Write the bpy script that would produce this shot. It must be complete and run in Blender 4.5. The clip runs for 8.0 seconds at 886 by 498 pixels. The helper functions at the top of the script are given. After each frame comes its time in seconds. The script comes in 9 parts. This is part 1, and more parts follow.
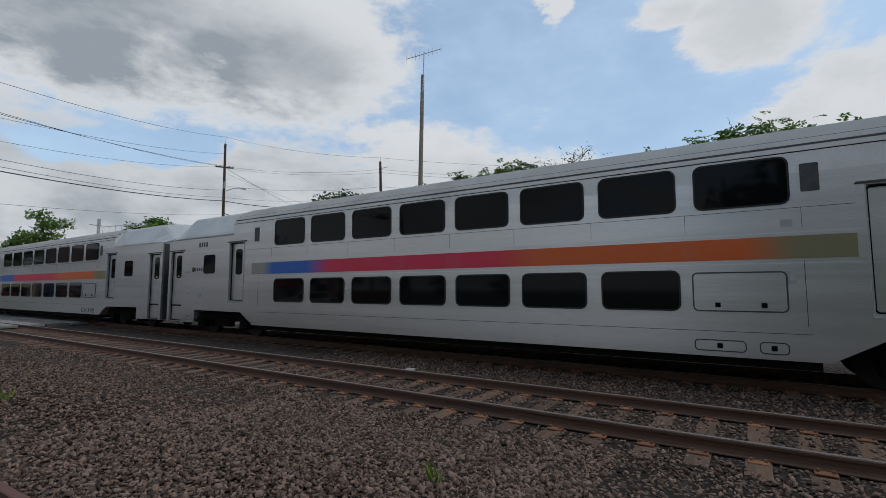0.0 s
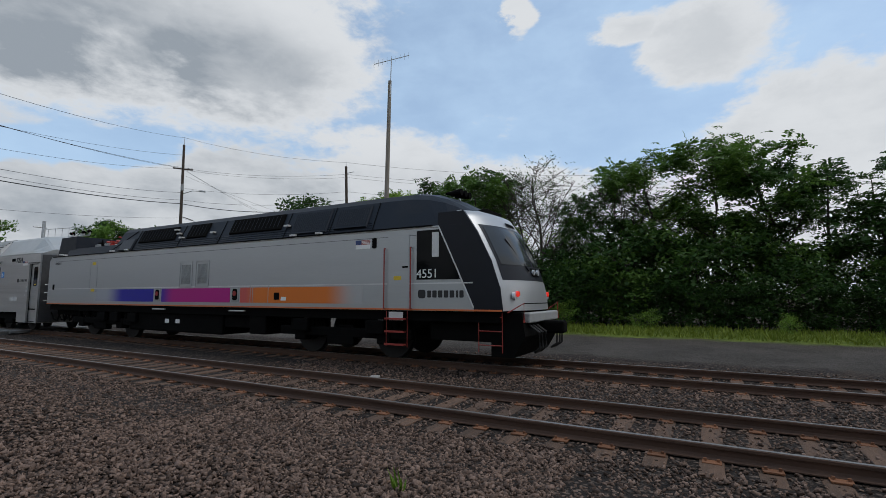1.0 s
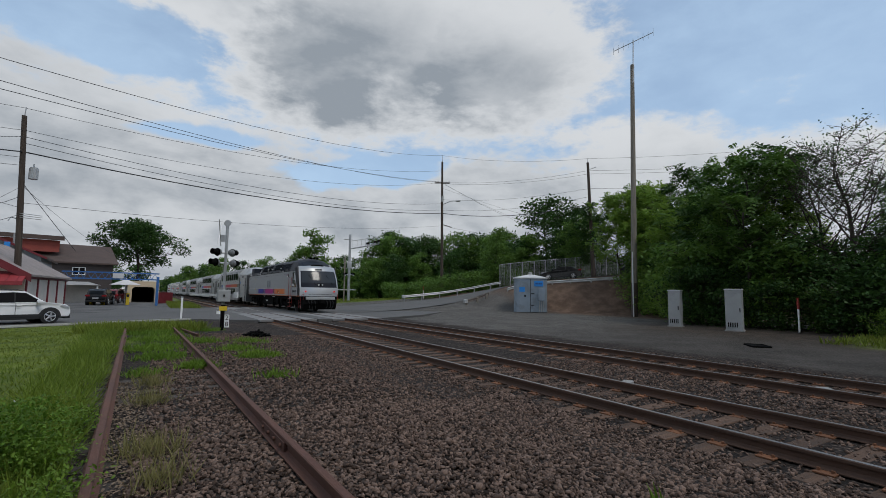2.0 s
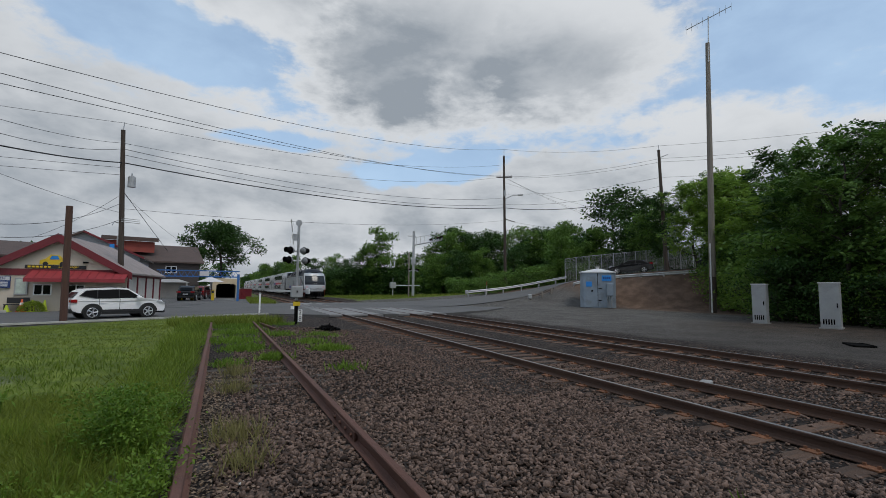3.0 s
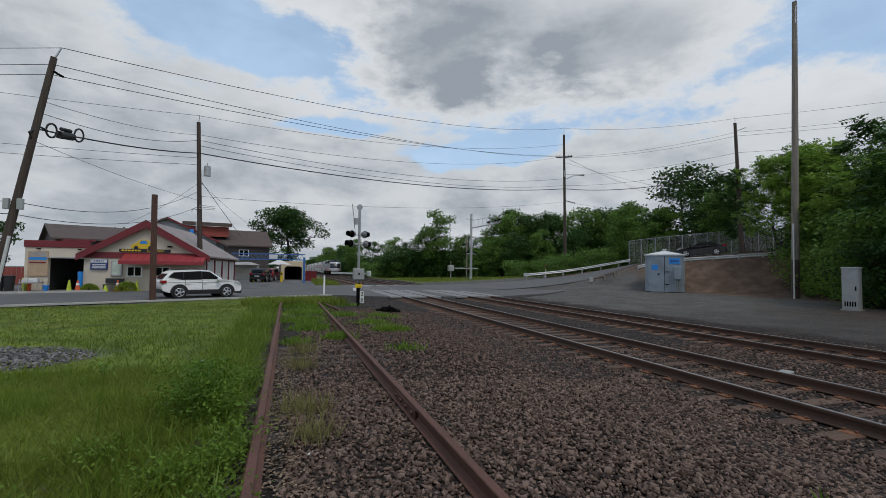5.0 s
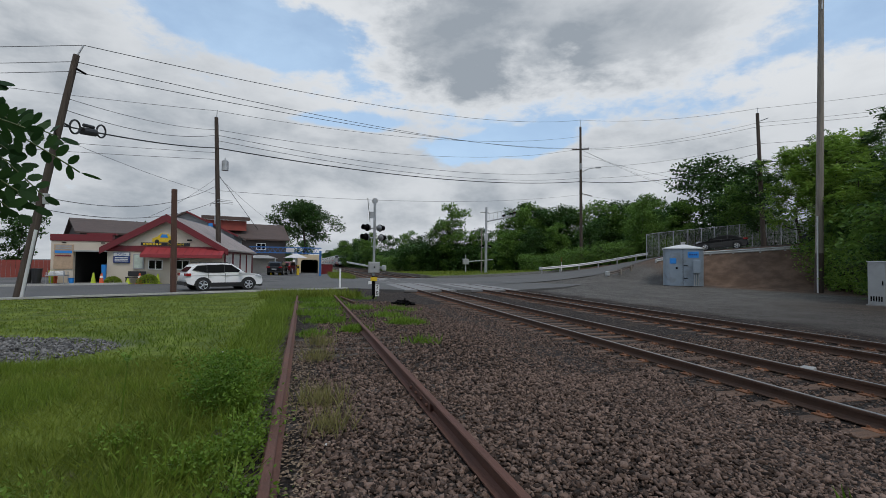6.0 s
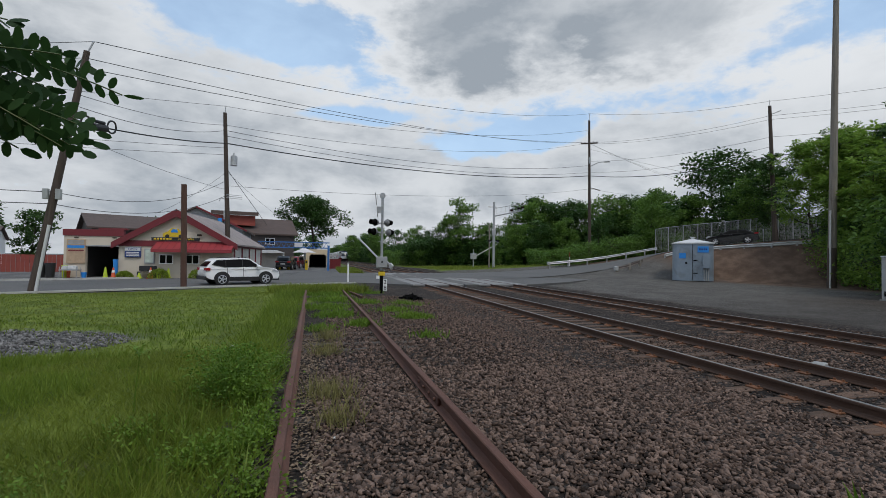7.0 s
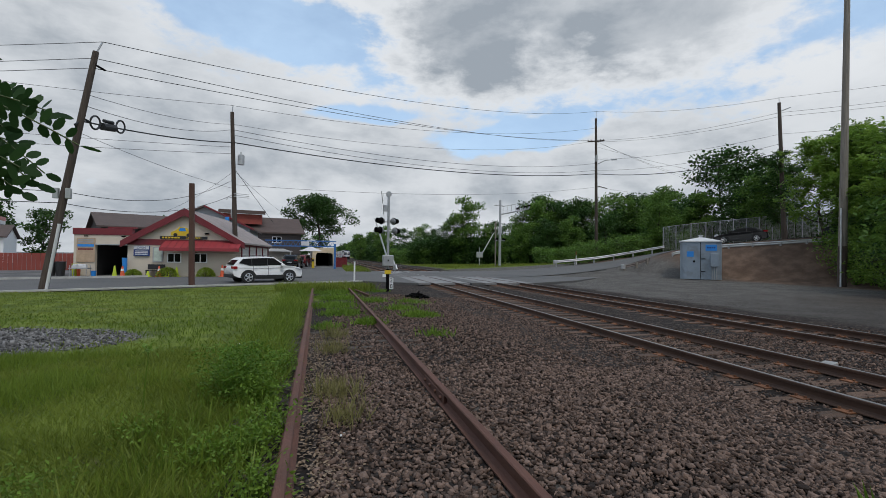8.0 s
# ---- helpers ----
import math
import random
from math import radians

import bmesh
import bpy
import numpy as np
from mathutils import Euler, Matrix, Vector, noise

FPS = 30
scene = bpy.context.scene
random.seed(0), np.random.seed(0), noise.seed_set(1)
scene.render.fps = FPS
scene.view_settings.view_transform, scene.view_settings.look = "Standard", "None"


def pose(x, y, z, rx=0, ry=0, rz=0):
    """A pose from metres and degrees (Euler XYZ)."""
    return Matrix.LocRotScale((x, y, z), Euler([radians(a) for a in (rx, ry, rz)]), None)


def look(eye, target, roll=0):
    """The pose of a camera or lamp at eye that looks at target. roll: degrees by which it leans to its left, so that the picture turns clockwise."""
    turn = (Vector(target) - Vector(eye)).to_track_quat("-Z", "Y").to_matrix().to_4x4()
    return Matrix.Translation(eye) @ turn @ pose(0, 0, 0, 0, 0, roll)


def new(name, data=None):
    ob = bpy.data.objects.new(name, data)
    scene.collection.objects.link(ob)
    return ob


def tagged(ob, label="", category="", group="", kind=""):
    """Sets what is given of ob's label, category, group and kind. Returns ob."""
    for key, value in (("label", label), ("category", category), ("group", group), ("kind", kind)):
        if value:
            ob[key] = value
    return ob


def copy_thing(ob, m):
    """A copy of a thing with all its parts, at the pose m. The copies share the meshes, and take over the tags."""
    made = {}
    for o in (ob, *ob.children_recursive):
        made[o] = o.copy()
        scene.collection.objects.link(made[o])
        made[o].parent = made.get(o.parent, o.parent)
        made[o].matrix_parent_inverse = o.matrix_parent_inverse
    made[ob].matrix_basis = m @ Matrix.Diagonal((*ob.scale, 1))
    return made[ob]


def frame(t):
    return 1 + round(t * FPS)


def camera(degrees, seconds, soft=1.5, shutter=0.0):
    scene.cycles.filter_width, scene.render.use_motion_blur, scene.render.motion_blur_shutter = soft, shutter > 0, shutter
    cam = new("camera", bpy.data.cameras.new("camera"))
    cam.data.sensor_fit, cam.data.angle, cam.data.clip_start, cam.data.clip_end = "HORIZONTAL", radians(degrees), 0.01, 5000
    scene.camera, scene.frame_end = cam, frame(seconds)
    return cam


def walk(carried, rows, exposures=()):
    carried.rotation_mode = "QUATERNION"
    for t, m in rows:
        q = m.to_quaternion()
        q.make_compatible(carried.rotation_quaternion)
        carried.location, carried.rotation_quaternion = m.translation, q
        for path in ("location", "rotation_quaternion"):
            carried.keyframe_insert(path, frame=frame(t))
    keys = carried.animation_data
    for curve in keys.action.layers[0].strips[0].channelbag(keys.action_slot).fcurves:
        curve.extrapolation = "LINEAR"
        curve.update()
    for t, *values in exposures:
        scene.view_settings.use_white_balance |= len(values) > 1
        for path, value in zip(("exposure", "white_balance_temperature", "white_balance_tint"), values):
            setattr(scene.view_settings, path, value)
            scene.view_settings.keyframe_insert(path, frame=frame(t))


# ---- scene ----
cam = camera(87.1, 8.0, soft=0.55)
PATH = [
    (0.0, pose(0, 0, 1.719, 95.03, -0.02, -56.82)),
    (0.2, pose(0, 0, 1.719, 95.20, 0.73, -68.63)),
    (0.4, pose(0, 0, 1.719, 95.65, 0.90, -81.46)),
    (0.5, pose(0, 0, 1.719, 95.87, 0.85, -85.12)),
    (0.7, pose(0, 0, 1.719, 95.73, 0.67, -77.57)),
    (1.0, pose(0, 0, 1.719, 95.79, -0.02, -61.00)),
    (1.3, pose(0, 0, 1.719, 95.85, -0.40, -43.16)),
    (1.5, pose(0, 0, 1.719, 95.89, -0.46, -36.74)),
    (1.7, pose(0, 0, 1.719, 95.72, -0.61, -34.26)),
    (2.8, pose(0, 0, 1.719, 95.06, -0.57, -25.05)),
    (3.0, pose(0, 0, 1.719, 94.84, -0.51, -23.81)),
    (3.5, pose(0, 0, 1.719, 94.30, -0.57, -21.08)),
    (4.0, pose(0, 0, 1.719, 93.76, -0.62, -19.15)),
    (4.5, pose(0, 0, 1.719, 93.16, -0.64, -17.87)),
    (6.0, pose(0, 0, 1.719, 91.84, -0.74, -14.89)),
    (6.5, pose(0, 0, 1.719, 91.42, -0.74, -14.39)),
    (7.0, pose(0, 0, 1.719, 91.18, -0.76, -13.95)),
    (7.5, pose(0, 0, 1.719, 91.08, -0.80, -13.56)),
    (8.0, pose(0, 0, 1.719, 90.98, -0.74, -13.20)),
]
walk(cam, PATH, ((0.0, -0.14), (0.5, -0.18), (1.0, -0.08), (1.5, -0.18), (3.0, -0.13), (4.5, -0.12), (6.0, -0.03), (8.0, 0.05)))

# ---------------------------------------------------------------- light
SUN_AZ, SUN_EL = 160.0, 60.0          # degrees from +y towards +x, and up
world = bpy.data.worlds.new("sky")
scene.world = world
world.use_nodes = True


class Nodes:
    """A short way to write node trees."""

    def __init__(self, tree):
        self.t = tree
        tree.nodes.clear()

    def add(self, kind, **inputs):
        n = self.t.nodes.new(kind)
        for k, v in inputs.items():
            self.put(n, int(k[1:]) if k[0] == "i" and k[1:].isdigit() else k.replace("_", " "), v)
        return n

    def put(self, n, key, v):
        s = n.inputs[key]
        if hasattr(v, "is_output"):
            self.t.links.new(v, s)
        else:
            s.default_value = v

    def math(self, op, a, b=0.0, clamp=False):
        n = self.add("ShaderNodeMath", i0=a, i1=b)
        n.operation, n.use_clamp = op, clamp
        return n.outputs[0]

    def vmath(self, op, a, b=(0, 0, 0)):
        n = self.add("ShaderNodeVectorMath", i0=a, i1=b)
        n.operation = op
        return n.outputs["Value"] if op in ("DOT_PRODUCT", "LENGTH", "DISTANCE") else n.outputs[0]

    def ramp(self, v, lo, hi, a=0.0, b=1.0, smooth=True):
        n = self.add("ShaderNodeMapRange", i0=v, i1=lo, i2=hi, i3=a, i4=b)
        n.interpolation_type = "SMOOTHSTEP" if smooth else "LINEAR"
        return n.outputs[0]

    def noise(self, vec, scale, detail=4.0, rough=0.55, warp=0.0):
        n = self.add("ShaderNodeTexNoise", Vector=vec, Scale=scale, Detail=detail, Roughness=rough, Distortion=warp)
        return n.outputs[0]

    def mix(self, f, a, b):
        n = self.add("ShaderNodeMix")
        n.data_type = "RGBA"
        for s, v in zip((n.inputs[0], n.inputs[6], n.inputs[7]), (f, a, b)):
            if hasattr(v, "is_output"):
                self.t.links.new(v, s)
            else:
                s.default_value = (*v, 1) if isinstance(v, tuple) and len(v) == 3 else v
        return n.outputs[2]


def heading(az, el):
    a, e = radians(az), radians(el)
    return (math.sin(a) * math.cos(e), math.cos(a) * math.cos(e), math.sin(e))


W = Nodes(world.node_tree)
gen = W.add("ShaderNodeTexCoord").outputs["Generated"]
sky = W.add("ShaderNodeTexSky")
sky.sky_type, sky.sun_disc, sky.dust_density = "NISHITA", False, 0.7
sky.sun_elevation, sky.sun_rotation = radians(SUN_EL), radians(SUN_AZ)
sep = W.add("ShaderNodeSeparateXYZ", Vector=gen)
east = W.math("MULTIPLY", W.math("ARCTAN2", sep.outputs[0], sep.outputs[1]), 180 / math.pi)
rise = W.math("MULTIPLY", W.math("ARCSINE", sep.outputs[2]), 180 / math.pi)
flat = W.vmath("MULTIPLY", gen, (1.0, 1.0, 2.1))
lumps = W.noise(flat, 6.0, 7.0, 0.58, 0.15)
fine = W.noise(flat, 19.0, 6.0, 0.62, 0.15)
big = W.noise(flat, 2.4, 5.0, 0.55, 0.2)
spot = W.add("ShaderNodeCombineXYZ", X=W.math("ADD", east, W.math("MULTIPLY", W.math("SUBTRACT", lumps, 0.5), 9.0)),
             Y=W.math("ADD", rise, W.math("MULTIPLY", W.math("SUBTRACT", big, 0.5), 8.0))).outputs[0]


def banks(rows):
    """How deep inside the nearest of the clouds (azimuth, elevation, half width, half height) a direction lies."""
    deep = None
    for az, el, ra, re in rows:
        n = W.add("ShaderNodeVectorMath", i0=spot, i1=(1 / ra, 1 / re, 0), i2=(-az / ra, -el / re, 0))
        n.operation = "MULTIPLY_ADD"
        d = W.math("SUBTRACT", 1.0, W.vmath("LENGTH", n.outputs[0]))
        deep = d if deep is None else W.math("MAXIMUM", deep, d)
    return deep


cloud_banks = banks(((27, 33, 25, 16.5), (38, 26, 14.5, 9.5), (16, 27, 14, 10), (-42, 16, 34, 16), (-8, 12, 30, 11), (-16, 30, 3, 5), (2, 31, 9, 4), (24, 8, 40, 8),
                     (54, 13, 12, 6.5), (70, 9, 20, 6.5), (70.5, 31.6, 2.2, 1.8), (91, 27, 7.5, 4.5), (84, 29.5, 4.5, 2.2), (102, 16, 9, 6.5), (117, 28.5, 7, 4.5),
                     (126, 17, 17, 7.5), (133, 23, 10, 6), (92, 9, 30, 6), (150, 20, 20, 18)))
gaps = banks(((-14, 28.5, 4, 4.5), (-6, 24.8, 6, 2.2), (21, 14.0, 8, 1.6), (2, 17, 6, 1.2)))
behind = W.math("MULTIPLY", W.ramp(W.math("ABSOLUTE", W.math("SUBTRACT", east, 45.0)), 95.0, 125.0), W.ramp(big, 0.42, 0.62, 0.0, 0.6))
cover = W.math("MAXIMUM", W.math("MAXIMUM", cloud_banks, -0.6), W.math("SUBTRACT", behind, 0.3))
cover = W.math("SUBTRACT", cover, W.ramp(gaps, -0.7, 0.6, 0.0, 0.70))
cover = W.math("MAXIMUM", cover, W.ramp(rise, 2.0, 15.0, 0.55, -0.6))
cover = W.math("ADD", cover, W.math("ADD", W.math("MULTIPLY", W.math("SUBTRACT", lumps, 0.5), 0.95), W.math("MULTIPLY", W.math("SUBTRACT", fine, 0.5), 0.75)))
mask = W.ramp(cover, -0.16, 0.20, 0.0, 1.0)
belly = W.ramp(banks(((33, 22.5, 18, 8), (18, 26, 15, 9))), -0.20, 0.55)                       # the grey underside of the large cloud
dull = W.ramp(banks(((-40, 12, 52, 19), (0, 9, 42, 12), (42, 9, 44, 9))), 0.0, 0.55, 0.0, 0.52)   # thinner overcast low over the road
curl = W.math("ADD", W.math("MULTIPLY", lumps, 0.6), W.math("MULTIPLY", big, 0.4))
inner = W.ramp(cover, 0.02, 0.60, 0.0, 1.0)
thick = W.math("ADD", W.math("MULTIPLY", W.math("MULTIPLY", belly, inner), W.ramp(curl, 0.30, 0.66, 0.50, 0.92)),
               W.math("ADD", W.math("MULTIPLY", dull, W.ramp(curl, 0.35, 0.65, 0.35, 1.3)), W.math("MULTIPLY", inner, W.ramp(curl, 0.40, 0.66, 0.0, 0.30))), True)
cloud = W.mix(thick, (0.925, 0.96, 1.0), (0.40, 0.455, 0.52))
clear = W.add("ShaderNodeBackground", Color=sky.outputs[0], Strength=0.15)
veil = W.add("ShaderNodeBackground", Color=(0.57, 0.77, 1.0, 1.0), Strength=1.0)
clear = W.add("ShaderNodeMixShader", i0=W.ramp(curl, 0.3, 0.7, 0.40, 0.72), i1=clear.outputs[0], i2=veil.outputs[0])
puffs = W.add("ShaderNodeBackground", Color=cloud, Strength=0.80)
both = W.add("ShaderNodeMixShader", i0=mask, i1=clear.outputs[0], i2=puffs.outputs[0])
W.add("ShaderNodeOutputWorld", Surface=both.outputs[0])

sun = new("sun", bpy.data.lights.new("sun", "SUN"))
sun.data.energy, sun.data.angle, sun.data.color = 1.35, radians(18), (1.0, 0.95, 0.88)
sun.matrix_world = look(heading(SUN_AZ, SUN_EL), (0, 0, 0))


# ---------------------------------------------------------------- materials
def mat(name, col, rough=0.6, metal=0.0, vary=0.25, scale=4.0, grain=60.0, bump=0.15, dirt=None, dirt_amount=0.0,
        stretch=(1, 1, 1), per_object=0.0, per_island=0.0, emit=None, emit_strength=0.0, spec=0.5, depth=0.02):
    """A surface with variation at two scales, fine relief and, where asked, stains."""
    m = bpy.data.materials.new(name)
    m.use_nodes = True
    N = Nodes(m.node_tree)
    co = N.add("ShaderNodeMapping", Vector=N.add("ShaderNodeTexCoord").outputs["Object"], Scale=stretch).outputs[0]
    a, b = N.noise(co, scale, 5.0, 0.6), N.noise(co, grain, 3.0, 0.6)
    k = N.math("ADD", N.math("MULTIPLY", a, 0.65), N.math("MULTIPLY", b, 0.35))
    k = N.ramp(k, 0.3, 0.7, 1 - vary, 1 + vary, False)
    if per_object:
        k = N.math("MULTIPLY", k, N.ramp(N.add("ShaderNodeObjectInfo").outputs["Random"], 0, 1, 1 - per_object, 1 + per_object, False))
    if per_island:
        k = N.math("MULTIPLY", k, N.ramp(N.add("ShaderNodeNewGeometry").outputs["Random Per Island"], 0, 1, 1 - per_island, 1 + per_island, False))
    c = N.vmath("SCALE", col)
    N.put(c.node, "Scale", k)
    if dirt:
        c = N.mix(N.math("MULTIPLY", N.ramp(N.noise(co, scale * 0.6, 6.0, 0.65, 0.6), 0.48, 0.68), dirt_amount), c, dirt)
    r = N.math("ADD", rough - 0.08, N.math("MULTIPLY", a, 0.16), True)
    p = N.add("ShaderNodeBsdfPrincipled", Base_Color=c, Roughness=r, Metallic=metal)
    N.put(p, "Specular IOR Level", spec)
    if bump:
        bn = N.add("ShaderNodeBump", Height=N.math("ADD", b, a), Strength=bump, Distance=depth)
        N.put(p, "Normal", bn.outputs[0])
    if emit:
        N.put(p, "Emission Color", (*emit, 1))
        N.put(p, "Emission Strength", emit_strength)
    N.add("ShaderNodeOutputMaterial", Surface=p.outputs[0])
    return m


def glass_mat(name, tint=(0.02, 0.025, 0.03), rough=0.06, gloss=0.12):
    m = bpy.data.materials.new(name)
    m.use_nodes = True
    N = Nodes(m.node_tree)
    p = N.add("ShaderNodeBsdfPrincipled", Base_Color=(*tint, 1), Roughness=rough)
    N.put(p, "Specular IOR Level", gloss)
    N.add("ShaderNodeOutputMaterial", Surface=p.outputs[0])
    return m


STEEL = mat("stainless_panel", (0.52, 0.515, 0.515), 0.30, 0.80, 0.20, 0.6, 30.0, 0.10, (0.29, 0.28, 0.27), 0.35, (1, 0.10, 3))
SILVER = mat("silver_paint", (0.40, 0.41, 0.42), 0.36, 0.45, 0.06, 0.4, 30.0, 0.04, (0.30, 0.30, 0.30), 0.2, (1, 0.15, 2))
ROOF_WHITE = mat("pale_roof_sheet", (0.60, 0.60, 0.60), 0.45, 0.2, 0.10, 0.7, 25.0, 0.08, (0.33, 0.32, 0.31), 0.4)
END_ROOF = mat("dull_end_roof_sheet", (0.40, 0.405, 0.40), 0.42, 0.5, 0.16, 0.8, 25.0, 0.10, (0.24, 0.24, 0.23), 0.5)
END_STEEL = mat("grimy_end_steel", (0.085, 0.085, 0.087), 0.5, 0.5, 0.3, 1.2, 30.0, 0.1, (0.04, 0.038, 0.036), 0.5)
ROOF_NAVY = mat("dark_blue_roof", (0.009, 0.013, 0.021), 0.5, 0.0, 0.3, 0.8, 40.0, 0.05, (0.024, 0.025, 0.027), 0.4, spec=0.2)
BLACK_BAND = mat("near_black_paint", (0.008, 0.010, 0.016), 0.35, 0.0, 0.2, 1.0, 40.0, 0.02, spec=0.22)
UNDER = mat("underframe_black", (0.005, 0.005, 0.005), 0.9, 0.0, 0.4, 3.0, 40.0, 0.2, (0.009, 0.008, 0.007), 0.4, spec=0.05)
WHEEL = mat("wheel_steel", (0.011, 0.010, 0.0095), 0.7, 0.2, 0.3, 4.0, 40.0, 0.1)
DARK_GLASS = glass_mat("dark_window_glass", (0.004, 0.0045, 0.005), 0.05)
SCREEN_GLASS = glass_mat("windscreen_glass", (0.03, 0.034, 0.038), 0.10, 0.3)
RUBBER = mat("black_rubber", (0.012, 0.012, 0.012), 0.75, 0, 0.2, 6.0, 80.0, 0.1)
ORANGE_LINE = mat("orange_line_paint", (0.65, 0.16, 0.04), 0.4, 0, 0.12, 2.0)
RED_PAINT = mat("red_handrail_paint", (0.33, 0.04, 0.03), 0.4, 0, 0.15, 5.0)
CRIMSON = mat("red_insulator", (0.40, 0.035, 0.025), 0.4, 0, 0.2, 5.0)
YELLOW = mat("yellow_label", (0.65, 0.45, 0.02), 0.5, 0, 0.15, 5.0)
BLUE_SIGN = mat("blue_sign_paint", (0.02, 0.22, 0.62), 0.45, 0, 0.12, 4.0)
NAVY_SIGN = mat("navy_sign_paint", (0.015, 0.04, 0.16), 0.4, 0, 0.15, 4.0)
WHITE = mat("white_paint", (0.78, 0.78, 0.77), 0.45, 0, 0.06, 3.0, 50.0, 0.05, (0.5, 0.48, 0.44), 0.15)
INK = mat("black_lettering", (0.012, 0.012, 0.014), 0.45, 0, 0.1, 5.0)
RED_LENS = mat("red_lens", (0.35, 0.01, 0.01), 0.2, 0, 0.1, 5.0, emit=(1.0, 0.05, 0.03), emit_strength=0.5)
RED_DIM = mat("dull_red_lens", (0.28, 0.015, 0.015), 0.3, 0, 0.1, 5.0)
RAIL_RUST = mat("rusty_rail", (0.098, 0.043, 0.030), 0.85, 0.0, 0.35, 5.0, 70.0, 0.3, (0.13, 0.055, 0.03), 0.5, (1, 0.3, 1))
RAIL_BROWN = mat("brown_rail_web", (0.070, 0.038, 0.025), 0.85, 0.0, 0.3, 4.0, 70.0, 0.25, (0.10, 0.05, 0.03), 0.4, (1, 0.3, 1))
RAIL_TOP = mat("polished_rail_head", (0.27, 0.25, 0.235), 0.42, 0.8, 0.12, 2.0, 30.0, 0.03, stretch=(1, 0.1, 1))
TIE = mat("weathered_tie_wood", (0.098, 0.058, 0.038), 0.95, 0, 0.35, 6.0, 60.0, 0.5, (0.03, 0.025, 0.02), 0.5, (0.35, 3, 1), 0.30)
TIE_OLD = mat("rotten_tie_wood", (0.055, 0.045, 0.038), 0.95, 0, 0.4, 6.0, 60.0, 0.6, (0.03, 0.025, 0.02), 0.5, (0.35, 3, 1), 0.25)
PLATE = mat("rusty_tie_plate", (0.20, 0.085, 0.040), 0.85, 0.1, 0.35, 9.0, 80.0, 0.3, (0.10, 0.05, 0.03), 0.5, per_object=0.3)
STONE = mat("ballast_stone", (0.118, 0.081, 0.064), 0.9, 0, 0.25, 9.0, 60.0, 0.4, (0.085, 0.052, 0.038), 0.45, per_island=0.85, spec=0.25)
CONCRETE = mat("crossing_panel_concrete", (0.27, 0.265, 0.255), 0.85, 0, 0.18, 1.2, 40.0, 0.25, (0.14, 0.13, 0.12), 0.5)
ASPHALT = mat("worn_asphalt", (0.094, 0.091, 0.087), 0.9, 0, 0.18, 0.35, 90.0, 0.3, (0.055, 0.055, 0.056), 0.5)
KERB = mat("kerb_concrete", (0.42, 0.41, 0.38), 0.85, 0, 0.2, 1.5, 50.0, 0.2, (0.2, 0.19, 0.17), 0.4)
POLE_DARK = mat("creosoted_pole_wood", (0.055, 0.040, 0.031), 0.9, 0, 0.35, 3.0, 50.0, 0.5, (0.10, 0.08, 0.065), 0.5, (4, 4, 0.25))
POLE_GREY = mat("weathered_pole_wood", (0.21, 0.185, 0.155), 0.9, 0, 0.3, 3.0, 50.0, 0.5, (0.09, 0.075, 0.06), 0.45, (4, 4, 0.25))
WIRE = mat("black_cable", (0.014, 0.014, 0.015), 0.7, 0, 0.2, 3.0, bump=0)
WIRE_THIN = mat("grey_wire", (0.06, 0.06, 0.065), 0.6, 0.2, 0.2, 3.0, bump=0)
GALV = mat("galvanised_steel", (0.40, 0.41, 0.42), 0.45, 0.55, 0.15, 3.0, 40.0, 0.1, (0.22, 0.21, 0.2), 0.35)
SIGNAL_GREY = mat("dull_signal_grey", (0.17, 0.175, 0.18), 0.6, 0.2, 0.2, 3.0, 40.0, 0.1)
GREY_BOX = mat("blue_grey_cabinet_paint", (0.23, 0.28, 0.33), 0.5, 0.1, 0.14, 1.5, 40.0, 0.08, (0.12, 0.12, 0.12), 0.45)
CAB_GREY = mat("grey_cabinet_paint", (0.34, 0.35, 0.35), 0.5, 0.15, 0.12, 2.0, 40.0, 0.08, (0.18, 0.17, 0.16), 0.4)
STUCCO = mat("cream_stucco", (0.57, 0.50, 0.405), 0.85, 0, 0.08, 0.8, 90.0, 0.25, (0.42, 0.38, 0.32), 0.3)
WHITE_BLOCK = mat("off_white_block_wall", (0.58, 0.55, 0.50), 0.85, 0, 0.10, 0.8, 60.0, 0.25, (0.36, 0.33, 0.3), 0.4)
MAROON = mat("maroon_trim_paint", (0.155, 0.014, 0.020), 0.5, 0, 0.14, 1.5, 40.0, 0.1, (0.09, 0.02, 0.02), 0.4)
AWNING = mat("red_awning_sheet", (0.27, 0.030, 0.036), 0.55, 0, 0.12, 1.5, 40.0, 0.1)
SHINGLE = mat("brown_roof_shingle", (0.085, 0.060, 0.052), 0.9, 0, 0.25, 1.5, 30.0, 0.5, (0.05, 0.04, 0.035), 0.4, (1, 1, 4))
ROOF_PALE = mat("greyish_roof_shingle", (0.27, 0.23, 0.215), 0.9, 0, 0.2, 1.5, 30.0, 0.4, (0.15, 0.13, 0.12), 0.4)
BARN_RED = mat("faded_red_siding", (0.24, 0.050, 0.036), 0.8, 0, 0.2, 1.5, 40.0, 0.2)
SIDING = mat("brown_siding", (0.060, 0.050, 0.047), 0.85, 0, 0.2, 1.5, 40.0, 0.2, stretch=(1, 1, 5))
GREY_SIDING = mat("grey_siding", (0.36, 0.38, 0.40), 0.8, 0, 0.1, 1.5, 40.0, 0.15, stretch=(1, 1, 5))
GANTRY_BLUE = mat("blue_steel_paint", (0.025, 0.12, 0.34), 0.45, 0, 0.15, 2.0)
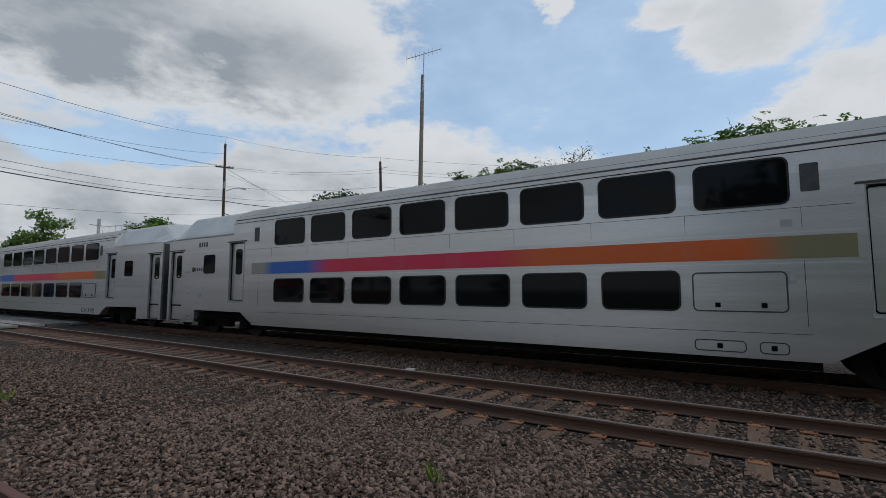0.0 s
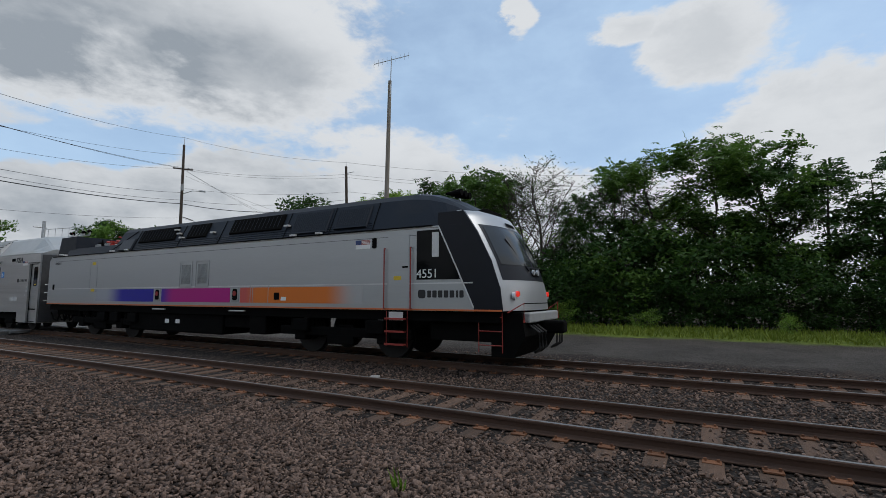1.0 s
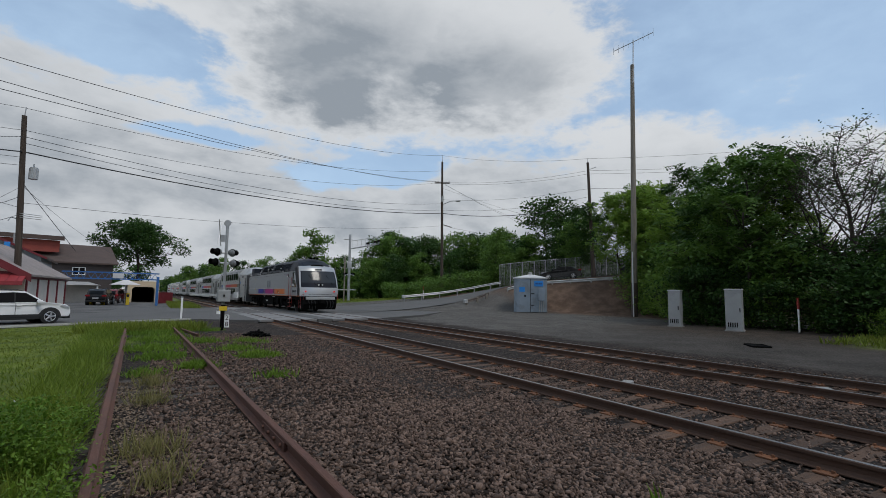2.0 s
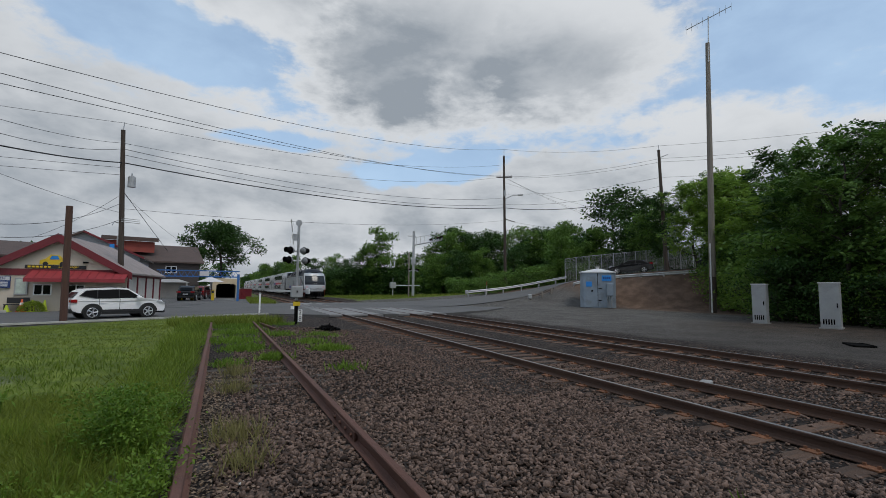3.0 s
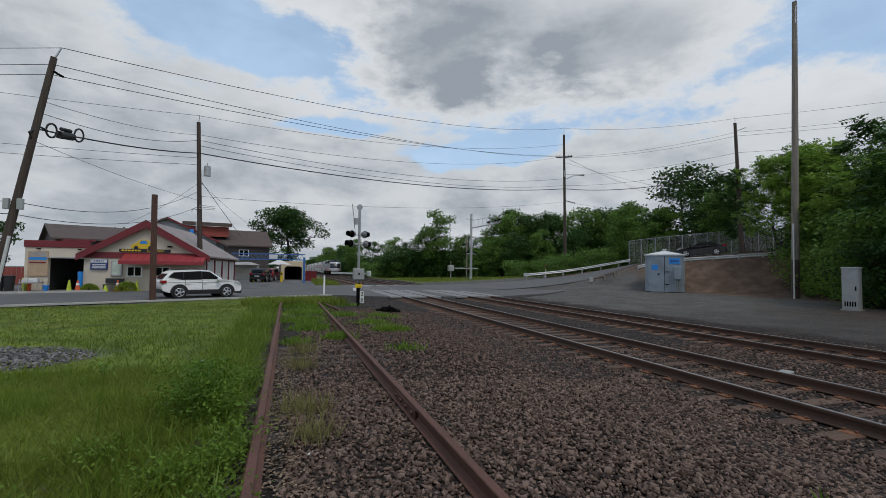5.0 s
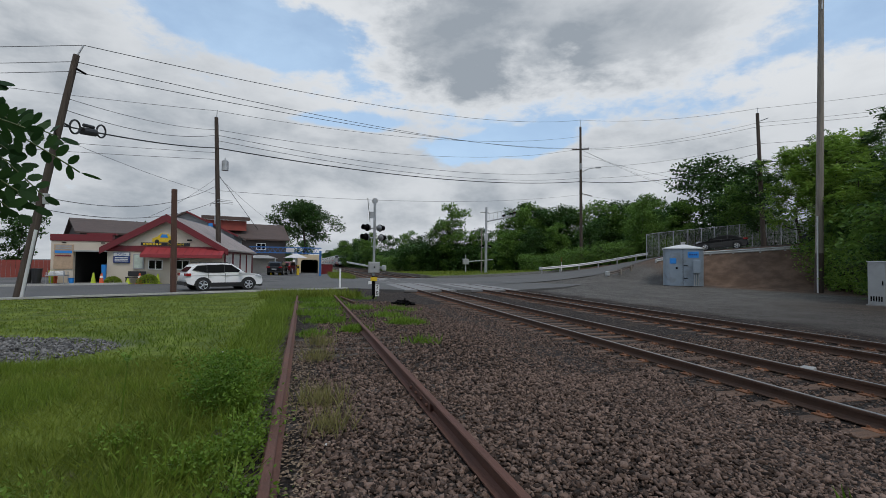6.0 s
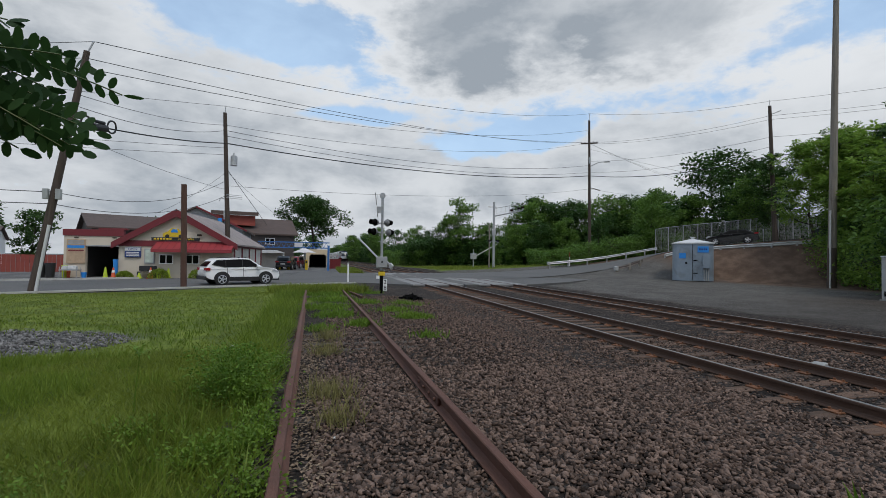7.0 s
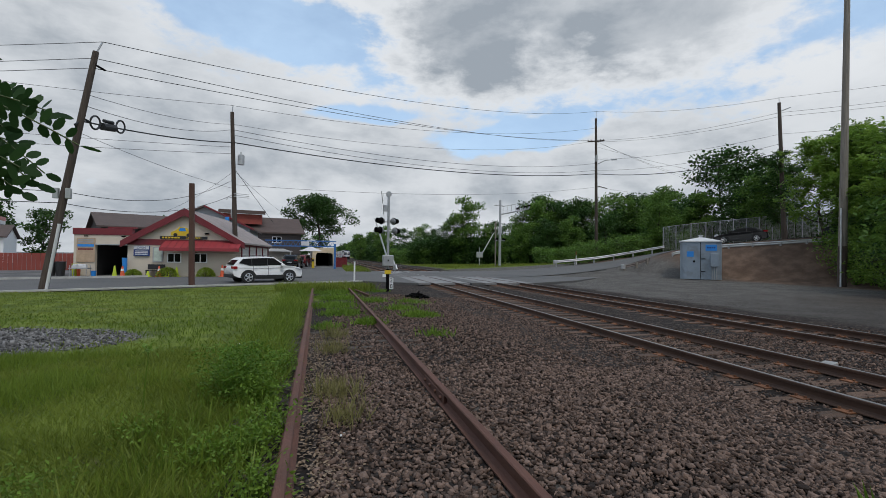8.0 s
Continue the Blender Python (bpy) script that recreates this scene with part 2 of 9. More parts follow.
DARK_IN = mat("dark_interior", (0.02, 0.02, 0.02), 0.9, 0, 0.3, 2.0)
CAR_WHITE = mat("white_car_paint", (0.80, 0.80, 0.80), 0.22, 0, 0.03, 0.6, 20.0, 0.0)
CAR_BLACK = mat("black_car_paint", (0.010, 0.010, 0.011), 0.25, 0, 0.1, 0.6, 20.0, 0.0, spec=0.5)
TRIM = mat("black_plastic_trim", (0.018, 0.018, 0.019), 0.6, 0, 0.15, 6.0, 60.0, 0.1)
ALLOY = mat("alloy_rim", (0.50, 0.50, 0.51), 0.3, 0.8, 0.08, 6.0, bump=0)
LAMP_CLEAR = mat("headlamp_lens", (0.55, 0.57, 0.6), 0.12, 0.2, 0.1, 5.0, bump=0)
TAIL = mat("tail_lamp_lens", (0.30, 0.012, 0.015), 0.2, 0, 0.1, 5.0, bump=0)
CONE = mat("orange_cone_plastic", (0.62, 0.10, 0.03), 0.6, 0, 0.1, 5.0)
LIME = mat("lime_plastic", (0.42, 0.52, 0.03), 0.55, 0, 0.1, 5.0)
BARK = mat("grey_brown_bark", (0.050, 0.040, 0.033), 0.95, 0, 0.3, 5.0, 50.0, 0.6, stretch=(4, 4, 0.6))
GUARD_OLD = mat("rusty_guard_rail", (0.15, 0.125, 0.11), 0.7, 0.2, 0.3, 1.5, 40.0, 0.2, (0.07, 0.05, 0.04), 0.5)
GUARD = mat("guard_rail_steel", (0.45, 0.46, 0.46), 0.45, 0.5, 0.15, 1.5, 40.0, 0.1, (0.25, 0.23, 0.21), 0.4)


def leaf_mat(name, a, b, trans=0.25):
    m = bpy.data.materials.new(name)
    m.use_nodes = True
    N = Nodes(m.node_tree)
    rnd = N.add("ShaderNodeNewGeometry").outputs["Random Per Island"]
    co = N.add("ShaderNodeTexCoord").outputs["Object"]
    k = N.math("ADD", N.math("MULTIPLY", rnd, 0.6), N.math("MULTIPLY", N.ramp(N.noise(co, 0.45, 3.0), 0.3, 0.7), 0.4))
    c = N.mix(k, a, b)
    d = N.add("ShaderNodeBsdfPrincipled", Base_Color=c, Roughness=0.55)
    N.put(d, "Specular IOR Level", 0.25)
    tr = N.add("ShaderNodeBsdfTranslucent", Color=c)
    s = N.add("ShaderNodeMixShader", i0=trans, i1=d.outputs[0], i2=tr.outputs[0])
    N.add("ShaderNodeOutputMaterial", Surface=s.outputs[0])
    return m


LEAF = leaf_mat("tree_leaf_green", (0.055, 0.120, 0.022), (0.165, 0.280, 0.052), 0.42)
# LEAF made darker: shade within the crowns is put into the colour
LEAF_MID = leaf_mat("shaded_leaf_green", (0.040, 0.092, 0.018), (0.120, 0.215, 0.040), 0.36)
LEAF_CLIPPED = leaf_mat("clipped_leaf_green", (0.150, 0.225, 0.028), (0.300, 0.375, 0.055), 0.35)
LEAF_BUSH = leaf_mat("bush_leaf_green", (0.050, 0.118, 0.013), (0.165, 0.285, 0.032), 0.38)
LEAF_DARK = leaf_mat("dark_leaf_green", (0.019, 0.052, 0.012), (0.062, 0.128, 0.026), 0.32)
LEAF_LIGHT = leaf_mat("light_leaf_green", (0.095, 0.185, 0.026), (0.225, 0.345, 0.056), 0.45)
LEAF_NEAR = leaf_mat("locust_leaf_green", (0.018, 0.050, 0.014), (0.045, 0.105, 0.026), 0.35)
GRASS = leaf_mat("grass_blade_green", (0.094, 0.130, 0.016), (0.212, 0.262, 0.038), 0.3)
GRASS_TALL = leaf_mat("fresh_grass_green", (0.084, 0.135, 0.015), (0.205, 0.278, 0.038), 0.35)
WEED = leaf_mat("weed_leaf_green", (0.078, 0.150, 0.015), (0.185, 0.290, 0.034), 0.35)
STRAW = leaf_mat("dry_grass_straw", (0.16, 0.15, 0.05), (0.26, 0.24, 0.10), 0.2)


def ramp_mat(name, stops, base, dots=False):
    """A stripe whose colours fade into each other along its length (generated x = 0..1)."""
    m = bpy.data.materials.new(name)
    m.use_nodes = True
    N = Nodes(m.node_tree)
    tc = N.add("ShaderNodeTexCoord")
    x = N.add("ShaderNodeSeparateXYZ", Vector=tc.outputs["Generated"]).outputs[1]
    grime = N.noise(tc.outputs["Object"], 1.4, 6.0, 0.6)
    c = (*stops[0][1], 1)
    prev = stops[0][1]
    for pos, col, soft in stops[1:]:
        f = N.ramp(x, pos - soft, pos + soft)
        c = N.mix(f, c if not isinstance(c, tuple) else prev, col)
    c = N.mix(N.ramp(grime, 0.5, 0.75, 0.0, 0.14), c, base)
    p = N.add("ShaderNodeBsdfPrincipled", Base_Color=c, Roughness=0.45)
    N.put(p, "Specular IOR Level", 0.3)
    N.add("ShaderNodeOutputMaterial", Surface=p.outputs[0])
    return m


# ---------------------------------------------------------------- building helpers
def part(name, bm, material, parent=None, label="", smooth=False):
    """Links a bmesh as ONE mesh object under a thing or part."""
    me = bpy.data.meshes.new(name)
    bmesh.ops.recalc_face_normals(bm, faces=bm.faces[:])
    if smooth:
        for f in bm.faces:
            f.smooth = True
    bm.to_mesh(me)
    bm.free()
    me.materials.append(material)
    ob = new(name, me)
    ob.parent = parent
    if label:
        ob["label"] = label
    return ob


def shared(name, me, parent, m):
    """One more piece on the same mesh."""
    ob = new(name, me)
    ob.parent = parent
    ob.matrix_basis = m
    return ob


def thing(name, m, label, category, group="", kind=""):
    ob = new(name)
    ob.matrix_basis = m
    ob.empty_display_size = 0.2
    return tagged(ob, label, category, group, kind)


def box(bm, x0, x1, y0, y1, z0, z1, bev=0.0):
    vs = [bm.verts.new(p) for p in ((x0, y0, z0), (x1, y0, z0), (x1, y1, z0), (x0, y1, z0), (x0, y0, z1), (x1, y0, z1), (x1, y1, z1), (x0, y1, z1))]
    fs = [bm.faces.new([vs[i] for i in q]) for q in ((3, 2, 1, 0), (4, 5, 6, 7), (0, 1, 5, 4), (1, 2, 6, 5), (2, 3, 7, 6), (3, 0, 4, 7))]
    if bev:
        es = list({e for f in fs for e in f.edges})
        bmesh.ops.bevel(bm, geom=es, offset=bev, segments=2, affect="EDGES", profile=0.5)
    return bm


def B(x0, x1, y0, y1, z0, z1, bev=0.0):
    return box(bmesh.new(), x0, x1, y0, y1, z0, z1, bev)


def prism(bm, poly, axis, a, b):
    """Extrudes a 2D outline from a to b along axis; the outline lies in the other two axes, in order."""
    def at(p, v):
        return {"x": (v, p[0], p[1]), "y": (p[0], v, p[1]), "z": (p[0], p[1], v)}[axis]
    lo, hi = [bm.verts.new(at(p, a)) for p in poly], [bm.verts.new(at(p, b)) for p in poly]
    n = len(poly)
    bm.faces.new(lo), bm.faces.new(hi[::-1])
    for i in range(n):
        bm.faces.new((lo[i], hi[i], hi[(i + 1) % n], lo[(i + 1) % n]))
    return bm


def tube(bm, pts, r, seg=8, cap=True):
    """A round bar along points; r is one radius or one a point."""
    pts = [Vector(p) for p in pts]
    rs = r if isinstance(r, (list, tuple)) else [r] * len(pts)
    rings = []
    for i, p in enumerate(pts):
        d = (pts[min(i + 1, len(pts) - 1)] - pts[max(i - 1, 0)])
        d = d.normalized() if d.length > 1e-9 else Vector((0, 0, 1))
        u = d.cross(Vector((0, 0, 1)))
        u = u.normalized() if u.length > 1e-4 else Vector((1, 0, 0))
        w = d.cross(u)
        rings.append([bm.verts.new(p + (u * math.cos(2 * math.pi * k / seg) + w * math.sin(2 * math.pi * k / seg)) * rs[i]) for k in range(seg)])
    for a, b in zip(rings, rings[1:]):
        for k in range(seg):
            bm.faces.new((a[k], a[(k + 1) % seg], b[(k + 1) % seg], b[k]))
    if cap:
        bm.faces.new(rings[0][::-1]), bm.faces.new(rings[-1])
    return bm


def T(pts, r, seg=8):
    return tube(bmesh.new(), pts, r, seg)


def disc(bm, c, axis, r, h, seg=20):
    c, d = Vector(c), Vector({"x": (1, 0, 0), "y": (0, 1, 0), "z": (0, 0, 1)}[axis])
    return tube(bm, [c - d * h / 2, c + d * h / 2], r, seg)


def rrect(w, h, r, n=4):
    """Outline of a rounded rectangle centred on 0, 0."""
    out = []
    for cx, cy, a0 in ((w / 2 - r, h / 2 - r, 0), (-w / 2 + r, h / 2 - r, 90), (-w / 2 + r, -h / 2 + r, 180), (w / 2 - r, -h / 2 + r, 270)):
        out += [(cx + r * math.cos(radians(a0 + 90 * i / n)), cy + r * math.sin(radians(a0 + 90 * i / n))) for i in range(n + 1)]
    return out


def lettering(name, words, size, m, material, parent, depth=0.004):
    cu = bpy.data.curves.new(name, "FONT")
    cu.body, cu.size, cu.extrude, cu.align_x, cu.align_y = words, size, depth, "CENTER", "CENTER"
    tmp = bpy.data.objects.new(name, cu)
    scene.collection.objects.link(tmp)
    me = bpy.data.meshes.new_from_object(tmp.evaluated_get(bpy.context.evaluated_depsgraph_get()))
    bpy.data.objects.remove(tmp)
    me.materials.clear()
    me.materials.append(material)
    ob = new(name, me)
    ob.parent, ob.matrix_basis = parent, m
    return ob

CROSS_GREY = mat("worn_crossing_panel", (0.20, 0.195, 0.19), 0.85, 0, 0.25, 1.5, 40.0, 0.3, (0.08, 0.075, 0.07), 0.5)
GRAVEL = mat("grey_gravel_stone", (0.15, 0.145, 0.14), 0.9, 0, 0.2, 9.0, 60.0, 0.3, per_island=0.7, spec=0.25)
SEAM = mat("dark_seam", (0.055, 0.055, 0.057), 0.6, 0.2, 0.3, 6.0, 40.0, 0.0)


# ---------------------------------------------------------------- plan of the ground
GAUGE = 1.507                       # between rail heads, centre to centre
NEAR_X, FAR_X = 5.827, 9.960        # camera-side rails of the two main tracks
RAIL_TOP_Z = 0.17
SIDING_X, SIDING_LEAN = -0.201, -0.0313
ROAD = [(-70, -3.8), (-40, 12.9), (-20, 24.0), (0, 35.1), (9, 40.1), (20, 44.6), (29, 45.6), (36, 42.6), (41.5, 36.8), (48, 29.0), (60, 14.0)]
ROAD_Z = [0.10, 0.10, 0.10, 0.12, 0.14, 0.3, 1.12, 2.85, 3.65, 4.35, 5.0]
ROAD_HALF = [5.4, 5.4, 5.4, 5.6, 6.5, 5.0, 4.2, 3.9, 3.8, 3.8, 3.8]


def bend(y):
    """How far the main line has swung to the left at y."""
    if y < 15:
        return 0.0
    return -0.0245 * (y - 15) ** 2 / 80 if y < 55 else -0.49 - 0.0245 * (y - 55)


def smooth01(v):
    v = min(1.0, max(0.0, v))
    return v * v * (3 - 2 * v)


def spline(pts, n):
    """Points of a Catmull-Rom curve through pts (tuples of any length)."""
    out = []
    for i in range(len(pts) - 1):
        p0, p1, p2, p3 = (np.array(pts[max(0, min(len(pts) - 1, i + k))], float) for k in (-1, 0, 1, 2))
        for t in np.linspace(0, 1, n, endpoint=False):
            out.append(0.5 * (2 * p1 + (p2 - p0) * t + (2 * p0 - 5 * p1 + 4 * p2 - p3) * t * t + (3 * p1 - p0 - 3 * p2 + p3) * t ** 3))
    out.append(np.array(pts[-1], float))
    return np.array(out)


ROAD_LINE = spline([(*p, z, h) for p, z, h in zip(ROAD, ROAD_Z, ROAD_HALF)], 14)
ROAD_DIR = np.gradient(ROAD_LINE[:, :2], axis=0)
ROAD_DIR /= np.linalg.norm(ROAD_DIR, axis=1)[:, None]


def terrain(x, y):
    base = 0.17 * smooth01((4.6 - x) / 2.4) * smooth01((24.5 - y) / 5) if x < 5 else 0.0
    base += 0.10 * smooth01((y - 22) / 5) * smooth01((5 - x) / 3)
    base += 0.10 * smooth01((x - 16) / 8)
    if x > -1.5 and abs(x) < 90 and y > -60:
        d = np.hypot(ROAD_LINE[:, 0] - x, ROAD_LINE[:, 1] - y)
        i = int(d.argmin())
        side = ROAD_DIR[i, 0] * (y - ROAD_LINE[i, 1]) - ROAD_DIR[i, 1] * (x - ROAD_LINE[i, 0])
        reach = 7.0 if side < 0 else 45.0
        h = ROAD_LINE[i, 2] - 0.05
        if h > 0.2 or x > 15.0:
            base += (h - base) * smooth01(1 - (d[i] - ROAD_LINE[i, 3] - 0.6) / reach)
    return base


def ground_mat():
    m = bpy.data.materials.new("ballast_dirt_and_grass")
    m.use_nodes = True
    N = Nodes(m.node_tree)
    co = N.add("ShaderNodeTexCoord").outputs["Object"]
    s = N.add("ShaderNodeSeparateXYZ", Vector=co)
    wob = N.math("SUBTRACT", N.noise(co, 0.5, 6.0, 0.6), 0.5)
    wob2 = N.math("SUBTRACT", N.noise(co, 2.5, 5.0, 0.6), 0.5)
    x = N.math("ADD", s.outputs[0], N.math("ADD", N.math("MULTIPLY", wob, 2.2), N.math("MULTIPLY", wob2, 0.8)))
    y = N.math("ADD", s.outputs[1], N.math("MULTIPLY", wob, 3.0))
    across = N.math("ADD", N.math("MULTIPLY", s.outputs[0], -0.486), N.math("MULTIPLY", s.outputs[1], 0.874))
    # stones; near-black at the cell edges paints the shade in the gaps
    v = N.add("ShaderNodeTexVoronoi", Vector=co, Scale=17.0)
    v2 = N.add("ShaderNodeTexVoronoi", Vector=co, Scale=30.0)
    tone = N.add("ShaderNodeSeparateXYZ", Vector=v.outputs["Color"]).outputs[0]
    stone = N.mix(tone, (0.018, 0.013, 0.010), (0.140, 0.108, 0.090))
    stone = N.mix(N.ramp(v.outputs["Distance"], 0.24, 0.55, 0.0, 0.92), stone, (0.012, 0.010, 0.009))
    stone = N.mix(N.ramp(N.noise(co, 0.8, 5.0), 0.5, 0.75, 0.0, 0.5), stone, (0.075, 0.053, 0.041))
    # grass soil, lot, dirt
    g = N.noise(co, 1.3, 6.0, 0.65)
    turf = N.mix(N.ramp(g, 0.35, 0.65), (0.072, 0.102, 0.017), (0.150, 0.195, 0.030))
    turf = N.mix(N.ramp(N.noise(co, 0.35, 4.0), 0.55, 0.7, 0.0, 0.55), turf, (0.15, 0.19, 0.035))
    turf = N.mix(N.ramp(N.noise(co, 0.9, 4.0, 0.6, 0.5), 0.62, 0.72, 0.0, 0.7), turf, (0.11, 0.085, 0.055))
    lot = N.mix(N.ramp(N.noise(co, 0.6, 6.0, 0.65), 0.35, 0.7), (0.070, 0.064, 0.057), (0.130, 0.120, 0.109))
    grit = N.add("ShaderNodeSeparateXYZ", Vector=v2.outputs["Color"]).outputs[0]
    lot = N.mix(N.ramp(grit, 0.45, 1.0, 0.0, 0.8), lot, (0.20, 0.188, 0.172))
    # darker cell edges: painted shade between the small stones of the lot
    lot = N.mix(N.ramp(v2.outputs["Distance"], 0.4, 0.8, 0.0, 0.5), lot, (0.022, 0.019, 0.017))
    soil = N.mix(N.ramp(N.noise(co, 0.6, 6.0, 0.65), 0.35, 0.7), (0.042, 0.037, 0.032), (0.082, 0.073, 0.065))
    soil = N.mix(N.ramp(grit, 0.5, 1.0, 0.0, 0.6), soil, (0.11, 0.10, 0.09))
    # the same gap shade painted into the soil
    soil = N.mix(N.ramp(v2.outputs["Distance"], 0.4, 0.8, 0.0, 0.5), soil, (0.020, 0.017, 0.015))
    lot = N.mix(N.ramp(y, 9.0, 21.0), soil, lot)
    dirt = N.mix(N.ramp(N.noise(co, 1.1, 6.0), 0.35, 0.7), (0.095, 0.062, 0.044), (0.165, 0.110, 0.078))
    pave = N.mix(N.ramp(N.noise(co, 0.5, 6.0), 0.35, 0.7), (0.10, 0.10, 0.10), (0.17, 0.165, 0.16))

    def inside(val, lo, hi, soft):
        return N.math("MULTIPLY", N.ramp(val, lo - soft, lo + soft), N.ramp(val, hi - soft, hi + soft, 1.0, 0.0))
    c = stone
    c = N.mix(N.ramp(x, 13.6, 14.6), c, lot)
    bank = N.math("MULTIPLY", N.ramp(x, 29.5, 32.5), N.ramp(y, 12.0, 18.0))
    c = N.mix(bank, c, dirt)
    # dark brown dirt before the trees; their shade is in the colour too
    c = N.mix(N.math("MULTIPLY", N.ramp(x, 17.5, 23.0, 0.0, 0.9), N.ramp(y, 13.0, 20.0, 1.0, 0.0)), c, N.mix(N.ramp(g, 0.35, 0.65), (0.034, 0.027, 0.021), (0.066, 0.050, 0.038)))
    c = N.mix(N.math("MULTIPLY", inside(x, 20.6, 25.5, 0.6), N.ramp(y, 5.0, 7.5, 1.0, 0.0)), c, turf)
    c = N.mix(N.math("MULTIPLY", N.ramp(x, 13.5, 15.0), N.ramp(y, 56.0, 60.0)), c, turf)
    c = N.mix(N.math("MULTIPLY", N.ramp(x, 3.0, 4.2, 1.0, 0.0), N.ramp(y, 48.0, 50.5)), c, turf)
    c = N.mix(N.ramp(x, -1.0, -0.55, 1.0, 0.0), c, turf)
    c = N.mix(N.math("MULTIPLY", N.ramp(across, 24.6, 25.0), N.ramp(x, 2.2, 3.2, 1.0, 0.0)), c, pave)
    # bare gravel in the lawn
    e = N.add("ShaderNodeCombineXYZ", X=N.math("DIVIDE", N.math("ADD", x, 7.6), 4.3), Y=N.math("DIVIDE", N.math("SUBTRACT", y, 9.4), 1.8))
    c = N.mix(N.ramp(N.vmath("LENGTH", e.outputs[0]), 0.80, 1.05, 1.0, 0.0), c, N.mix(tone, (0.050, 0.048, 0.046), (0.21, 0.205, 0.20)))
    h = N.math("SUBTRACT", N.math("MULTIPLY", N.noise(co, 25.0, 4.0), 0.6), N.math("ADD", v.outputs["Distance"], N.math("MULTIPLY", v2.outputs["Distance"], 0.5)))
    bn = N.add("ShaderNodeBump", Height=h, Strength=0.9, Distance=0.035)
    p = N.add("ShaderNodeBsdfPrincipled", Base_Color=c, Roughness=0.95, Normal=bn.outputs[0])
    N.put(p, "Specular IOR Level", 0.2)
    N.add("ShaderNodeOutputMaterial", Surface=p.outputs[0])
    return m


def build_ground():
    xs = [-3000, -1000, -350, -140, -80, -55] + list(np.arange(-40, 72, 1.0)) + [80, 95, 130, 350, 1000, 3000]
    ys = [-3000, -1000, -350, -140, -80, -55] + list(np.arange(-40, 110, 1.0)) + [120, 140, 180, 260, 400, 1000, 3000]
    verts = [(x, y, terrain(x, y)) for y in ys for x in xs]
    w = len(xs)
    faces = [(j * w + i, j * w + i + 1, (j + 1) * w + i + 1, (j + 1) * w + i) for j in range(len(ys) - 1) for i in range(w - 1)]
    me = bpy.data.meshes.new("ground")
    me.from_pydata(verts, [], faces)
    me.materials.append(ground_mat())
    for f in me.polygons:
        f.use_smooth = True
    tagged(new("ground", me), "brown-grey ballast, dirt lot and green lawn beside the tracks", "ground", kind="structure")


def build_road():
    bm = bmesh.new()
    rows = []
    for (x, y, z, h), (dx, dy) in zip(ROAD_LINE, ROAD_DIR):
        row = []
        for k in np.linspace(-1, 1, 7):
            px, py = x - dy * h * k, y + dx * h * k
            lift = 0.03 * (1 - k * k)
            row.append(bm.verts.new((px, py, max(z, terrain(px, py)) + 0.012 + lift)))
        rows.append(row)
    for a, b in zip(rows, rows[1:]):
        for i in range(6):
            bm.faces.new((a[i], b[i], b[i + 1], a[i + 1]))
    road = part("road", bm, ASPHALT, smooth=True)
    tagged(road, "grey worn asphalt road over the level crossing", "road", kind="structure")
    # kerb along the lawn and along the car wash
    for name, k0, i0, i1, hgt, lab in (("kerb_1", -1.03, 0, 42, 0.08, "pale concrete kerb at the edge of the lawn"),
                                       ("kerb_2", 1.06, 0, 36, 0.12, "worn concrete kerb in front of the car wash")):
        bm = bmesh.new()
        ring = []
        for (x, y, z, h), (dx, dy) in list(zip(ROAD_LINE, ROAD_DIR))[i0:i1]:
            for_k = []
            for off, dz in ((0, 0.0), (0, hgt), (0.16, hgt), (0.16, 0.0)):
                k = h * abs(k0) + off
                s = -1 if k0 < 0 else 1
                for_k.append(bm.verts.new((x - dy * k * s, y + dx * k * s, z + dz)))
            ring.append(for_k)
        for a, b in zip(ring, ring[1:]):
            for i in range(3):
                bm.faces.new((a[i], b[i], b[i + 1], a[i + 1]))
        tagged(part(name, bm, KERB), lab, "kerb", kind="structure")


def rail_section(head_w=0.07, hgt=0.15, foot=0.14):
    a, b = head_w / 2, foot / 2
    half = [(0.009, 0.045), (0.009, hgt - 0.042), (a, hgt - 0.034), (a, hgt - 0.006), (a - 0.008, hgt)]
    right = [(b, 0.0), (b, 0.012), (0.03, 0.025)] + half
    return right + [(-x, z) for x, z in right[::-1]]


def rail_mesh(line, sec):
    bm = bmesh.new()
    rings = []
    for x, y, z in line:
        rings.append([bm.verts.new((x + sx, y, z + sz)) for sx, sz in sec])
    n = len(sec)
    for a, b in zip(rings, rings[1:]):
        for i in range(n):
            bm.faces.new((a[i], a[(i + 1) % n], b[(i + 1) % n], b[i]))
    bm.faces.new(rings[0]), bm.faces.new(rings[-1][::-1])
    return bm


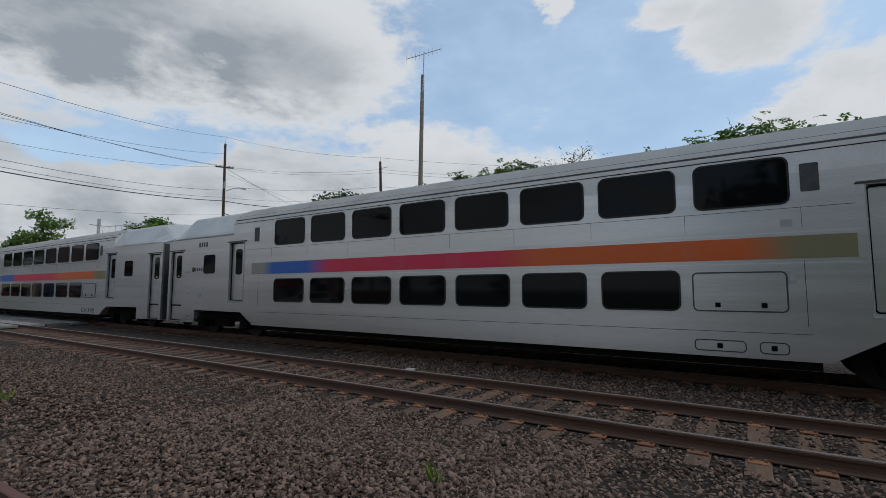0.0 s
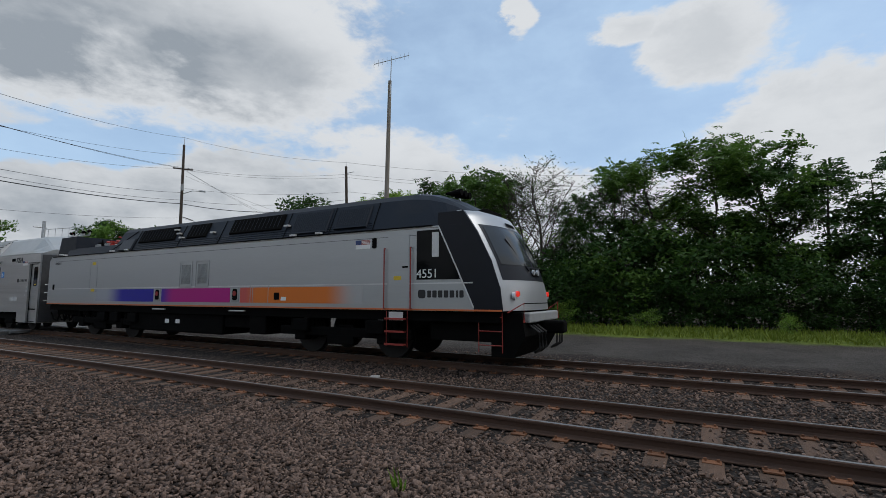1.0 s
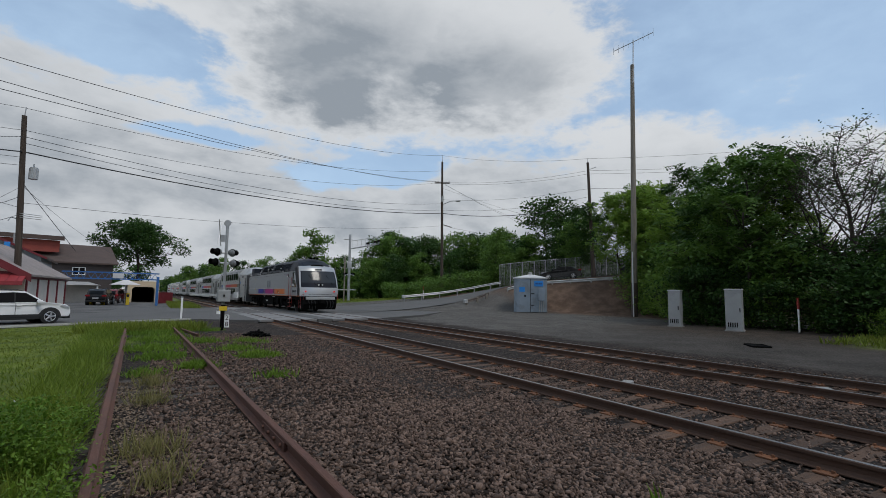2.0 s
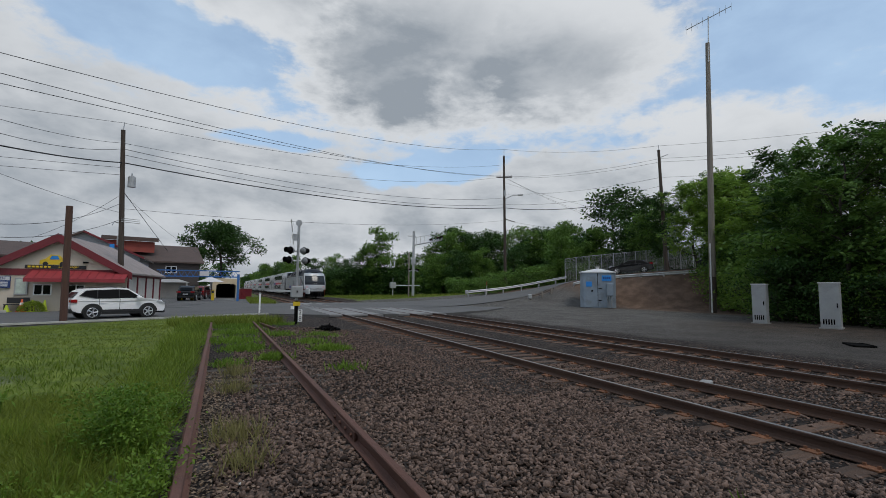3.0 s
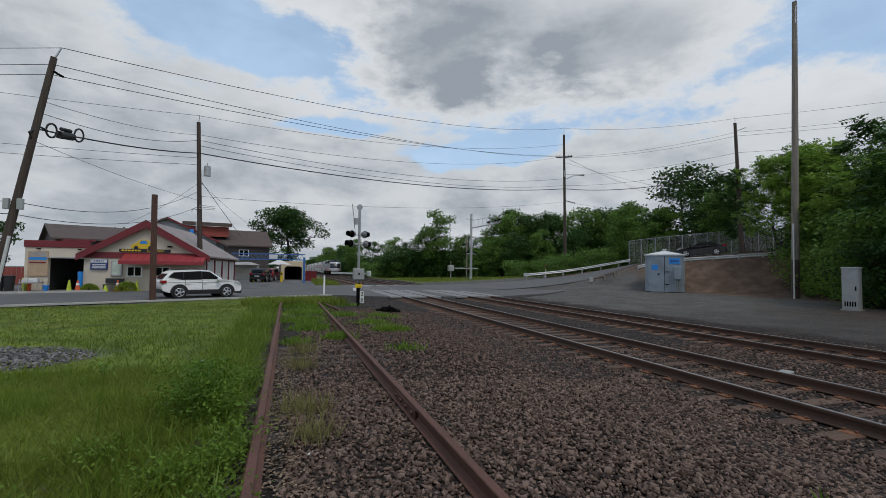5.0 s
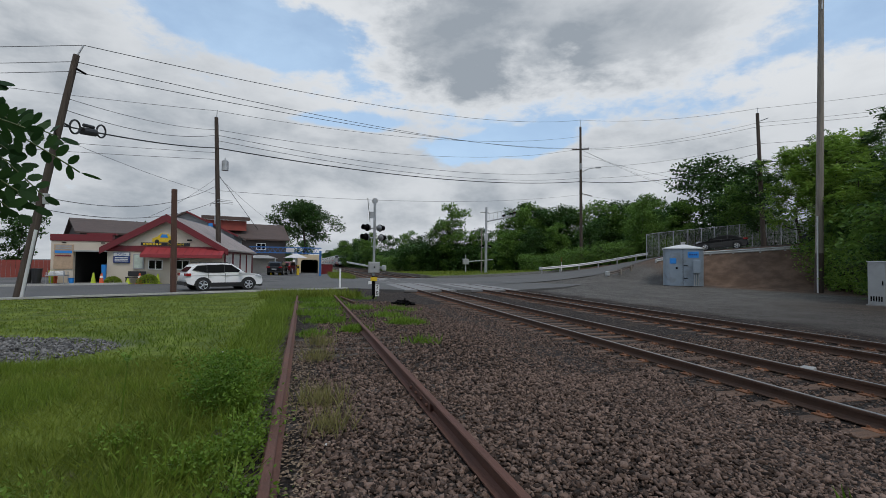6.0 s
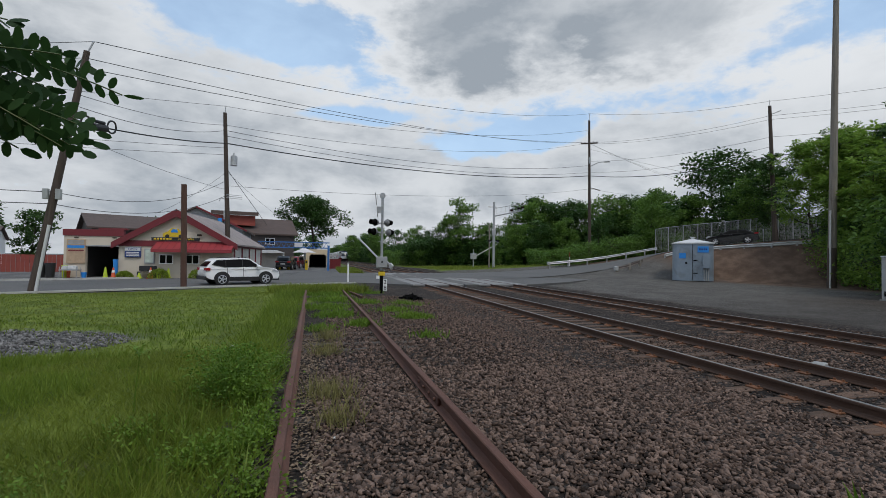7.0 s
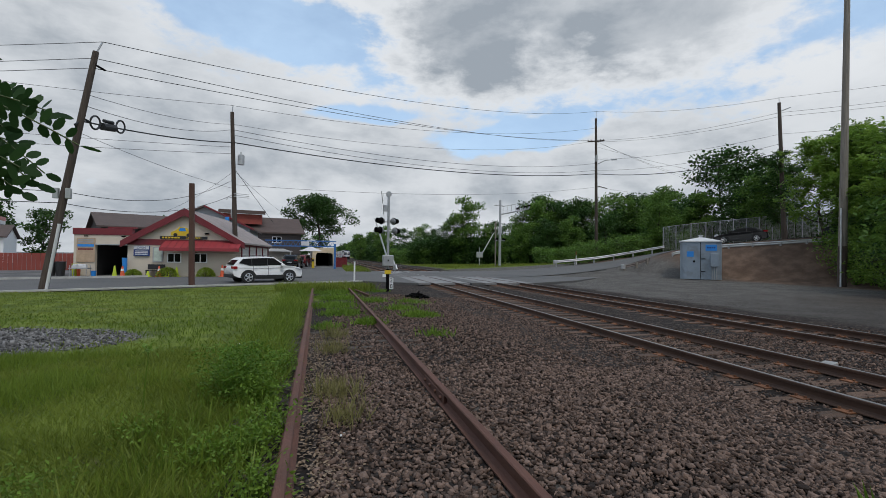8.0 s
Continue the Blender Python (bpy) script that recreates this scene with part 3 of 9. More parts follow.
def build_track(name, x0, label, rows_y, tie_y):
    track = thing(name, Matrix(), label, "railway track", kind="structure")
    for dx in (0.0, GAUGE):
        line = [(x0 + dx + bend(y), y, RAIL_TOP_Z - 0.15) for y in rows_y]
        rail = part("rail", rail_mesh(line, rail_section()), RAIL_BROWN, track, "brown weathered steel rail")
        top = [(p[0], p[1], p[2] + 0.1515) for p in line]
        part("running_surface", rail_mesh(top, [(-0.026, 0.0), (-0.026, 0.002), (0.026, 0.002), (0.026, 0.0)]), RAIL_TOP, rail, "bright polished rail head")
    tie_me = part("tie", B(-1.3, 1.3, -0.115, 0.115, -0.14, 0.0, 0.012), TIE, track)
    plate_bm = box(bmesh.new(), -0.18, 0.18, -0.09, 0.09, 0.0, 0.018, 0.004)
    for sx in (-0.11, 0.11):
        for sy in (-0.06, 0.06):
            disc(plate_bm, (sx, sy, 0.03), "z", 0.017, 0.03, 6)
    plate_me = part("tie_plate", plate_bm, PLATE, track)
    rnd = random.Random(int(x0 * 10))
    first = True
    for y in tie_y:
        if 27.2 < y < 50.4:
            continue
        m = pose(x0 + GAUGE / 2 + bend(y) + rnd.uniform(-0.05, 0.05), y + rnd.uniform(-0.03, 0.03), 0.012 + rnd.uniform(-0.012, 0.010), 0, 0, rnd.uniform(-1.2, 1.2))
        if first:
            tie_me.matrix_basis = m
        else:
            shared("tie", tie_me.data, track, m)
        for dx in (0.0, GAUGE):
            pm = pose(x0 + dx + bend(y), y, 0.010)
            if first and dx == 0.0:
                plate_me.matrix_basis = pm
            else:
                shared("tie_plate", plate_me.data, track, pm)
        first = False
    return track


def build_tracks():
    ys = list(np.arange(-70, 60, 5.0)) + list(np.arange(60, 420, 12.0))
    build_track("track_near", NEAR_X, "straight main-line track with wooden ties and spikes in ballast", ys, np.arange(-26, 62, 0.52))
    build_track("track_far", FAR_X, "main-line track with wooden ties that the train runs on", ys, np.arange(-26, 62, 0.52))
    # the ties further off, too small to pick apart
    bm = bmesh.new()
    for x0 in (NEAR_X, FAR_X):
        for y in list(np.arange(62, 150, 0.6)) + list(np.arange(-60, -26, 0.6)):
            cx = x0 + GAUGE / 2 + bend(y)
            box(bm, cx - 1.3, cx + 1.3, y - 0.11, y + 0.11, -0.05, 0.012)
    tagged(part("distant_ties", bm, TIE), "row of wooden ties further along the line", "ties", kind="stuff")
    # the rusty siding
    siding = thing("siding_track", Matrix(), "abandoned siding with rust-red rails and rotten ties", "railway track", kind="structure")
    ys = list(np.arange(-14, 20.6, 2.0)) + [20.5]
    for dx in (0.0, GAUGE):
        part("rail", rail_mesh([(SIDING_X + dx + math.tan(SIDING_LEAN) * y, y, 0.186) for y in ys], rail_section()), RAIL_RUST, siding, "rust-red abandoned rail")
    bar = bmesh.new()
    box(bar, -0.045, -0.012, -0.45, 0.45, 0.03, 0.115, 0.004)
    for k in (-0.36, -0.12, 0.12, 0.36):
        disc(bar, (-0.055, k, 0.075), "x", 0.02, 0.03, 6)
    bar_ob = part("joint_bar", bar, RAIL_RUST, siding, "bolted rusty joint bar")
    bar_ob.matrix_basis = pose(SIDING_X + GAUGE + math.tan(SIDING_LEAN) * 5.1, 5.1, 0.186, 0, 0, 1.8)
    shared("joint_bar", bar_ob.data, siding, pose(SIDING_X + math.tan(SIDING_LEAN) * 9.1, 9.1, 0.186, 0, 0, 1.8))
    rnd = random.Random(4)
    old = part("tie", B(-1.28, 1.28, -0.11, 0.11, -0.14, 0.0, 0.015), TIE_OLD, siding)
    for i, y in enumerate(np.arange(-6, 20, 0.56)):
        m = pose(SIDING_X + GAUGE / 2 + math.tan(SIDING_LEAN) * y + rnd.uniform(-0.12, 0.06), y, 0.182 + rnd.uniform(-0.03, 0.0), 0, 0, 1.8 + rnd.uniform(-3, 3))
        if i == 0:
            old.matrix_basis = m
        else:
            shared("tie", old.data, siding, m)
    part("rail_stub", rail_mesh([(1.30, 17.6, 0.13), (0.92, 20.6, 0.13)], rail_section()), RAIL_RUST, siding, "short leftover piece of rusty rail")


def build_crossing():
    cross = thing("level_crossing_deck", Matrix(), "grey concrete level-crossing panels between and beside the rails", "crossing", kind="structure")
    rnd = random.Random(8)
    defs = [("in", GAUGE / 2 - 0.075, 0.0), ("out", 0.40, 0.0)]
    meshes = {}
    for key, half, _ in defs:
        bm = B(-half + 0.03, half - 0.03, -1.18, 1.18, -0.12, 0.0, 0.015)
        meshes[key] = part("crossing_panel", bm, CROSS_GREY, cross)
    used = set()
    for x0 in (NEAR_X, FAR_X):
        for y in np.arange(28.4, 50, 2.42):
            for key, cx in (("in", GAUGE / 2), ("out", -0.46), ("out", GAUGE + 0.46)):
                m = pose(x0 + cx + bend(y), y, 0.160 + rnd.uniform(-0.004, 0.004), 0, 0, math.degrees(0.0006 * max(0, y - 15)))
                if key not in used:
                    meshes[key].matrix_basis = m
                    used.add(key)
                else:
                    shared("crossing_panel", meshes[key].data, cross, m)
    bm = bmesh.new()
    prism(bm, [(2.6, 29.0), (NEAR_X - 0.92, 27.4), (NEAR_X - 1.1, 49.4), (-2.6, 50.0), (-3.0, 33.0)], "z", -0.05, 0.145)
    for lo, hi in ((NEAR_X + GAUGE + 0.90, FAR_X - 0.90),):
        prism(bm, [(lo, 27.3), (hi, 27.3), (hi - 0.35, 49.6), (lo - 0.35, 49.6)], "z", -0.05, 0.15)
    prism(bm, [(FAR_X + GAUGE + 0.9, 27.4), (17.0, 30.5), (24.0, 37.5), (20.0, 51.0), (FAR_X + GAUGE + 0.55, 49.6)], "z", -0.05, 0.148)
    tagged(part("crossing_asphalt", bm, ASPHALT), "grey asphalt filling between the crossing panels", "road", kind="structure")


build_ground()
build_road()
build_tracks()
build_crossing()


# ---------------------------------------------------------------- the train
COACH_L, COACH_PITCH, COACHES = 24.9, 25.5, 7
SIDE = {-1: (90, 0, -90), 1: (90, 0, 90)}


def side_plate(w, h, r, t):
    """A rounded plate, thickness t, to be hung on a car side: lies in y-z, outwards is -x."""
    return prism(bmesh.new(), rrect(w, h, r, 3), "x", -t, 0.03)


def frame_plate(w, h, r, rim, t):
    """A rounded ring that stands proud round a pane."""
    bm = bmesh.new()
    outer, inner = rrect(w + 2 * rim, h + 2 * rim, r + rim, 3), rrect(w, h, r, 3)
    rings = [[bm.verts.new((x, p[0], p[1])) for p in poly] for x, poly in ((0.0, outer), (-t, outer), (-t, inner), (0.0, inner))]
    for a, b in zip(rings, rings[1:]):
        for i in range(len(a)):
            bm.faces.new((a[i], a[(i + 1) % len(a)], b[(i + 1) % len(a)], b[i]))
    return bm


class Kit:
    """Repeats of one part on one thing share a mesh."""

    def __init__(self, root):
        self.root, self.made = root, {}

    def put(self, key, name, make, material, m, parent=None, label=""):
        if key in self.made:
            ob = shared(name, self.made[key], parent or self.root, m)
            if label:
                ob["label"] = label
            return ob
        ob = part(name, make(), material, parent or self.root, label)
        ob.matrix_basis = m
        self.made[key] = ob.data
        return ob


def on_side(s, y, z, x=1.5):
    return pose(s * x, y, z, 0, 0, 0 if s < 0 else 180)


def bogie(kit, root, yc, wheel_r, base, half_len):
    fr = bmesh.new()
    for s in (-1, 1):
        box(fr, s * 1.18 - 0.09, s * 1.18 + 0.09, -half_len, half_len, 0.50, 0.74, 0.03)
        box(fr, s * 1.16 - 0.12, s * 1.16 + 0.12, -0.45, 0.45, 0.30, 0.56, 0.04)
        for y in (-base / 2, base / 2):
            box(fr, s * 1.17 - 0.14, s * 1.17 + 0.14, y - 0.2, y + 0.2, wheel_r - 0.17, wheel_r + 0.2, 0.04)
            tube(fr, [(s * 1.2, y + 0.33, 0.74), (s * 1.2, y + 0.33, 0.98)], 0.09, 8)
            tube(fr, [(s * 1.2, y - 0.33, 0.74), (s * 1.2, y - 0.33, 0.98)], 0.09, 8)
    box(fr, -1.1, 1.1, -0.3, 0.3, 0.45, 0.8)
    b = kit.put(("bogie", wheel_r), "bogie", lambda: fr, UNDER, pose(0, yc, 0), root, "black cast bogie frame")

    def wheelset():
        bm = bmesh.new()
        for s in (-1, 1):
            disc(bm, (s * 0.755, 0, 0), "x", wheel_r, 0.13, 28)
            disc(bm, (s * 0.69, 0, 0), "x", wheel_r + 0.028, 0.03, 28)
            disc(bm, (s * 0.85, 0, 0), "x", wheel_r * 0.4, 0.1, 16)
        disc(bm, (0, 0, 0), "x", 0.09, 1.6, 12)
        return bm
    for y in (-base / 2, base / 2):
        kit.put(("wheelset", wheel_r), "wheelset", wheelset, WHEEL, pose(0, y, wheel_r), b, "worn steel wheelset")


COACH_STRIPE = ramp_mat("coach_stripe", [(0, (0.20, 0.18, 0.10)), (0.075, (0.56, 0.11, 0.025), 0.03), (0.375, (0.56, 0.035, 0.075), 0.05),
                                         (0.79, (0.03, 0.11, 0.40), 0.04), (0.945, (0.26, 0.25, 0.22), 0.02)], (0.3, 0.28, 0.27))


def shell(sections, close=True):
    """Skins cross sections [(y, [(x, z), ...])] of equal length."""
    bm = bmesh.new()
    rings = [[bm.verts.new((x, y, z)) for x, z in sec] for y, sec in sections]
    for a, b in zip(rings, rings[1:]):
        for i in range(len(a) - 1):
            bm.faces.new((a[i], a[i + 1], b[i + 1], b[i]))
    if close:
        bm.faces.new(rings[0]), bm.faces.new(rings[-1][::-1])
    return bm


def arch(half):
    return [(-x, z) for x, z in half] + [(x, z) for x, z in half[::-1] if x > 0]


def make_coach(first):
    L = COACH_L
    root = thing("rail_coach", Matrix(), "stainless double-deck rail coach with rainbow stripe and dark windows", "rail coach", "coaches of the train")
    kit = Kit(root)
    Y = lambda u: u - L / 2
    out = [(0, 0.39), (1.9, 0.39), (1.9, 0.84), (4.65, 0.82), (5.3, 0.44), (L - 5.3, 0.44), (L - 4.65, 0.82), (L - 1.9, 0.84), (L - 1.9, 0.39), (L, 0.39), (L, 3.42), (0, 3.42)]
    part("body", prism(bmesh.new(), [(Y(u), z) for u, z in out], "x", -1.40, 1.40), STEEL, root, "brushed stainless steel body")
    # the outer skin, in strips that leave the doorways open
    half_cuts = [(0.0, 0.15, None), (0.15, 1.01, (0.42, 2.98)), (1.01, 1.9, None), (1.9, 3.96, None), (3.96, 4.65, (1.195, 3.125)), (4.65, 4.76, (1.195, 3.125)), (4.76, 5.3, None)]
    cuts = half_cuts + [(5.3, L - 5.3, None)] + [(L - b, L - a, d) for a, b, d in half_cuts[::-1]]

    def foot(u):
        u = min(u, L - u)
        return 0.39 if u < 1.9 else float(np.interp(u, (1.9, 4.65, 5.3), (0.84, 0.82, 0.44)))
    skin = bmesh.new()
    for sx in (-1, 1):
        for a, b, door in cuts:
            fa, fb = foot(a + 1e-4), foot(b - 1e-4)
            spans = [((fa, fb), (3.42, 3.42))] if door is None else [((fa, fb), (door[0], door[0])), ((door[1], door[1]), (3.42, 3.42))]
            for lo, hi in spans:
                if hi[0] - lo[0] > 0.035:
                    prism(skin, [(Y(a), lo[0]), (Y(b), lo[1]), (Y(b), hi[1]), (Y(a), hi[0])], "x", min(sx * 1.402, sx * 1.5), max(sx * 1.402, sx * 1.5))
    part("side_skin", skin, STEEL, root, "stainless side panels round the recessed doors")
    sk = bmesh.new()
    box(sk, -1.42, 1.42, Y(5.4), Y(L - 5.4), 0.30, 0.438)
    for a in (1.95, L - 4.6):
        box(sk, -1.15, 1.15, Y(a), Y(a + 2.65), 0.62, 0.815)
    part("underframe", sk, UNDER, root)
    mid = arch([(1.5, 3.42), (1.49, 3.79), (1.36, 3.94), (1.14, 4.12), (0.8, 4.28), (0.4, 4.37), (0, 4.39)])
    part("roof", shell([(Y(4.15), mid), (Y(L - 4.15), mid)]), ROOF_WHITE, root, "pale ribbed metal roof", smooth=False)
    ribs = bmesh.new()
    for s in (-1, 1):
        for x, z in ((1.485, 3.80), (1.36, 3.95), (1.25, 4.045), (1.13, 4.14), (1.0, 4.2), (0.86, 4.26)):
            box(ribs, s * x - 0.022, s * x + 0.022, Y(4.15), Y(L - 4.15), z - 0.03, z + 0.045)
    part("roof_ribs", ribs, ROOF_WHITE, root)
    # dark strips laid on the roof paint the shade between its ribs
    shade_strips = bmesh.new()
    for s in (-1, 1):
        for x, z in ((1.425, 3.885), (1.305, 4.005), (1.19, 4.095), (1.065, 4.17), (0.93, 4.235)):
            box(shade_strips, s * x - 0.018, s * x + 0.018, Y(4.15), Y(L - 4.15), z - 0.02, z + 0.012)
    part("rib_shade_strips", shade_strips, SEAM, root, "dark strips painting the shade between the roof ribs")
    for d in (1, -1):
        e = lambda u: Y(u) if d > 0 else Y(L - u)
        hi = arch([(1.5, 3.40), (1.5, 3.46), (1.46, 3.55), (1.08, 4.16), (0.98, 4.24), (0.4, 4.33), (0, 4.34)])
        lo = arch([(1.5, 3.40), (1.5, 3.44), (1.44, 3.50), (1.12, 3.82), (1.0, 3.88), (0.4, 3.96), (0, 3.97)])
        tip = arch([(1.5, 3.40), (1.5, 3.41), (1.42, 3.44), (1.1, 3.58), (1.0, 3.62), (0.4, 3.68), (0, 3.69)])
        part("end_roof", shell([(e(4.148), hi), (e(0.95), hi), (e(0.35), lo), (e(0.0), tip)]), END_ROOF, root, "smooth dull metal end roof")
        wall = bmesh.new()
        for x0, x1 in ((-1.44, -0.64), (0.64, 1.44)):
            box(wall, x0, x1, min(e(-0.02), e(0.0)), max(e(-0.02), e(0.0)), 0.42, 3.36)
        box(wall, -0.64, 0.64, min(e(-0.02), e(0.0)), max(e(-0.02), e(0.0)), 3.26, 3.36)
        end = part("end_wall", wall, END_STEEL, root, "dark grimy end wall")
        for x in (-1.15, 1.15):
            for z in (1.35, 1.70, 2.05):
                part("rung", T([(x - 0.16, e(-0.08), z), (x + 0.16, e(-0.08), z)], 0.014, 5), ROOF_WHITE, end)
        bel = B(-0.62, 0.62, min(e(-0.28), e(0)), max(e(-0.28), e(0)), 0.75, 3.25, 0.06)
        part("gangway", bel, RUBBER, root, "black rubber gangway bellows")
        bogie(kit, root, e(3.28), 0.42, 2.5, 1.75)
        cb = bmesh.new()
        box(cb, -0.12, 0.12, min(e(-0.3), e(0.2)), max(e(-0.3), e(0.2)), 0.62, 0.85, 0.03)
        for s in (-0.5, -0.3, 0.3, 0.5):
            tube(cb, [(s, e(0.0), 0.75), (s, e(-0.12), 0.45), (s, e(-0.28), 0.6)], 0.03, 6)
        part("coupler", cb, UNDER, root)
    for s in (-1, 1):
        for i in range(8):
            y = Y(6.36 + 1.648 * i)
            w = kit.put("winU", "window", lambda: side_plate(1.31, 0.73, 0.1, 0.006), DARK_GLASS, on_side(s, y, 3.32), label="dark tinted window")
            kit.put("gasU", "window_gasket", lambda: frame_plate(1.31, 0.73, 0.1, 0.03, 0.016), RUBBER, Matrix(), w)
        for i in range(7):
            y = Y(7.99 + 1.648 * i)
            w = kit.put("winL", "window", lambda: side_plate(1.31, 0.66, 0.1, 0.006), DARK_GLASS, on_side(s, y, 1.54), label="dark tinted window")
            kit.put("gasL", "window_gasket", lambda: frame_plate(1.31, 0.66, 0.1, 0.03, 0.016), RUBBER, Matrix(), w)
        for d in (1, -1):
            e = lambda u: Y(u) if d > 0 else Y(L - u)
            g = -s * d
            dr = kit.put("doorH", "door", lambda: side_plate(0.80, 1.93, 0.04, 0.004), STEEL, on_side(s, e(4.36), 2.16, 1.405), label="steel passenger door")
            kit.put("fraH", "door_frame", lambda: frame_plate(0.74, 1.87, 0.04, 0.028, 0.02), UNDER, Matrix(), dr)
            kit.put("dwin", "door_window", lambda: side_plate(0.36, 0.86, 0.1, 0.010), DARK_GLASS, pose(0, 0, 0.33), dr)
            dl = kit.put("doorL", "door", lambda: side_plate(0.86, 2.56, 0.04, 0.004), STEEL, on_side(s, e(0.58), 1.70, 1.405), label="tall steel vestibule door")
            kit.put("fraL", "door_frame", lambda: frame_plate(0.80, 2.50, 0.04, 0.028, 0.02), UNDER, Matrix(), dl)
            kit.put("dwin", "door_window", lambda: None, DARK_GLASS, pose(0, 0, 0.72), dl)
            kit.put("sill", "door_step", lambda: side_plate(0.86, 0.05, 0.02, 0.03), UNDER, pose(0, 0, -0.72), dl)
            kit.put("ytag", "door_label", lambda: side_plate(0.14, 0.05, 0.01, 0.013), YELLOW, pose(0, 0, 0.36), dl, "yellow sticker")
            kit.put("drip", "drip_rail", lambda: side_plate(1.05, 0.03, 0.01, 0.03), SEAM, on_side(s, e(4.36), 3.165))
            kit.put("drip", "drip_rail", lambda: None, SEAM, on_side(s, e(0.58), 3.02))
            kit.put("lip", "door_lip", lambda: frame_plate(0.80, 1.93, 0.02, 0.022, 0.010), CAB_GREY, on_side(s, e(4.36), 2.16))
            kit.put("tread", "door_tread", lambda: side_plate(0.86, 0.05, 0.01, 0.02), CAB_GREY, on_side(s, e(4.36), 1.16))
            kit.put("vent", "vent", lambda: side_plate(0.24, 0.45, 0.02, 0.008), SEAM, on_side(s, e(5.42), 3.33), label="grey louvred vent")
            if not (first and d > 0):
                kit.put("winE", "window", lambda: side_plate(0.72, 0.66, 0.09, 0.006), DARK_GLASS, on_side(s, e(2.75), 2.45), label="dark end window")
            if d > 0:
                kit.put("hatch", "hatch", lambda: side_plate(1.30, 0.62, 0.06, 0.012), STEEL, on_side(s, e(6.45), 1.52), label="steel equipment hatch")
                kit.put("hatF", "hatch_seam", lambda: frame_plate(1.30, 0.62, 0.06, 0.024, 0.018), SEAM, on_side(s, e(6.45), 1.52))
                for k, (yy, ww) in enumerate(((6.0, 0.36), (6.75, 0.72))):
                    hp = kit.put(("hp", k), "small_hatch", lambda: frame_plate(ww, 0.16, 0.05, 0.018, 0.015), SEAM, on_side(s, e(yy), 0.62))
                    kit.put(("hk", k), "latch", lambda: side_plate(0.08, 0.08, 0.01, 0.012), UNDER, Matrix(), hp)
                for yy in (-0.35, 0.3):
                    kit.put(("hk", 0), "latch", lambda: None, UNDER, on_side(s, e(6.45 + yy), 1.30, 1.512))
        for i in range(9):
            kit.put("pseam", "panel_seam", lambda: side_plate(0.007, 0.34, 0.002, 0.0025), SEAM, on_side(s, Y(5.55 + 1.648 * i), 2.70))
        kit.put("longseam", "long_seam", lambda: side_plate(L - 9.8, 0.008, 0.003, 0.0025), SEAM, on_side(s, 0, 2.86))
        for u, z, w, h in ((5.75, 2.62, 0.16, 0.12), (5.75, 1.75, 0.16, 0.2), (L - 2.2, 1.35, 0.2, 0.16), (L - 1.5, 1.42, 0.24, 0.05), (L - 1.4, 2.2, 0.42, 0.05)):
            kit.put(("mk", w, h), "marking", lambda: side_plate(w, h, 0.01, 0.004), CAB_GREY, on_side(s, Y(u), z))
        for u in (5.55, L - 5.55):
            kit.put("seam", "panel_seam", lambda: side_plate(0.010, 1.05, 0.003, 0.002), SEAM, on_side(s, Y(u), 1.06 if 5.6 < u < L - 5.6 else 1.5))
        kit.put("shadowgap", "sill_seam", lambda: side_plate(L - 11.0, 0.009, 0.003, 0.002), SEAM, on_side(s, 0, 0.86))
        kit.put("cantrail", "cantrail_seam", lambda: side_plate(L - 8.4, 0.018, 0.004, 0.003), UNDER, on_side(s, 0, 3.765, 1.49))
        for z in (2.47, 1.98):
            kit.put(("bead", z), "bead", lambda: prism(bmesh.new(), [(-L / 2 + 4.85, -0.008), (L / 2 - 4.85, -0.008), (L / 2 - 4.85, 0.008), (-L / 2 + 4.85, 0.008)], "x", -0.006, 0.02),
                    ROOF_WHITE, on_side(s, 0, z))
        st = prism(bmesh.new(), [(Y(4.9), 2.05), (Y(L - 5.2), 2.05), (Y(L - 5.2), 2.41), (Y(4.9), 2.41)], "x", s * 1.49, s * 1.508)
        part("stripe", st, COACH_STRIPE, root, "faded rainbow stripe")
    for i in range(4):
        kit.put("nbar", "number_bar", lambda: side_plate(0.09, 0.17, 0.02, 0.004), INK, on_side(-1, Y(L - 2.55 + 0.15 * i), 3.16))
    kit.put("logo", "logo_mark", lambda: side_plate(0.16, 0.17, 0.05, 0.01), INK, on_side(-1, Y(L - 1.75), 2.28))
    for i in range(6):
        kit.put("bar", "lettering_bar", lambda: side_plate(0.075, 0.11, 0.01, 0.005), SEAM, on_side(-1, Y(L - 1.9 - 0.12 * i), 2.28))
    if first:
        x = -1.508
        lettering("car_number", "7224", 0.33, pose(x, Y(2.02), 3.17, 90, 0, -90), INK, root)
        kit.put("logo", "logo_mark", lambda: side_plate(0.16, 0.17, 0.05, 0.01), INK, on_side(-1, Y(2.02), 2.25))
        for i, yy in enumerate((1.82, 1.70, 1.57, 1.44, 1.31, 1.21)):
            kit.put("bar", "lettering_bar", lambda: side_plate(0.085, 0.13, 0.01, 0.010), INK, on_side(-1, Y(yy), 2.25))
        kit.put("num", "grille", lambda: side_plate(0.34, 0.13, 0.02, 0.012), UNDER, on_side(-1, Y(2.62), 3.2))
        flag(kit, root, -1.508, Y(1.42), 3.02, 0.46, 0.2)
        plate = kit.put("blue", "access_sign", lambda: side_plate(0.26, 0.28, 0.01, 0.010), BLUE_SIGN, on_side(-1, Y(3.66), 2.55), label="blue wheelchair sign")
        sym = bmesh.new()
        disc(sym, (0, 0.01, 0.09), "x", 0.016, 0.004, 10)
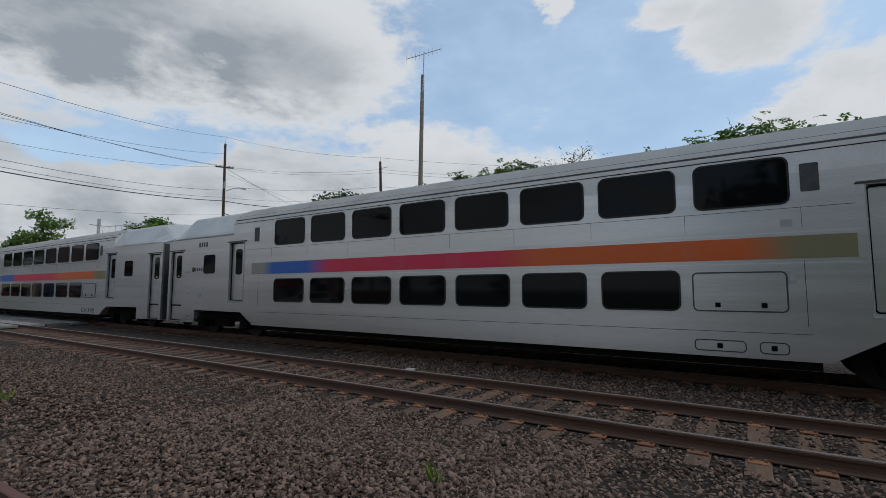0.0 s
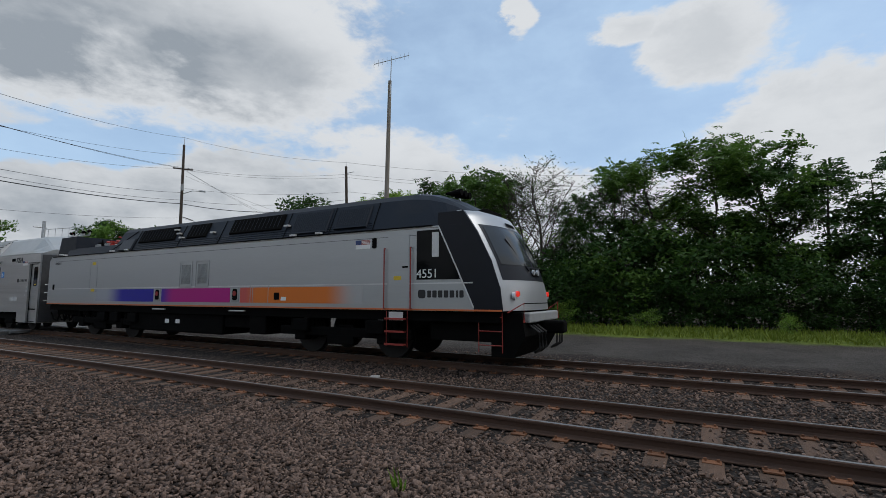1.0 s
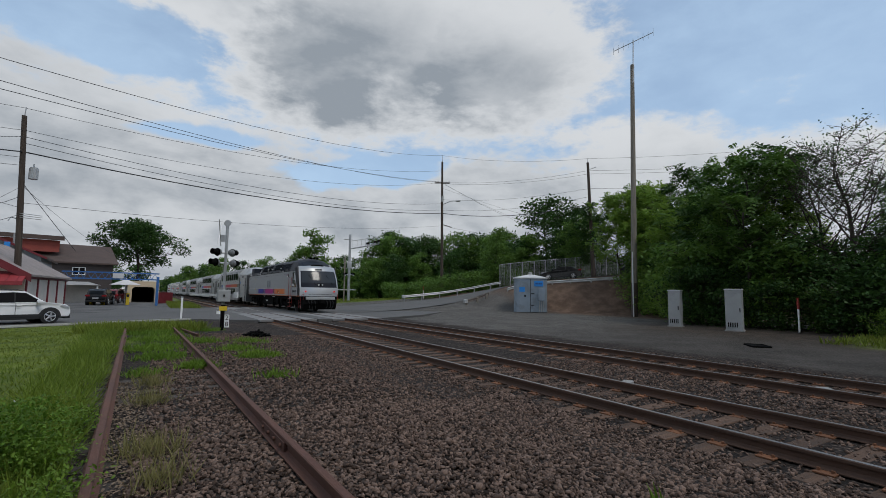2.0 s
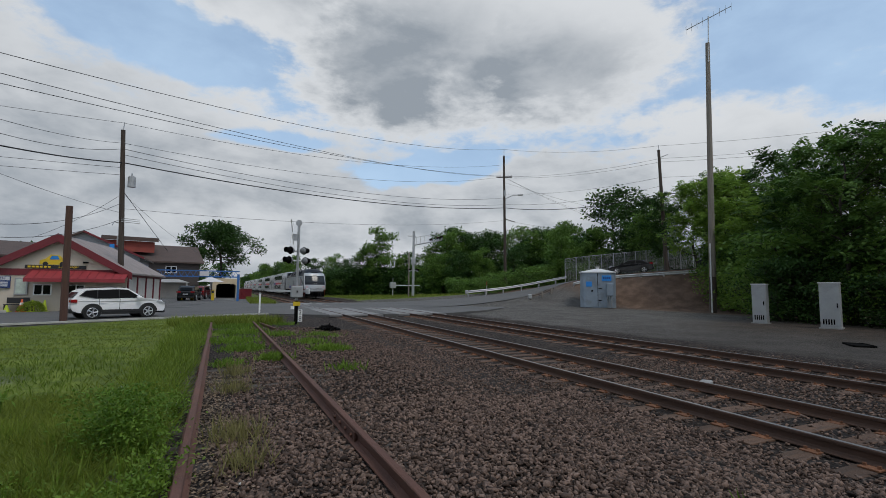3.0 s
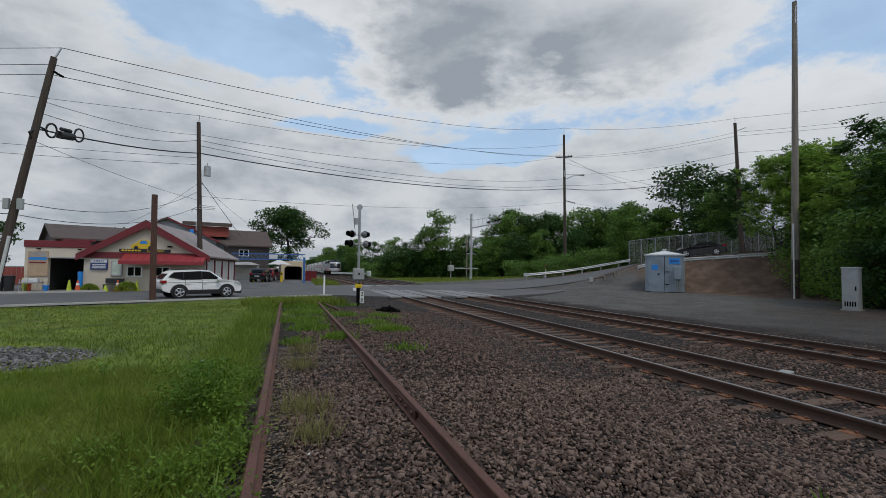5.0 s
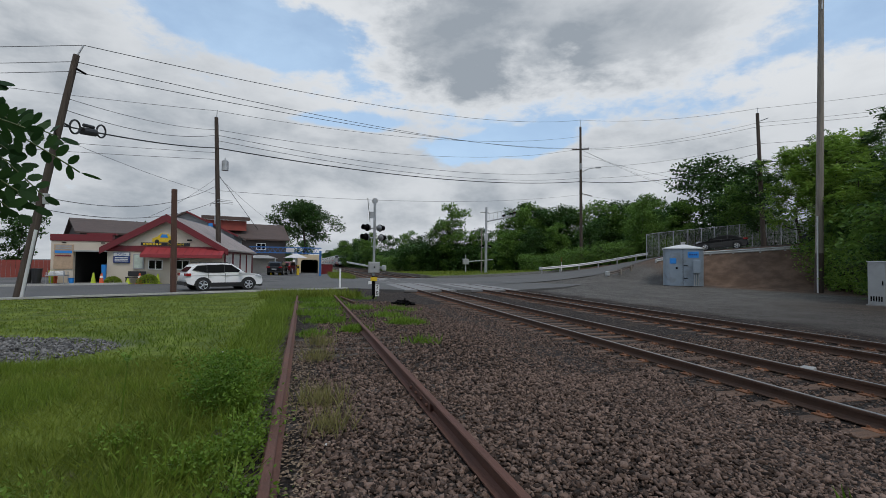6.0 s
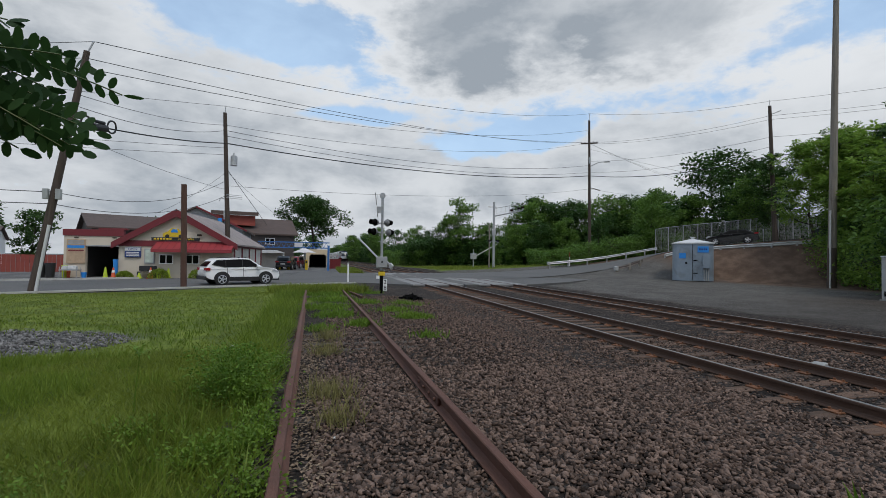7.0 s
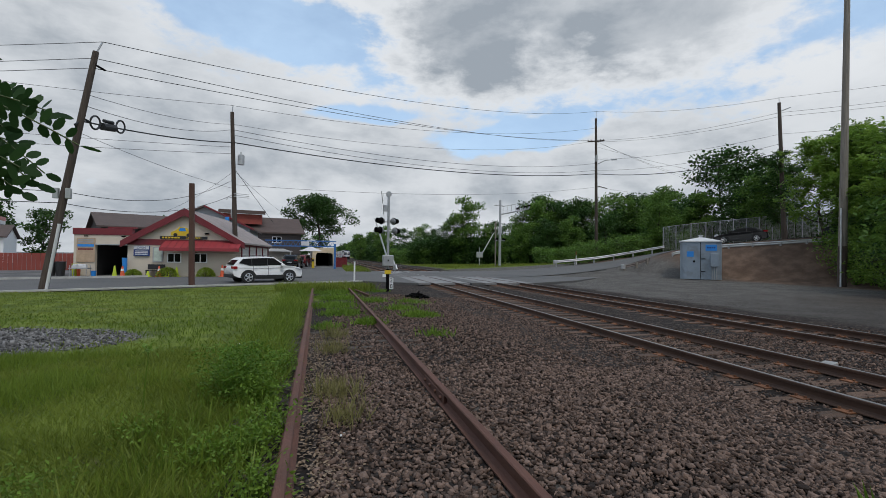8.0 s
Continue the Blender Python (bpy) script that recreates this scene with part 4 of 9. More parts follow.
        tube(sym, [(0, 0.01, 0.06), (0, 0.0, 0.0), (0, -0.05, 0.0), (0, -0.07, -0.06)], 0.010, 6)
        tube(sym, [(0, 0.03 + 0.06 * math.cos(a), -0.03 + 0.06 * math.sin(a)) for a in np.linspace(1.9, 5.6, 14)], 0.008, 6)
        part("wheelchair_symbol", sym, WHITE, plate).matrix_basis = pose(-0.013, 0, 0)
        for yy, zz, ww, hh in ((2.55, 1.42, 0.34, 0.16), (2.15, 1.42, 0.36, 0.16), (1.25, 1.6, 0.1, 0.08), (1.12, 1.78, 0.14, 0.1), (1.12, 1.95, 0.1, 0.1)):
            kit.put(("lab", ww, hh), "label_plate", lambda: side_plate(ww, hh, 0.01, 0.006), ROOF_WHITE, on_side(-1, Y(yy), zz))
    return root


def flag(kit, root, x, y, z, w, h):
    fl = kit.put("flag", "flag_decal", lambda: side_plate(w, h, 0.004, 0.004), WHITE, pose(x, y, z), root, "small stars and stripes decal")
    for i in range(4):
        kit.put(("fs", w), "flag_stripe", lambda: prism(bmesh.new(), [(-w / 2, -h / 26), (w / 2, -h / 26), (w / 2, h / 26), (-w / 2, h / 26)], "x", -0.006, 0), RED_PAINT,
                pose(0, 0, h / 2 - h / 13 * (0.5 + 2 * i * 0.93)), fl)
    kit.put(("fc", w), "flag_canton", lambda: prism(bmesh.new(), [(0, 0), (w * 0.4, 0), (w * 0.4, h * 0.5), (0, h * 0.5)], "x", -0.008, 0), NAVY_SIGN, pose(0, w * 0.1, 0), fl)


LOCO_BLUE = ramp_mat("loco_blue_fade", [(0, (0.018, 0.016, 0.30)), (0.66, (0.35, 0.36, 0.40), 0.16)], (0.02, 0.02, 0.2))
LOCO_PINK = ramp_mat("loco_magenta_fade", [(0, (0.42, 0.010, 0.20)), (0.90, (0.06, 0.02, 0.30), 0.10)], (0.36, 0.02, 0.2))
LOCO_ORANGE = ramp_mat("loco_orange_fade", [(0, (0.42, 0.42, 0.42)), (0.16, (0.66, 0.17, 0.025), 0.12), (0.90, (0.55, 0.10, 0.09), 0.06)], (0.6, 0.2, 0.08))


def make_loco():
    root = thing("locomotive", Matrix(), "silver dual-power locomotive with dark roof and rainbow stripe", "locomotive")
    kit = Kit(root)
    W = 1.48
    part("side_body", prism(bmesh.new(), [(20.6, 1.22), (0.66, 1.22), (0.66, 1.33), (1.55, 3.16), (20.42, 3.16), (20.6, 3.02)], "x", -W, W), SILVER, root, "silver painted body side")
    edge = [(1.22, -0.02), (1.3, -0.02), (1.72, 0.03), (2.33, 0.23), (2.97, 0.56), (3.47, 0.90)]
    band = [(v, z) for z, v in edge] + [(1.55, 3.47), (1.55, 3.16), (0.66, 1.33), (0.66, 1.22)]
    part("cab_band", prism(bmesh.new(), band, "x", -W + 0.002, W - 0.002), BLACK_BAND, root, "near-black band round the cab")
    sil = bmesh.new()
    for s in (-1, 1):
        tube(sil, [(s * W, 0.66, 1.30), (s * W, 1.08, 2.2), (s * W, 1.53, 3.14)], 0.018, 6)
        tube(sil, [(s * W, 1.53, 3.15), (s * W, 20.4, 3.17)], 0.02, 6)
    part("trim_line", sil, ROOF_WHITE, root, "thin silver trim line")
    sec = [(W, 3.162), (1.12, 3.95), (0.95, 4.10), (0.6, 4.19), (0, 4.22)]

    def scaled(k):
        return arch([(x, 3.162 + (z - 3.162) * k) for x, z in sec])
    part("roof", shell([(0.9, scaled(0.40)), (1.2, scaled(0.58)), (1.55, scaled(0.76)), (2.0, scaled(0.91)), (2.5, scaled(0.985)), (3.2, scaled(1.0)), (15.6, scaled(1.0)),
                        (15.75, scaled(0.80)), (15.95, scaled(0.02))]), ROOF_NAVY, root, "dark blue-grey sloping roof", smooth=False)
    low = bmesh.new()
    prism(low, [(-1.42, 3.16), (1.42, 3.16), (1.28, 3.50), (-1.28, 3.50)], "y", 15.5, 19.4)
    part("roof_well", low, ROOF_NAVY, root, "low roof well for the pantograph")
    part("rear_roof", prism(bmesh.new(), [(20.42, 3.16), (18.85, 3.16), (18.92, 4.02), (20.15, 4.0)], "x", -1.3, 1.3), ROOF_NAVY, root, "sloped rear roof block")
    # panels and fans on the sloping roof sides
    a, b = Vector((W, 0, 3.162)), Vector((1.12, 0, 3.95))
    nrm = Vector((b.z - a.z, 0, a.x - b.x)).normalized()
    panels = [(14.15, 11.95, 0.36, 0.97, "roof_fan", UNDER), (11.3, 10.25, 0.36, 0.97, "roof_fan", UNDER), (9.1, 6.8, 0.36, 0.97, "roof_fan", UNDER),
              (6.35, 5.0, 0.1, 0.95, "roof_grille", BLACK_BAND), (4.75, 3.65, 0.15, 0.92, "roof_grille", BLACK_BAND), (15.25, 14.4, 0.06, 0.6, "roof_panel", BLACK_BAND)]
    for s in (-1, 1):
        for v1, v0, k0, k1, nm, mt in panels:
            bm = bmesh.new()
            p = [a.lerp(b, k) + nrm * 0.012 for k in (k0, k1)]
            q = [a.lerp(b, k) + nrm * 0.05 for k in (k0 + 0.02, k1 - 0.02)]
            lo = [bm.verts.new((s * p[i].x, v, p[i].z)) for i, v in ((0, v0), (0, v1), (1, v1), (1, v0))]
            hi = [bm.verts.new((s * q[i].x, v, q[i].z)) for i, v in ((0, v0 + 0.03), (0, v1 - 0.03), (1, v1 - 0.03), (1, v0 + 0.03))]
            bm.faces.new(hi)
            for i in range(4):
                bm.faces.new((lo[i], lo[(i + 1) % 4], hi[(i + 1) % 4], hi[i]))
            pn = part(nm, bm, mt, root)
            slat = bmesh.new()
            n = int((v1 - v0) / (0.16 if nm == "roof_fan" else 0.07))
            for i in range(1, n):
                v = v0 + (v1 - v0) * i / n
                c0, c1 = a.lerp(b, k0 + 0.08) + nrm * 0.055, a.lerp(b, k1 - 0.08) + nrm * 0.055
                tube(slat, [(s * c0.x, v, c0.z), (s * c1.x, v, c1.z)], 0.008, 4)
            if nm != "roof_panel":
                part("slats", slat, ROOF_NAVY, pn)
        for k in (0.05, 0.13, 0.21, 0.29):
            c0 = a.lerp(b, k) + nrm * 0.004
            part("roof_beading", T([(s * c0.x, 3.5, c0.z), (s * c0.x, 15.5, c0.z)], 0.009, 4), BLACK_BAND, root)
        for v in (15.95, 14.35, 11.62, 9.5, 6.6, 4.9, 3.45):
            c0, c1 = a.lerp(b, 0.02) + nrm * 0.008, a.lerp(b, 1.0) + nrm * 0.008
            part("roof_seam", T([(s * c0.x, v, c0.z), (s * c1.x, min(v, 14.6), c1.z)], 0.012, 4), UNDER, root)
        for v, k in ((15.6, 0.06), (14.6, 0.06), (11.75, 0.6), (11.5, 0.4), (9.9, 0.5), (6.55, 0.45), (6.15, 0.05), (5.2, 0.05), (12.0, 0.8), (19.6, 0.1), (19.2, 0.05)):
            c = a.lerp(b, k) + nrm * 0.06
            part("lifting_tag", box(bmesh.new(), s * c.x - 0.05, s * c.x + 0.05, v - 0.09, v + 0.09, c.z - 0.025, c.z + 0.025), ROOF_WHITE, root, "small white tag")
        part("gutter", box(bmesh.new(), s * W - 0.03, s * W + 0.025, 1.7, 20.3, 3.165, 3.195), UNDER, root)
    # roof gear
    g = bmesh.new()
    box(g, -0.7, 0.3, 17.6, 18.7, 3.5, 3.72, 0.03)
    part("roof_equipment", g, CAB_GREY, root, "grey roof equipment box")
    pan = bmesh.new()
    for x in (-0.55, 0.55):
        tube(pan, [(x, 15.7, 3.58), (x, 17.4, 3.60)], 0.05, 8)
        tube(pan, [(x * 0.6, 15.9, 3.66), (x * 0.4, 17.3, 3.74)], 0.03, 6)
    for y in (15.9, 16.5, 17.2):
        tube(pan, [(-0.75, y, 3.62), (0.75, y, 3.62)], 0.04, 8)
    tube(pan, [(-0.8, 16.2, 3.76), (0.8, 16.2, 3.76)], 0.03, 8)
    part("pantograph", pan, CRIMSON, root, "folded red pantograph").matrix_basis = pose(0, 0.45, 0.14)
    ins = bmesh.new()
    for k in range(4):
        disc(ins, (0, 0, 0.03 + 0.06 * k), "z", 0.09 if k % 2 else 0.06, 0.07, 10)
    for x, y in ((-0.9, 16.0), (-0.9, 16.9), (0.9, 16.0), (0.9, 16.9), (-0.2, 18.9)):
        kit.put("insulator", "insulator", lambda: ins, CRIMSON, pose(x, y, 3.5), label="brown-red insulator")
    part("cable_loop", T([(-0.9, 17.5, 3.5), (-0.95, 17.55, 3.8), (-0.9, 17.7, 3.62), (-0.7, 17.9, 3.6)], 0.03, 6), UNDER, root)
    part("exhaust_cowl", B(-0.5, 0.5, 18.75, 19.3, 3.5, 3.85, 0.08), UNDER, root)
    # stripes and side lamps
    for s in (-1, 1):
        for nm, v0, v1, mt in (("blue_stripe", 12.78, 16.6, LOCO_BLUE), ("magenta_stripe", 8.76, 12.30, LOCO_PINK), ("orange_stripe", 3.7, 8.30, LOCO_ORANGE)):
            part(nm, prism(bmesh.new(), [(v0, 1.36), (v1, 1.36), (v1, 1.80), (v0, 1.80)], "x", s * 1.47, s * 1.487), mt, root)
        part("orange_line", prism(bmesh.new(), [(0.0, 1.225), (20.58, 1.225), (20.58, 1.262), (0.0, 1.262)], "x", s * 1.47, s * 1.492), ORANGE_LINE, root)
        part("pale_line", prism(bmesh.new(), [(0.68, 1.83), (20.5, 1.83), (20.5, 1.86), (0.68, 1.86)], "x", s * 1.47, s * 1.486), ROOF_WHITE, root)
        for v in (12.54, 8.53):
            bx = kit.put("lampbox", "lamp_recess", lambda: side_plate(0.34, 0.46, 0.04, 0.012), CAB_GREY, on_side(s, v, 1.60, W), label="grey lamp recess")
            kit.put("lamphole", "lamp_housing", lambda: side_plate(0.22, 0.34, 0.06, 0.016), UNDER, Matrix(), bx)
            kit.put("lamp", "red_lamp", lambda: disc(bmesh.new(), (-0.02, 0, 0.03), "x", 0.075, 0.03, 14), RED_DIM, Matrix(), bx)
            kit.put("lampstep", "pale_step", lambda: side_plate(0.7, 0.035, 0.01, 0.03), ROOF_WHITE, on_side(s, v - 0.1, 1.12, W - 0.02))
        for v in (11.0, 10.15):
            gr = kit.put("grille", "grille", lambda: frame_plate(0.62, 0.80, 0.02, 0.03, 0.014), SILVER, on_side(s, v, 2.26, W), label="louvred grille")
            for k in range(11):
                kit.put("louvre", "louvre", lambda: side_plate(0.018, 0.62, 0.004, 0.012), CAB_GREY, pose(0, -0.22 + 0.044 * k, 0), gr)
        kit.put("sseam", "rub_seam", lambda: side_plate(18.4, 0.010, 0.003, 0.003), SEAM, on_side(s, 11.0, 2.98, W))
        for v in (16.3, 15.4, 14.2, 5.9, 3.4):
            kit.put("boxlet", "underfloor_box", lambda: B(-0.12, 0.02, -0.28, 0.28, 0.0, 0.34, 0.03), UNDER, on_side(s, v, 0.62, 1.30))
        pn = kit.put("hatchv", "hatch", lambda: frame_plate(0.5, 1.16, 0.06, 0.012, 0.008), CAB_GREY, on_side(s, 16.88, 2.30, W))
        for z in (0.5, -0.52):
            kit.put("ylab", "warning_label", lambda: side_plate(0.26, 0.11, 0.02, 0.010), YELLOW, pose(0, 0, z), pn, "yellow warning label")
        kit.put("recess", "recess", lambda: side_plate(0.16, 0.22, 0.02, 0.008), UNDER, on_side(s, 20.1, 1.92, W))
        kit.put("outlet", "socket", lambda: side_plate(0.2, 0.2, 0.02, 0.02), UNDER, on_side(s, 6.75, 1.55, W))
        kit.put("outlab", "label_plate", lambda: side_plate(0.2, 0.1, 0.01, 0.012), WHITE, on_side(s, 6.48, 1.48, W))
        for v in (7.85, 7.75, 7.1):
            kit.put("vline", "seam", lambda: side_plate(0.02, 0.5, 0.005, 0.010), CAB_GREY, on_side(s, v, 1.6, W))
        # cab side
        wn = prism(bmesh.new(), [(2.12, 1.93), (0.98, 1.93), (1.50, 3.08), (2.12, 3.08)], "x", s * 1.47, s * 1.490)
        win = part("cab_window", wn, DARK_GLASS, root, "black cab side window")
        part("window_post", box(bmesh.new(), s * 1.47 - 0.03, s * 1.47 + 0.03, 1.52, 1.70, 2.45, 3.02), ROOF_WHITE, win, "pale inner window post")
        dr = kit.put("cabdoor", "cab_door", lambda: side_plate(0.62, 1.80, 0.06, 0.010), SILVER, on_side(s, 2.64, 2.14, W), label="silver cab door")
        kit.put("dlab", "warning_label", lambda: side_plate(0.22, 0.1, 0.03, 0.014), YELLOW, pose(0, 0.02, -0.16), dr)
        kit.put("knob", "door_handle", lambda: side_plate(0.16, 0.04, 0.01, 0.03), UNDER, pose(0, -0.2, 0.1), dr)
        for v in (3.02, 2.26):
            kit.put("rail", "handrail", lambda: tube(tube(T([(-0.06, 0, -0.72), (-0.06, 0, 0.72)], 0.016, 6), [(0, 0, -0.72), (-0.06, 0, -0.72)], 0.014, 6), [(0, 0, 0.72), (-0.06, 0, 0.72)], 0.014, 6),
                    RED_PAINT, on_side(s, v, 1.98, W), label="red handrail")
        steps = bmesh.new()
        for z in (0.42, 0.72, 1.02):
            box(steps, s * 1.46 - 0.1, s * 1.46, 2.42, 2.98, z - 0.02, z + 0.02)
        for v in (2.40, 3.0):
            tube(steps, [(s * 1.44, v, 0.36), (s * 1.44, v, 1.2)], 0.010, 6)
        part("cab_steps", steps, RED_PAINT, root, "red-edged cab steps")
        part("step_plate", box(bmesh.new(), s * 1.47 - 0.02, s * 1.47, 2.5, 2.9, 0.98, 1.18), ROOF_WHITE, root)
        kit.put("stencil", "marker_lamps", lambda: side_plate(0.12, 0.26, 0.03, 0.02), UNDER, on_side(s, 3.36, 2.86, W))
    flag(kit, root, -1.484, 3.72, 2.84, 0.46, 0.22)
    lettering("cab_number", "4551", 0.29, pose(-1.496, 1.83, 2.06, 90, 0, -90), WHITE, root)
    kit.put("logo", "logo_mark", lambda: side_plate(0.20, 0.20, 0.06, 0.008), INK, on_side(-1, 1.98, 1.60, W))
    for v, w in ((1.78, 0.10), (1.64, 0.11), (1.49, 0.11), (1.34, 0.11), (1.19, 0.11), (1.06, 0.05), (0.95, 0.10)):
        kit.put(("lb", w), "lettering_bar", lambda: side_plate(w, 0.16, 0.02, 0.006), INK, on_side(-1, v, 1.60, W))
    for v in (20.05, 19.97, 19.89, 19.80, 19.71, 19.61):
        kit.put("maker", "lettering_bar", lambda: side_plate(0.055, 0.09, 0.01, 0.006), INK, on_side(-1, v, 2.90, W))
    # front face, bulging towards the middle
    def ev(z):
        zs, vs = [e[0] for e in edge], [e[1] for e in edge]
        return float(np.interp(z, zs, vs))

    def face_pt(s, z, lift=0.0):
        return (1.475 * s * (1 - 0.06 * smooth01((z - 2.2) / 1.5)), ev(z) - 0.38 * (1 - abs(s) ** 2.4) - lift, z)

    def face_patch(s0, s1, z0, z1, lift, ns=9, nz=7):
        bm = bmesh.new()
        g = [[bm.verts.new(face_pt(s0 + (s1 - s0) * i / ns, z0 + (z1 - z0) * j / nz, lift)) for i in range(ns + 1)] for j in range(nz + 1)]
        for j in range(nz):
            for i in range(ns):
                bm.faces.new((g[j][i], g[j][i + 1], g[j + 1][i + 1], g[j + 1][i]))
        return bm
    fb = face_patch(-1, 1, 1.24, 3.47, 0.0, 20, 16)
    fb.verts.ensure_lookup_table()
    top = sorted([v for v in fb.verts if v.co.z > 3.465], key=lambda v: v.co.x)
    crown = [fb.verts.new((v.co.x * 0.96, 1.15, 3.48 + 0.22 * (1 - (v.co.x / 1.48) ** 2))) for v in top]
    for i in range(len(top) - 1):
        fb.faces.new((top[i], top[i + 1], crown[i + 1], crown[i]))
    part("nose", fb, SILVER, root, "silver rounded nose", smooth=True)
    part("screen_surround", face_patch(-0.93, 0.93, 1.90, 3.16, 0.006, 16, 10), BLACK_BAND, root, "black surround of the windscreen", smooth=True)
    for s0, s1 in ((-0.88, -0.03), (0.03, 0.88)):
        ws = face_patch(s0, s1, 2.24, 3.12, 0.014)
        pane = part("windscreen", ws, SCREEN_GLASS, root, "shiny dark windscreen pane", smooth=True)
        part("wiper", T([face_pt((s0 + s1) / 2 + 0.2, 2.12, 0.03), face_pt((s0 + s1) / 2 - 0.1, 2.85, 0.03)], 0.014, 5), UNDER, pane)
    part("nose_seam", face_patch(-0.6, 0.6, 1.38, 1.40, 0.006, 12, 1), UNDER, root)
    part("number_board", face_patch(-0.20, 0.20, 3.21, 3.31, 0.02), UNDER, root, "dark number board")
    part("roof_vent", prism(bmesh.new(), [(-0.55, 3.50), (0.55, 3.50), (0.42, 3.66), (-0.42, 3.66)], "y", 0.78, 1.05), UNDER, root, "dark vent above the windscreen")
    part("lamp_panel", face_patch(-0.16, 0.16, 2.00, 2.20, 0.02, 4, 2), UNDER, root, "black headlamp panel")
    for s in (-0.1, 0.1):
        part("headlamp", disc(bmesh.new(), Vector(face_pt(s, 2.10, 0.04)), "y", 0.065, 0.05, 14), LAMP_CLEAR, root)
    for s in (-0.74, 0.74):
        part("headlamp", disc(bmesh.new(), Vector(face_pt(s * 1.08, 1.55, 0.02)), "y", 0.085, 0.06, 14), LAMP_CLEAR, root)
        part("red_marker_lamp", disc(bmesh.new(), Vector(face_pt(s, 1.60, 0.03)), "y", 0.062, 0.06, 14), RED_LENS, root, "lit red marker lamp")
    horn = bmesh.new()
    for x in (-0.25, 0.0, 0.25):
        tube(horn, [(x, 2.0, 4.2), (x, 1.55, 4.2)], [0.03, 0.09], 10)
    part("horn", horn, UNDER, root, "black air horns")
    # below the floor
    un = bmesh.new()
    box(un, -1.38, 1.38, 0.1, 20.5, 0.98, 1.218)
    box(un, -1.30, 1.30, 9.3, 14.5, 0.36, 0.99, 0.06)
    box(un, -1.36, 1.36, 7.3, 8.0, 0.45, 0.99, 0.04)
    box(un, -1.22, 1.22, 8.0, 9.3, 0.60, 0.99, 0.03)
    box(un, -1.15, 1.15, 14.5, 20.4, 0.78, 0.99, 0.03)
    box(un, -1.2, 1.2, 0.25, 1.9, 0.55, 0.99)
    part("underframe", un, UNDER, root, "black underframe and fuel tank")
    for v in (12.2, 11.6):
        kit.put("ulab", "label_plate", lambda: side_plate(0.22, 0.13, 0.01, 0.008), WHITE, on_side(-1, v, 0.72, 1.30))
    pil = bmesh.new()
    prism(pil, [(-0.35, 1.2), (0.35, 1.2), (0.35, 0.25), (-0.15, 0.25), (-0.42, 0.7)], "x", -1.25, 1.25)
    part("pilot", pil, UNDER, root, "black pilot plate")
    part("buffer_beam", B(-1.1, 1.1, -0.48, -0.28, 0.98, 1.2, 0.03), CAB_GREY, root)
    cp = bmesh.new()
    box(cp, -0.16, 0.16, -0.95, -0.2, 0.72, 1.0, 0.05)
    part("coupler", cp, UNDER, root)
    hose = bmesh.new()
    for x in (-0.9, -0.7, -0.45, 0.45, 0.7, 0.9):
        tube(hose, [(x, -0.36, 0.95), (x * 1.02, -0.62, 0.78), (x * 0.98, -0.62, 0.45), (x * 0.9, -0.48, 0.34)], 0.03, 6)
    part("brake_hoses", hose, RUBBER, root, "black rubber brake hoses")
    irons = bmesh.new()
    for s in (-1, 1):
        for z in (0.5, 0.8, 1.1):
            tube(irons, [(s * 1.35, 0.6, z), (s * 1.35, 0.05, z)], 0.012, 6)
        for v in (0.6, 0.05):
            tube(irons, [(s * 1.35, v, 0.35), (s * 1.35, v, 1.2)], 0.009, 6)
        tube(irons, [(s * 1.42, -0.1, 1.2), (s * 1.3, -0.42, 1.4), (s * 1.3, -0.42, 1.0)], 0.018, 6)
    part("corner_irons", irons, RED_PAINT, root, "red corner steps and grab irons")
    bogie(kit, root, 16.6, 0.54, 2.8, 2.2)
    bogie(kit, root, 4.6, 0.54, 2.8, 2.2)
    rear = bmesh.new()
    box(rear, -0.6, 0.6, 20.58, 20.72, 1.2, 3.05, 0.02)
    part("rear_door", rear, CAB_GREY, root)
    for x in (-1.0, -0.75, 0.75, 1.0, -0.5, 0.5):
        part("jumper_cable", T([(x, 20.4, 0.95), (x, 20.75, 0.5), (x, 21.05, 0.55), (x, 21.35, 0.85)], 0.03, 6), UNDER, root)
    return root


LOCO = make_loco()
TRAIN = [make_coach(True)]
_general = make_coach(False)
TRAIN.append(_general)
for _ in range(COACHES - 2):
    TRAIN.append(copy_thing(_general, Matrix()))


# ---------------------------------------------------------------- poles, wires, signals, cabinets
def gz(x, y, up=0.0):
    return terrain(x, y) + up


POLES = {}


def wood_pole(key, base, top, r0, r1, material, label):
    base, top = Vector((base[0], base[1], gz(*base[:2]) - 0.05)), Vector(top)
    root = thing("utility_pole" if key != "post" else "wooden_post", Matrix.Translation(base), label, "utility pole" if key != "post" else "post", "poles along the crossing")
    n = 8
    pts = [(top - base) * (i / n) for i in range(n + 1)]
    part("pole", T(pts, [r0 + (r1 - r0) * i / n for i in range(n + 1)], 12), material, root)
    POLES[key] = (base, top)
    return root


def at_z(key, z):
    b, t = POLES[key]
    return b.lerp(t, (z - b.z) / (t.z - b.z))


def wire(a, b, sag, r, material=None, name="power_line", label="thin overhead power line between the poles"):
    a, b = Vector(a), Vector(b)
    pts = [a.lerp(b, i / 22) - Vector((0, 0, sag * 4 * (i / 22) * (1 - i / 22))) for i in range(23)]
    return tagged(part(name, T(pts, r * 1.05, 5), material or WIRE_THIN), label, "power line", "overhead lines")


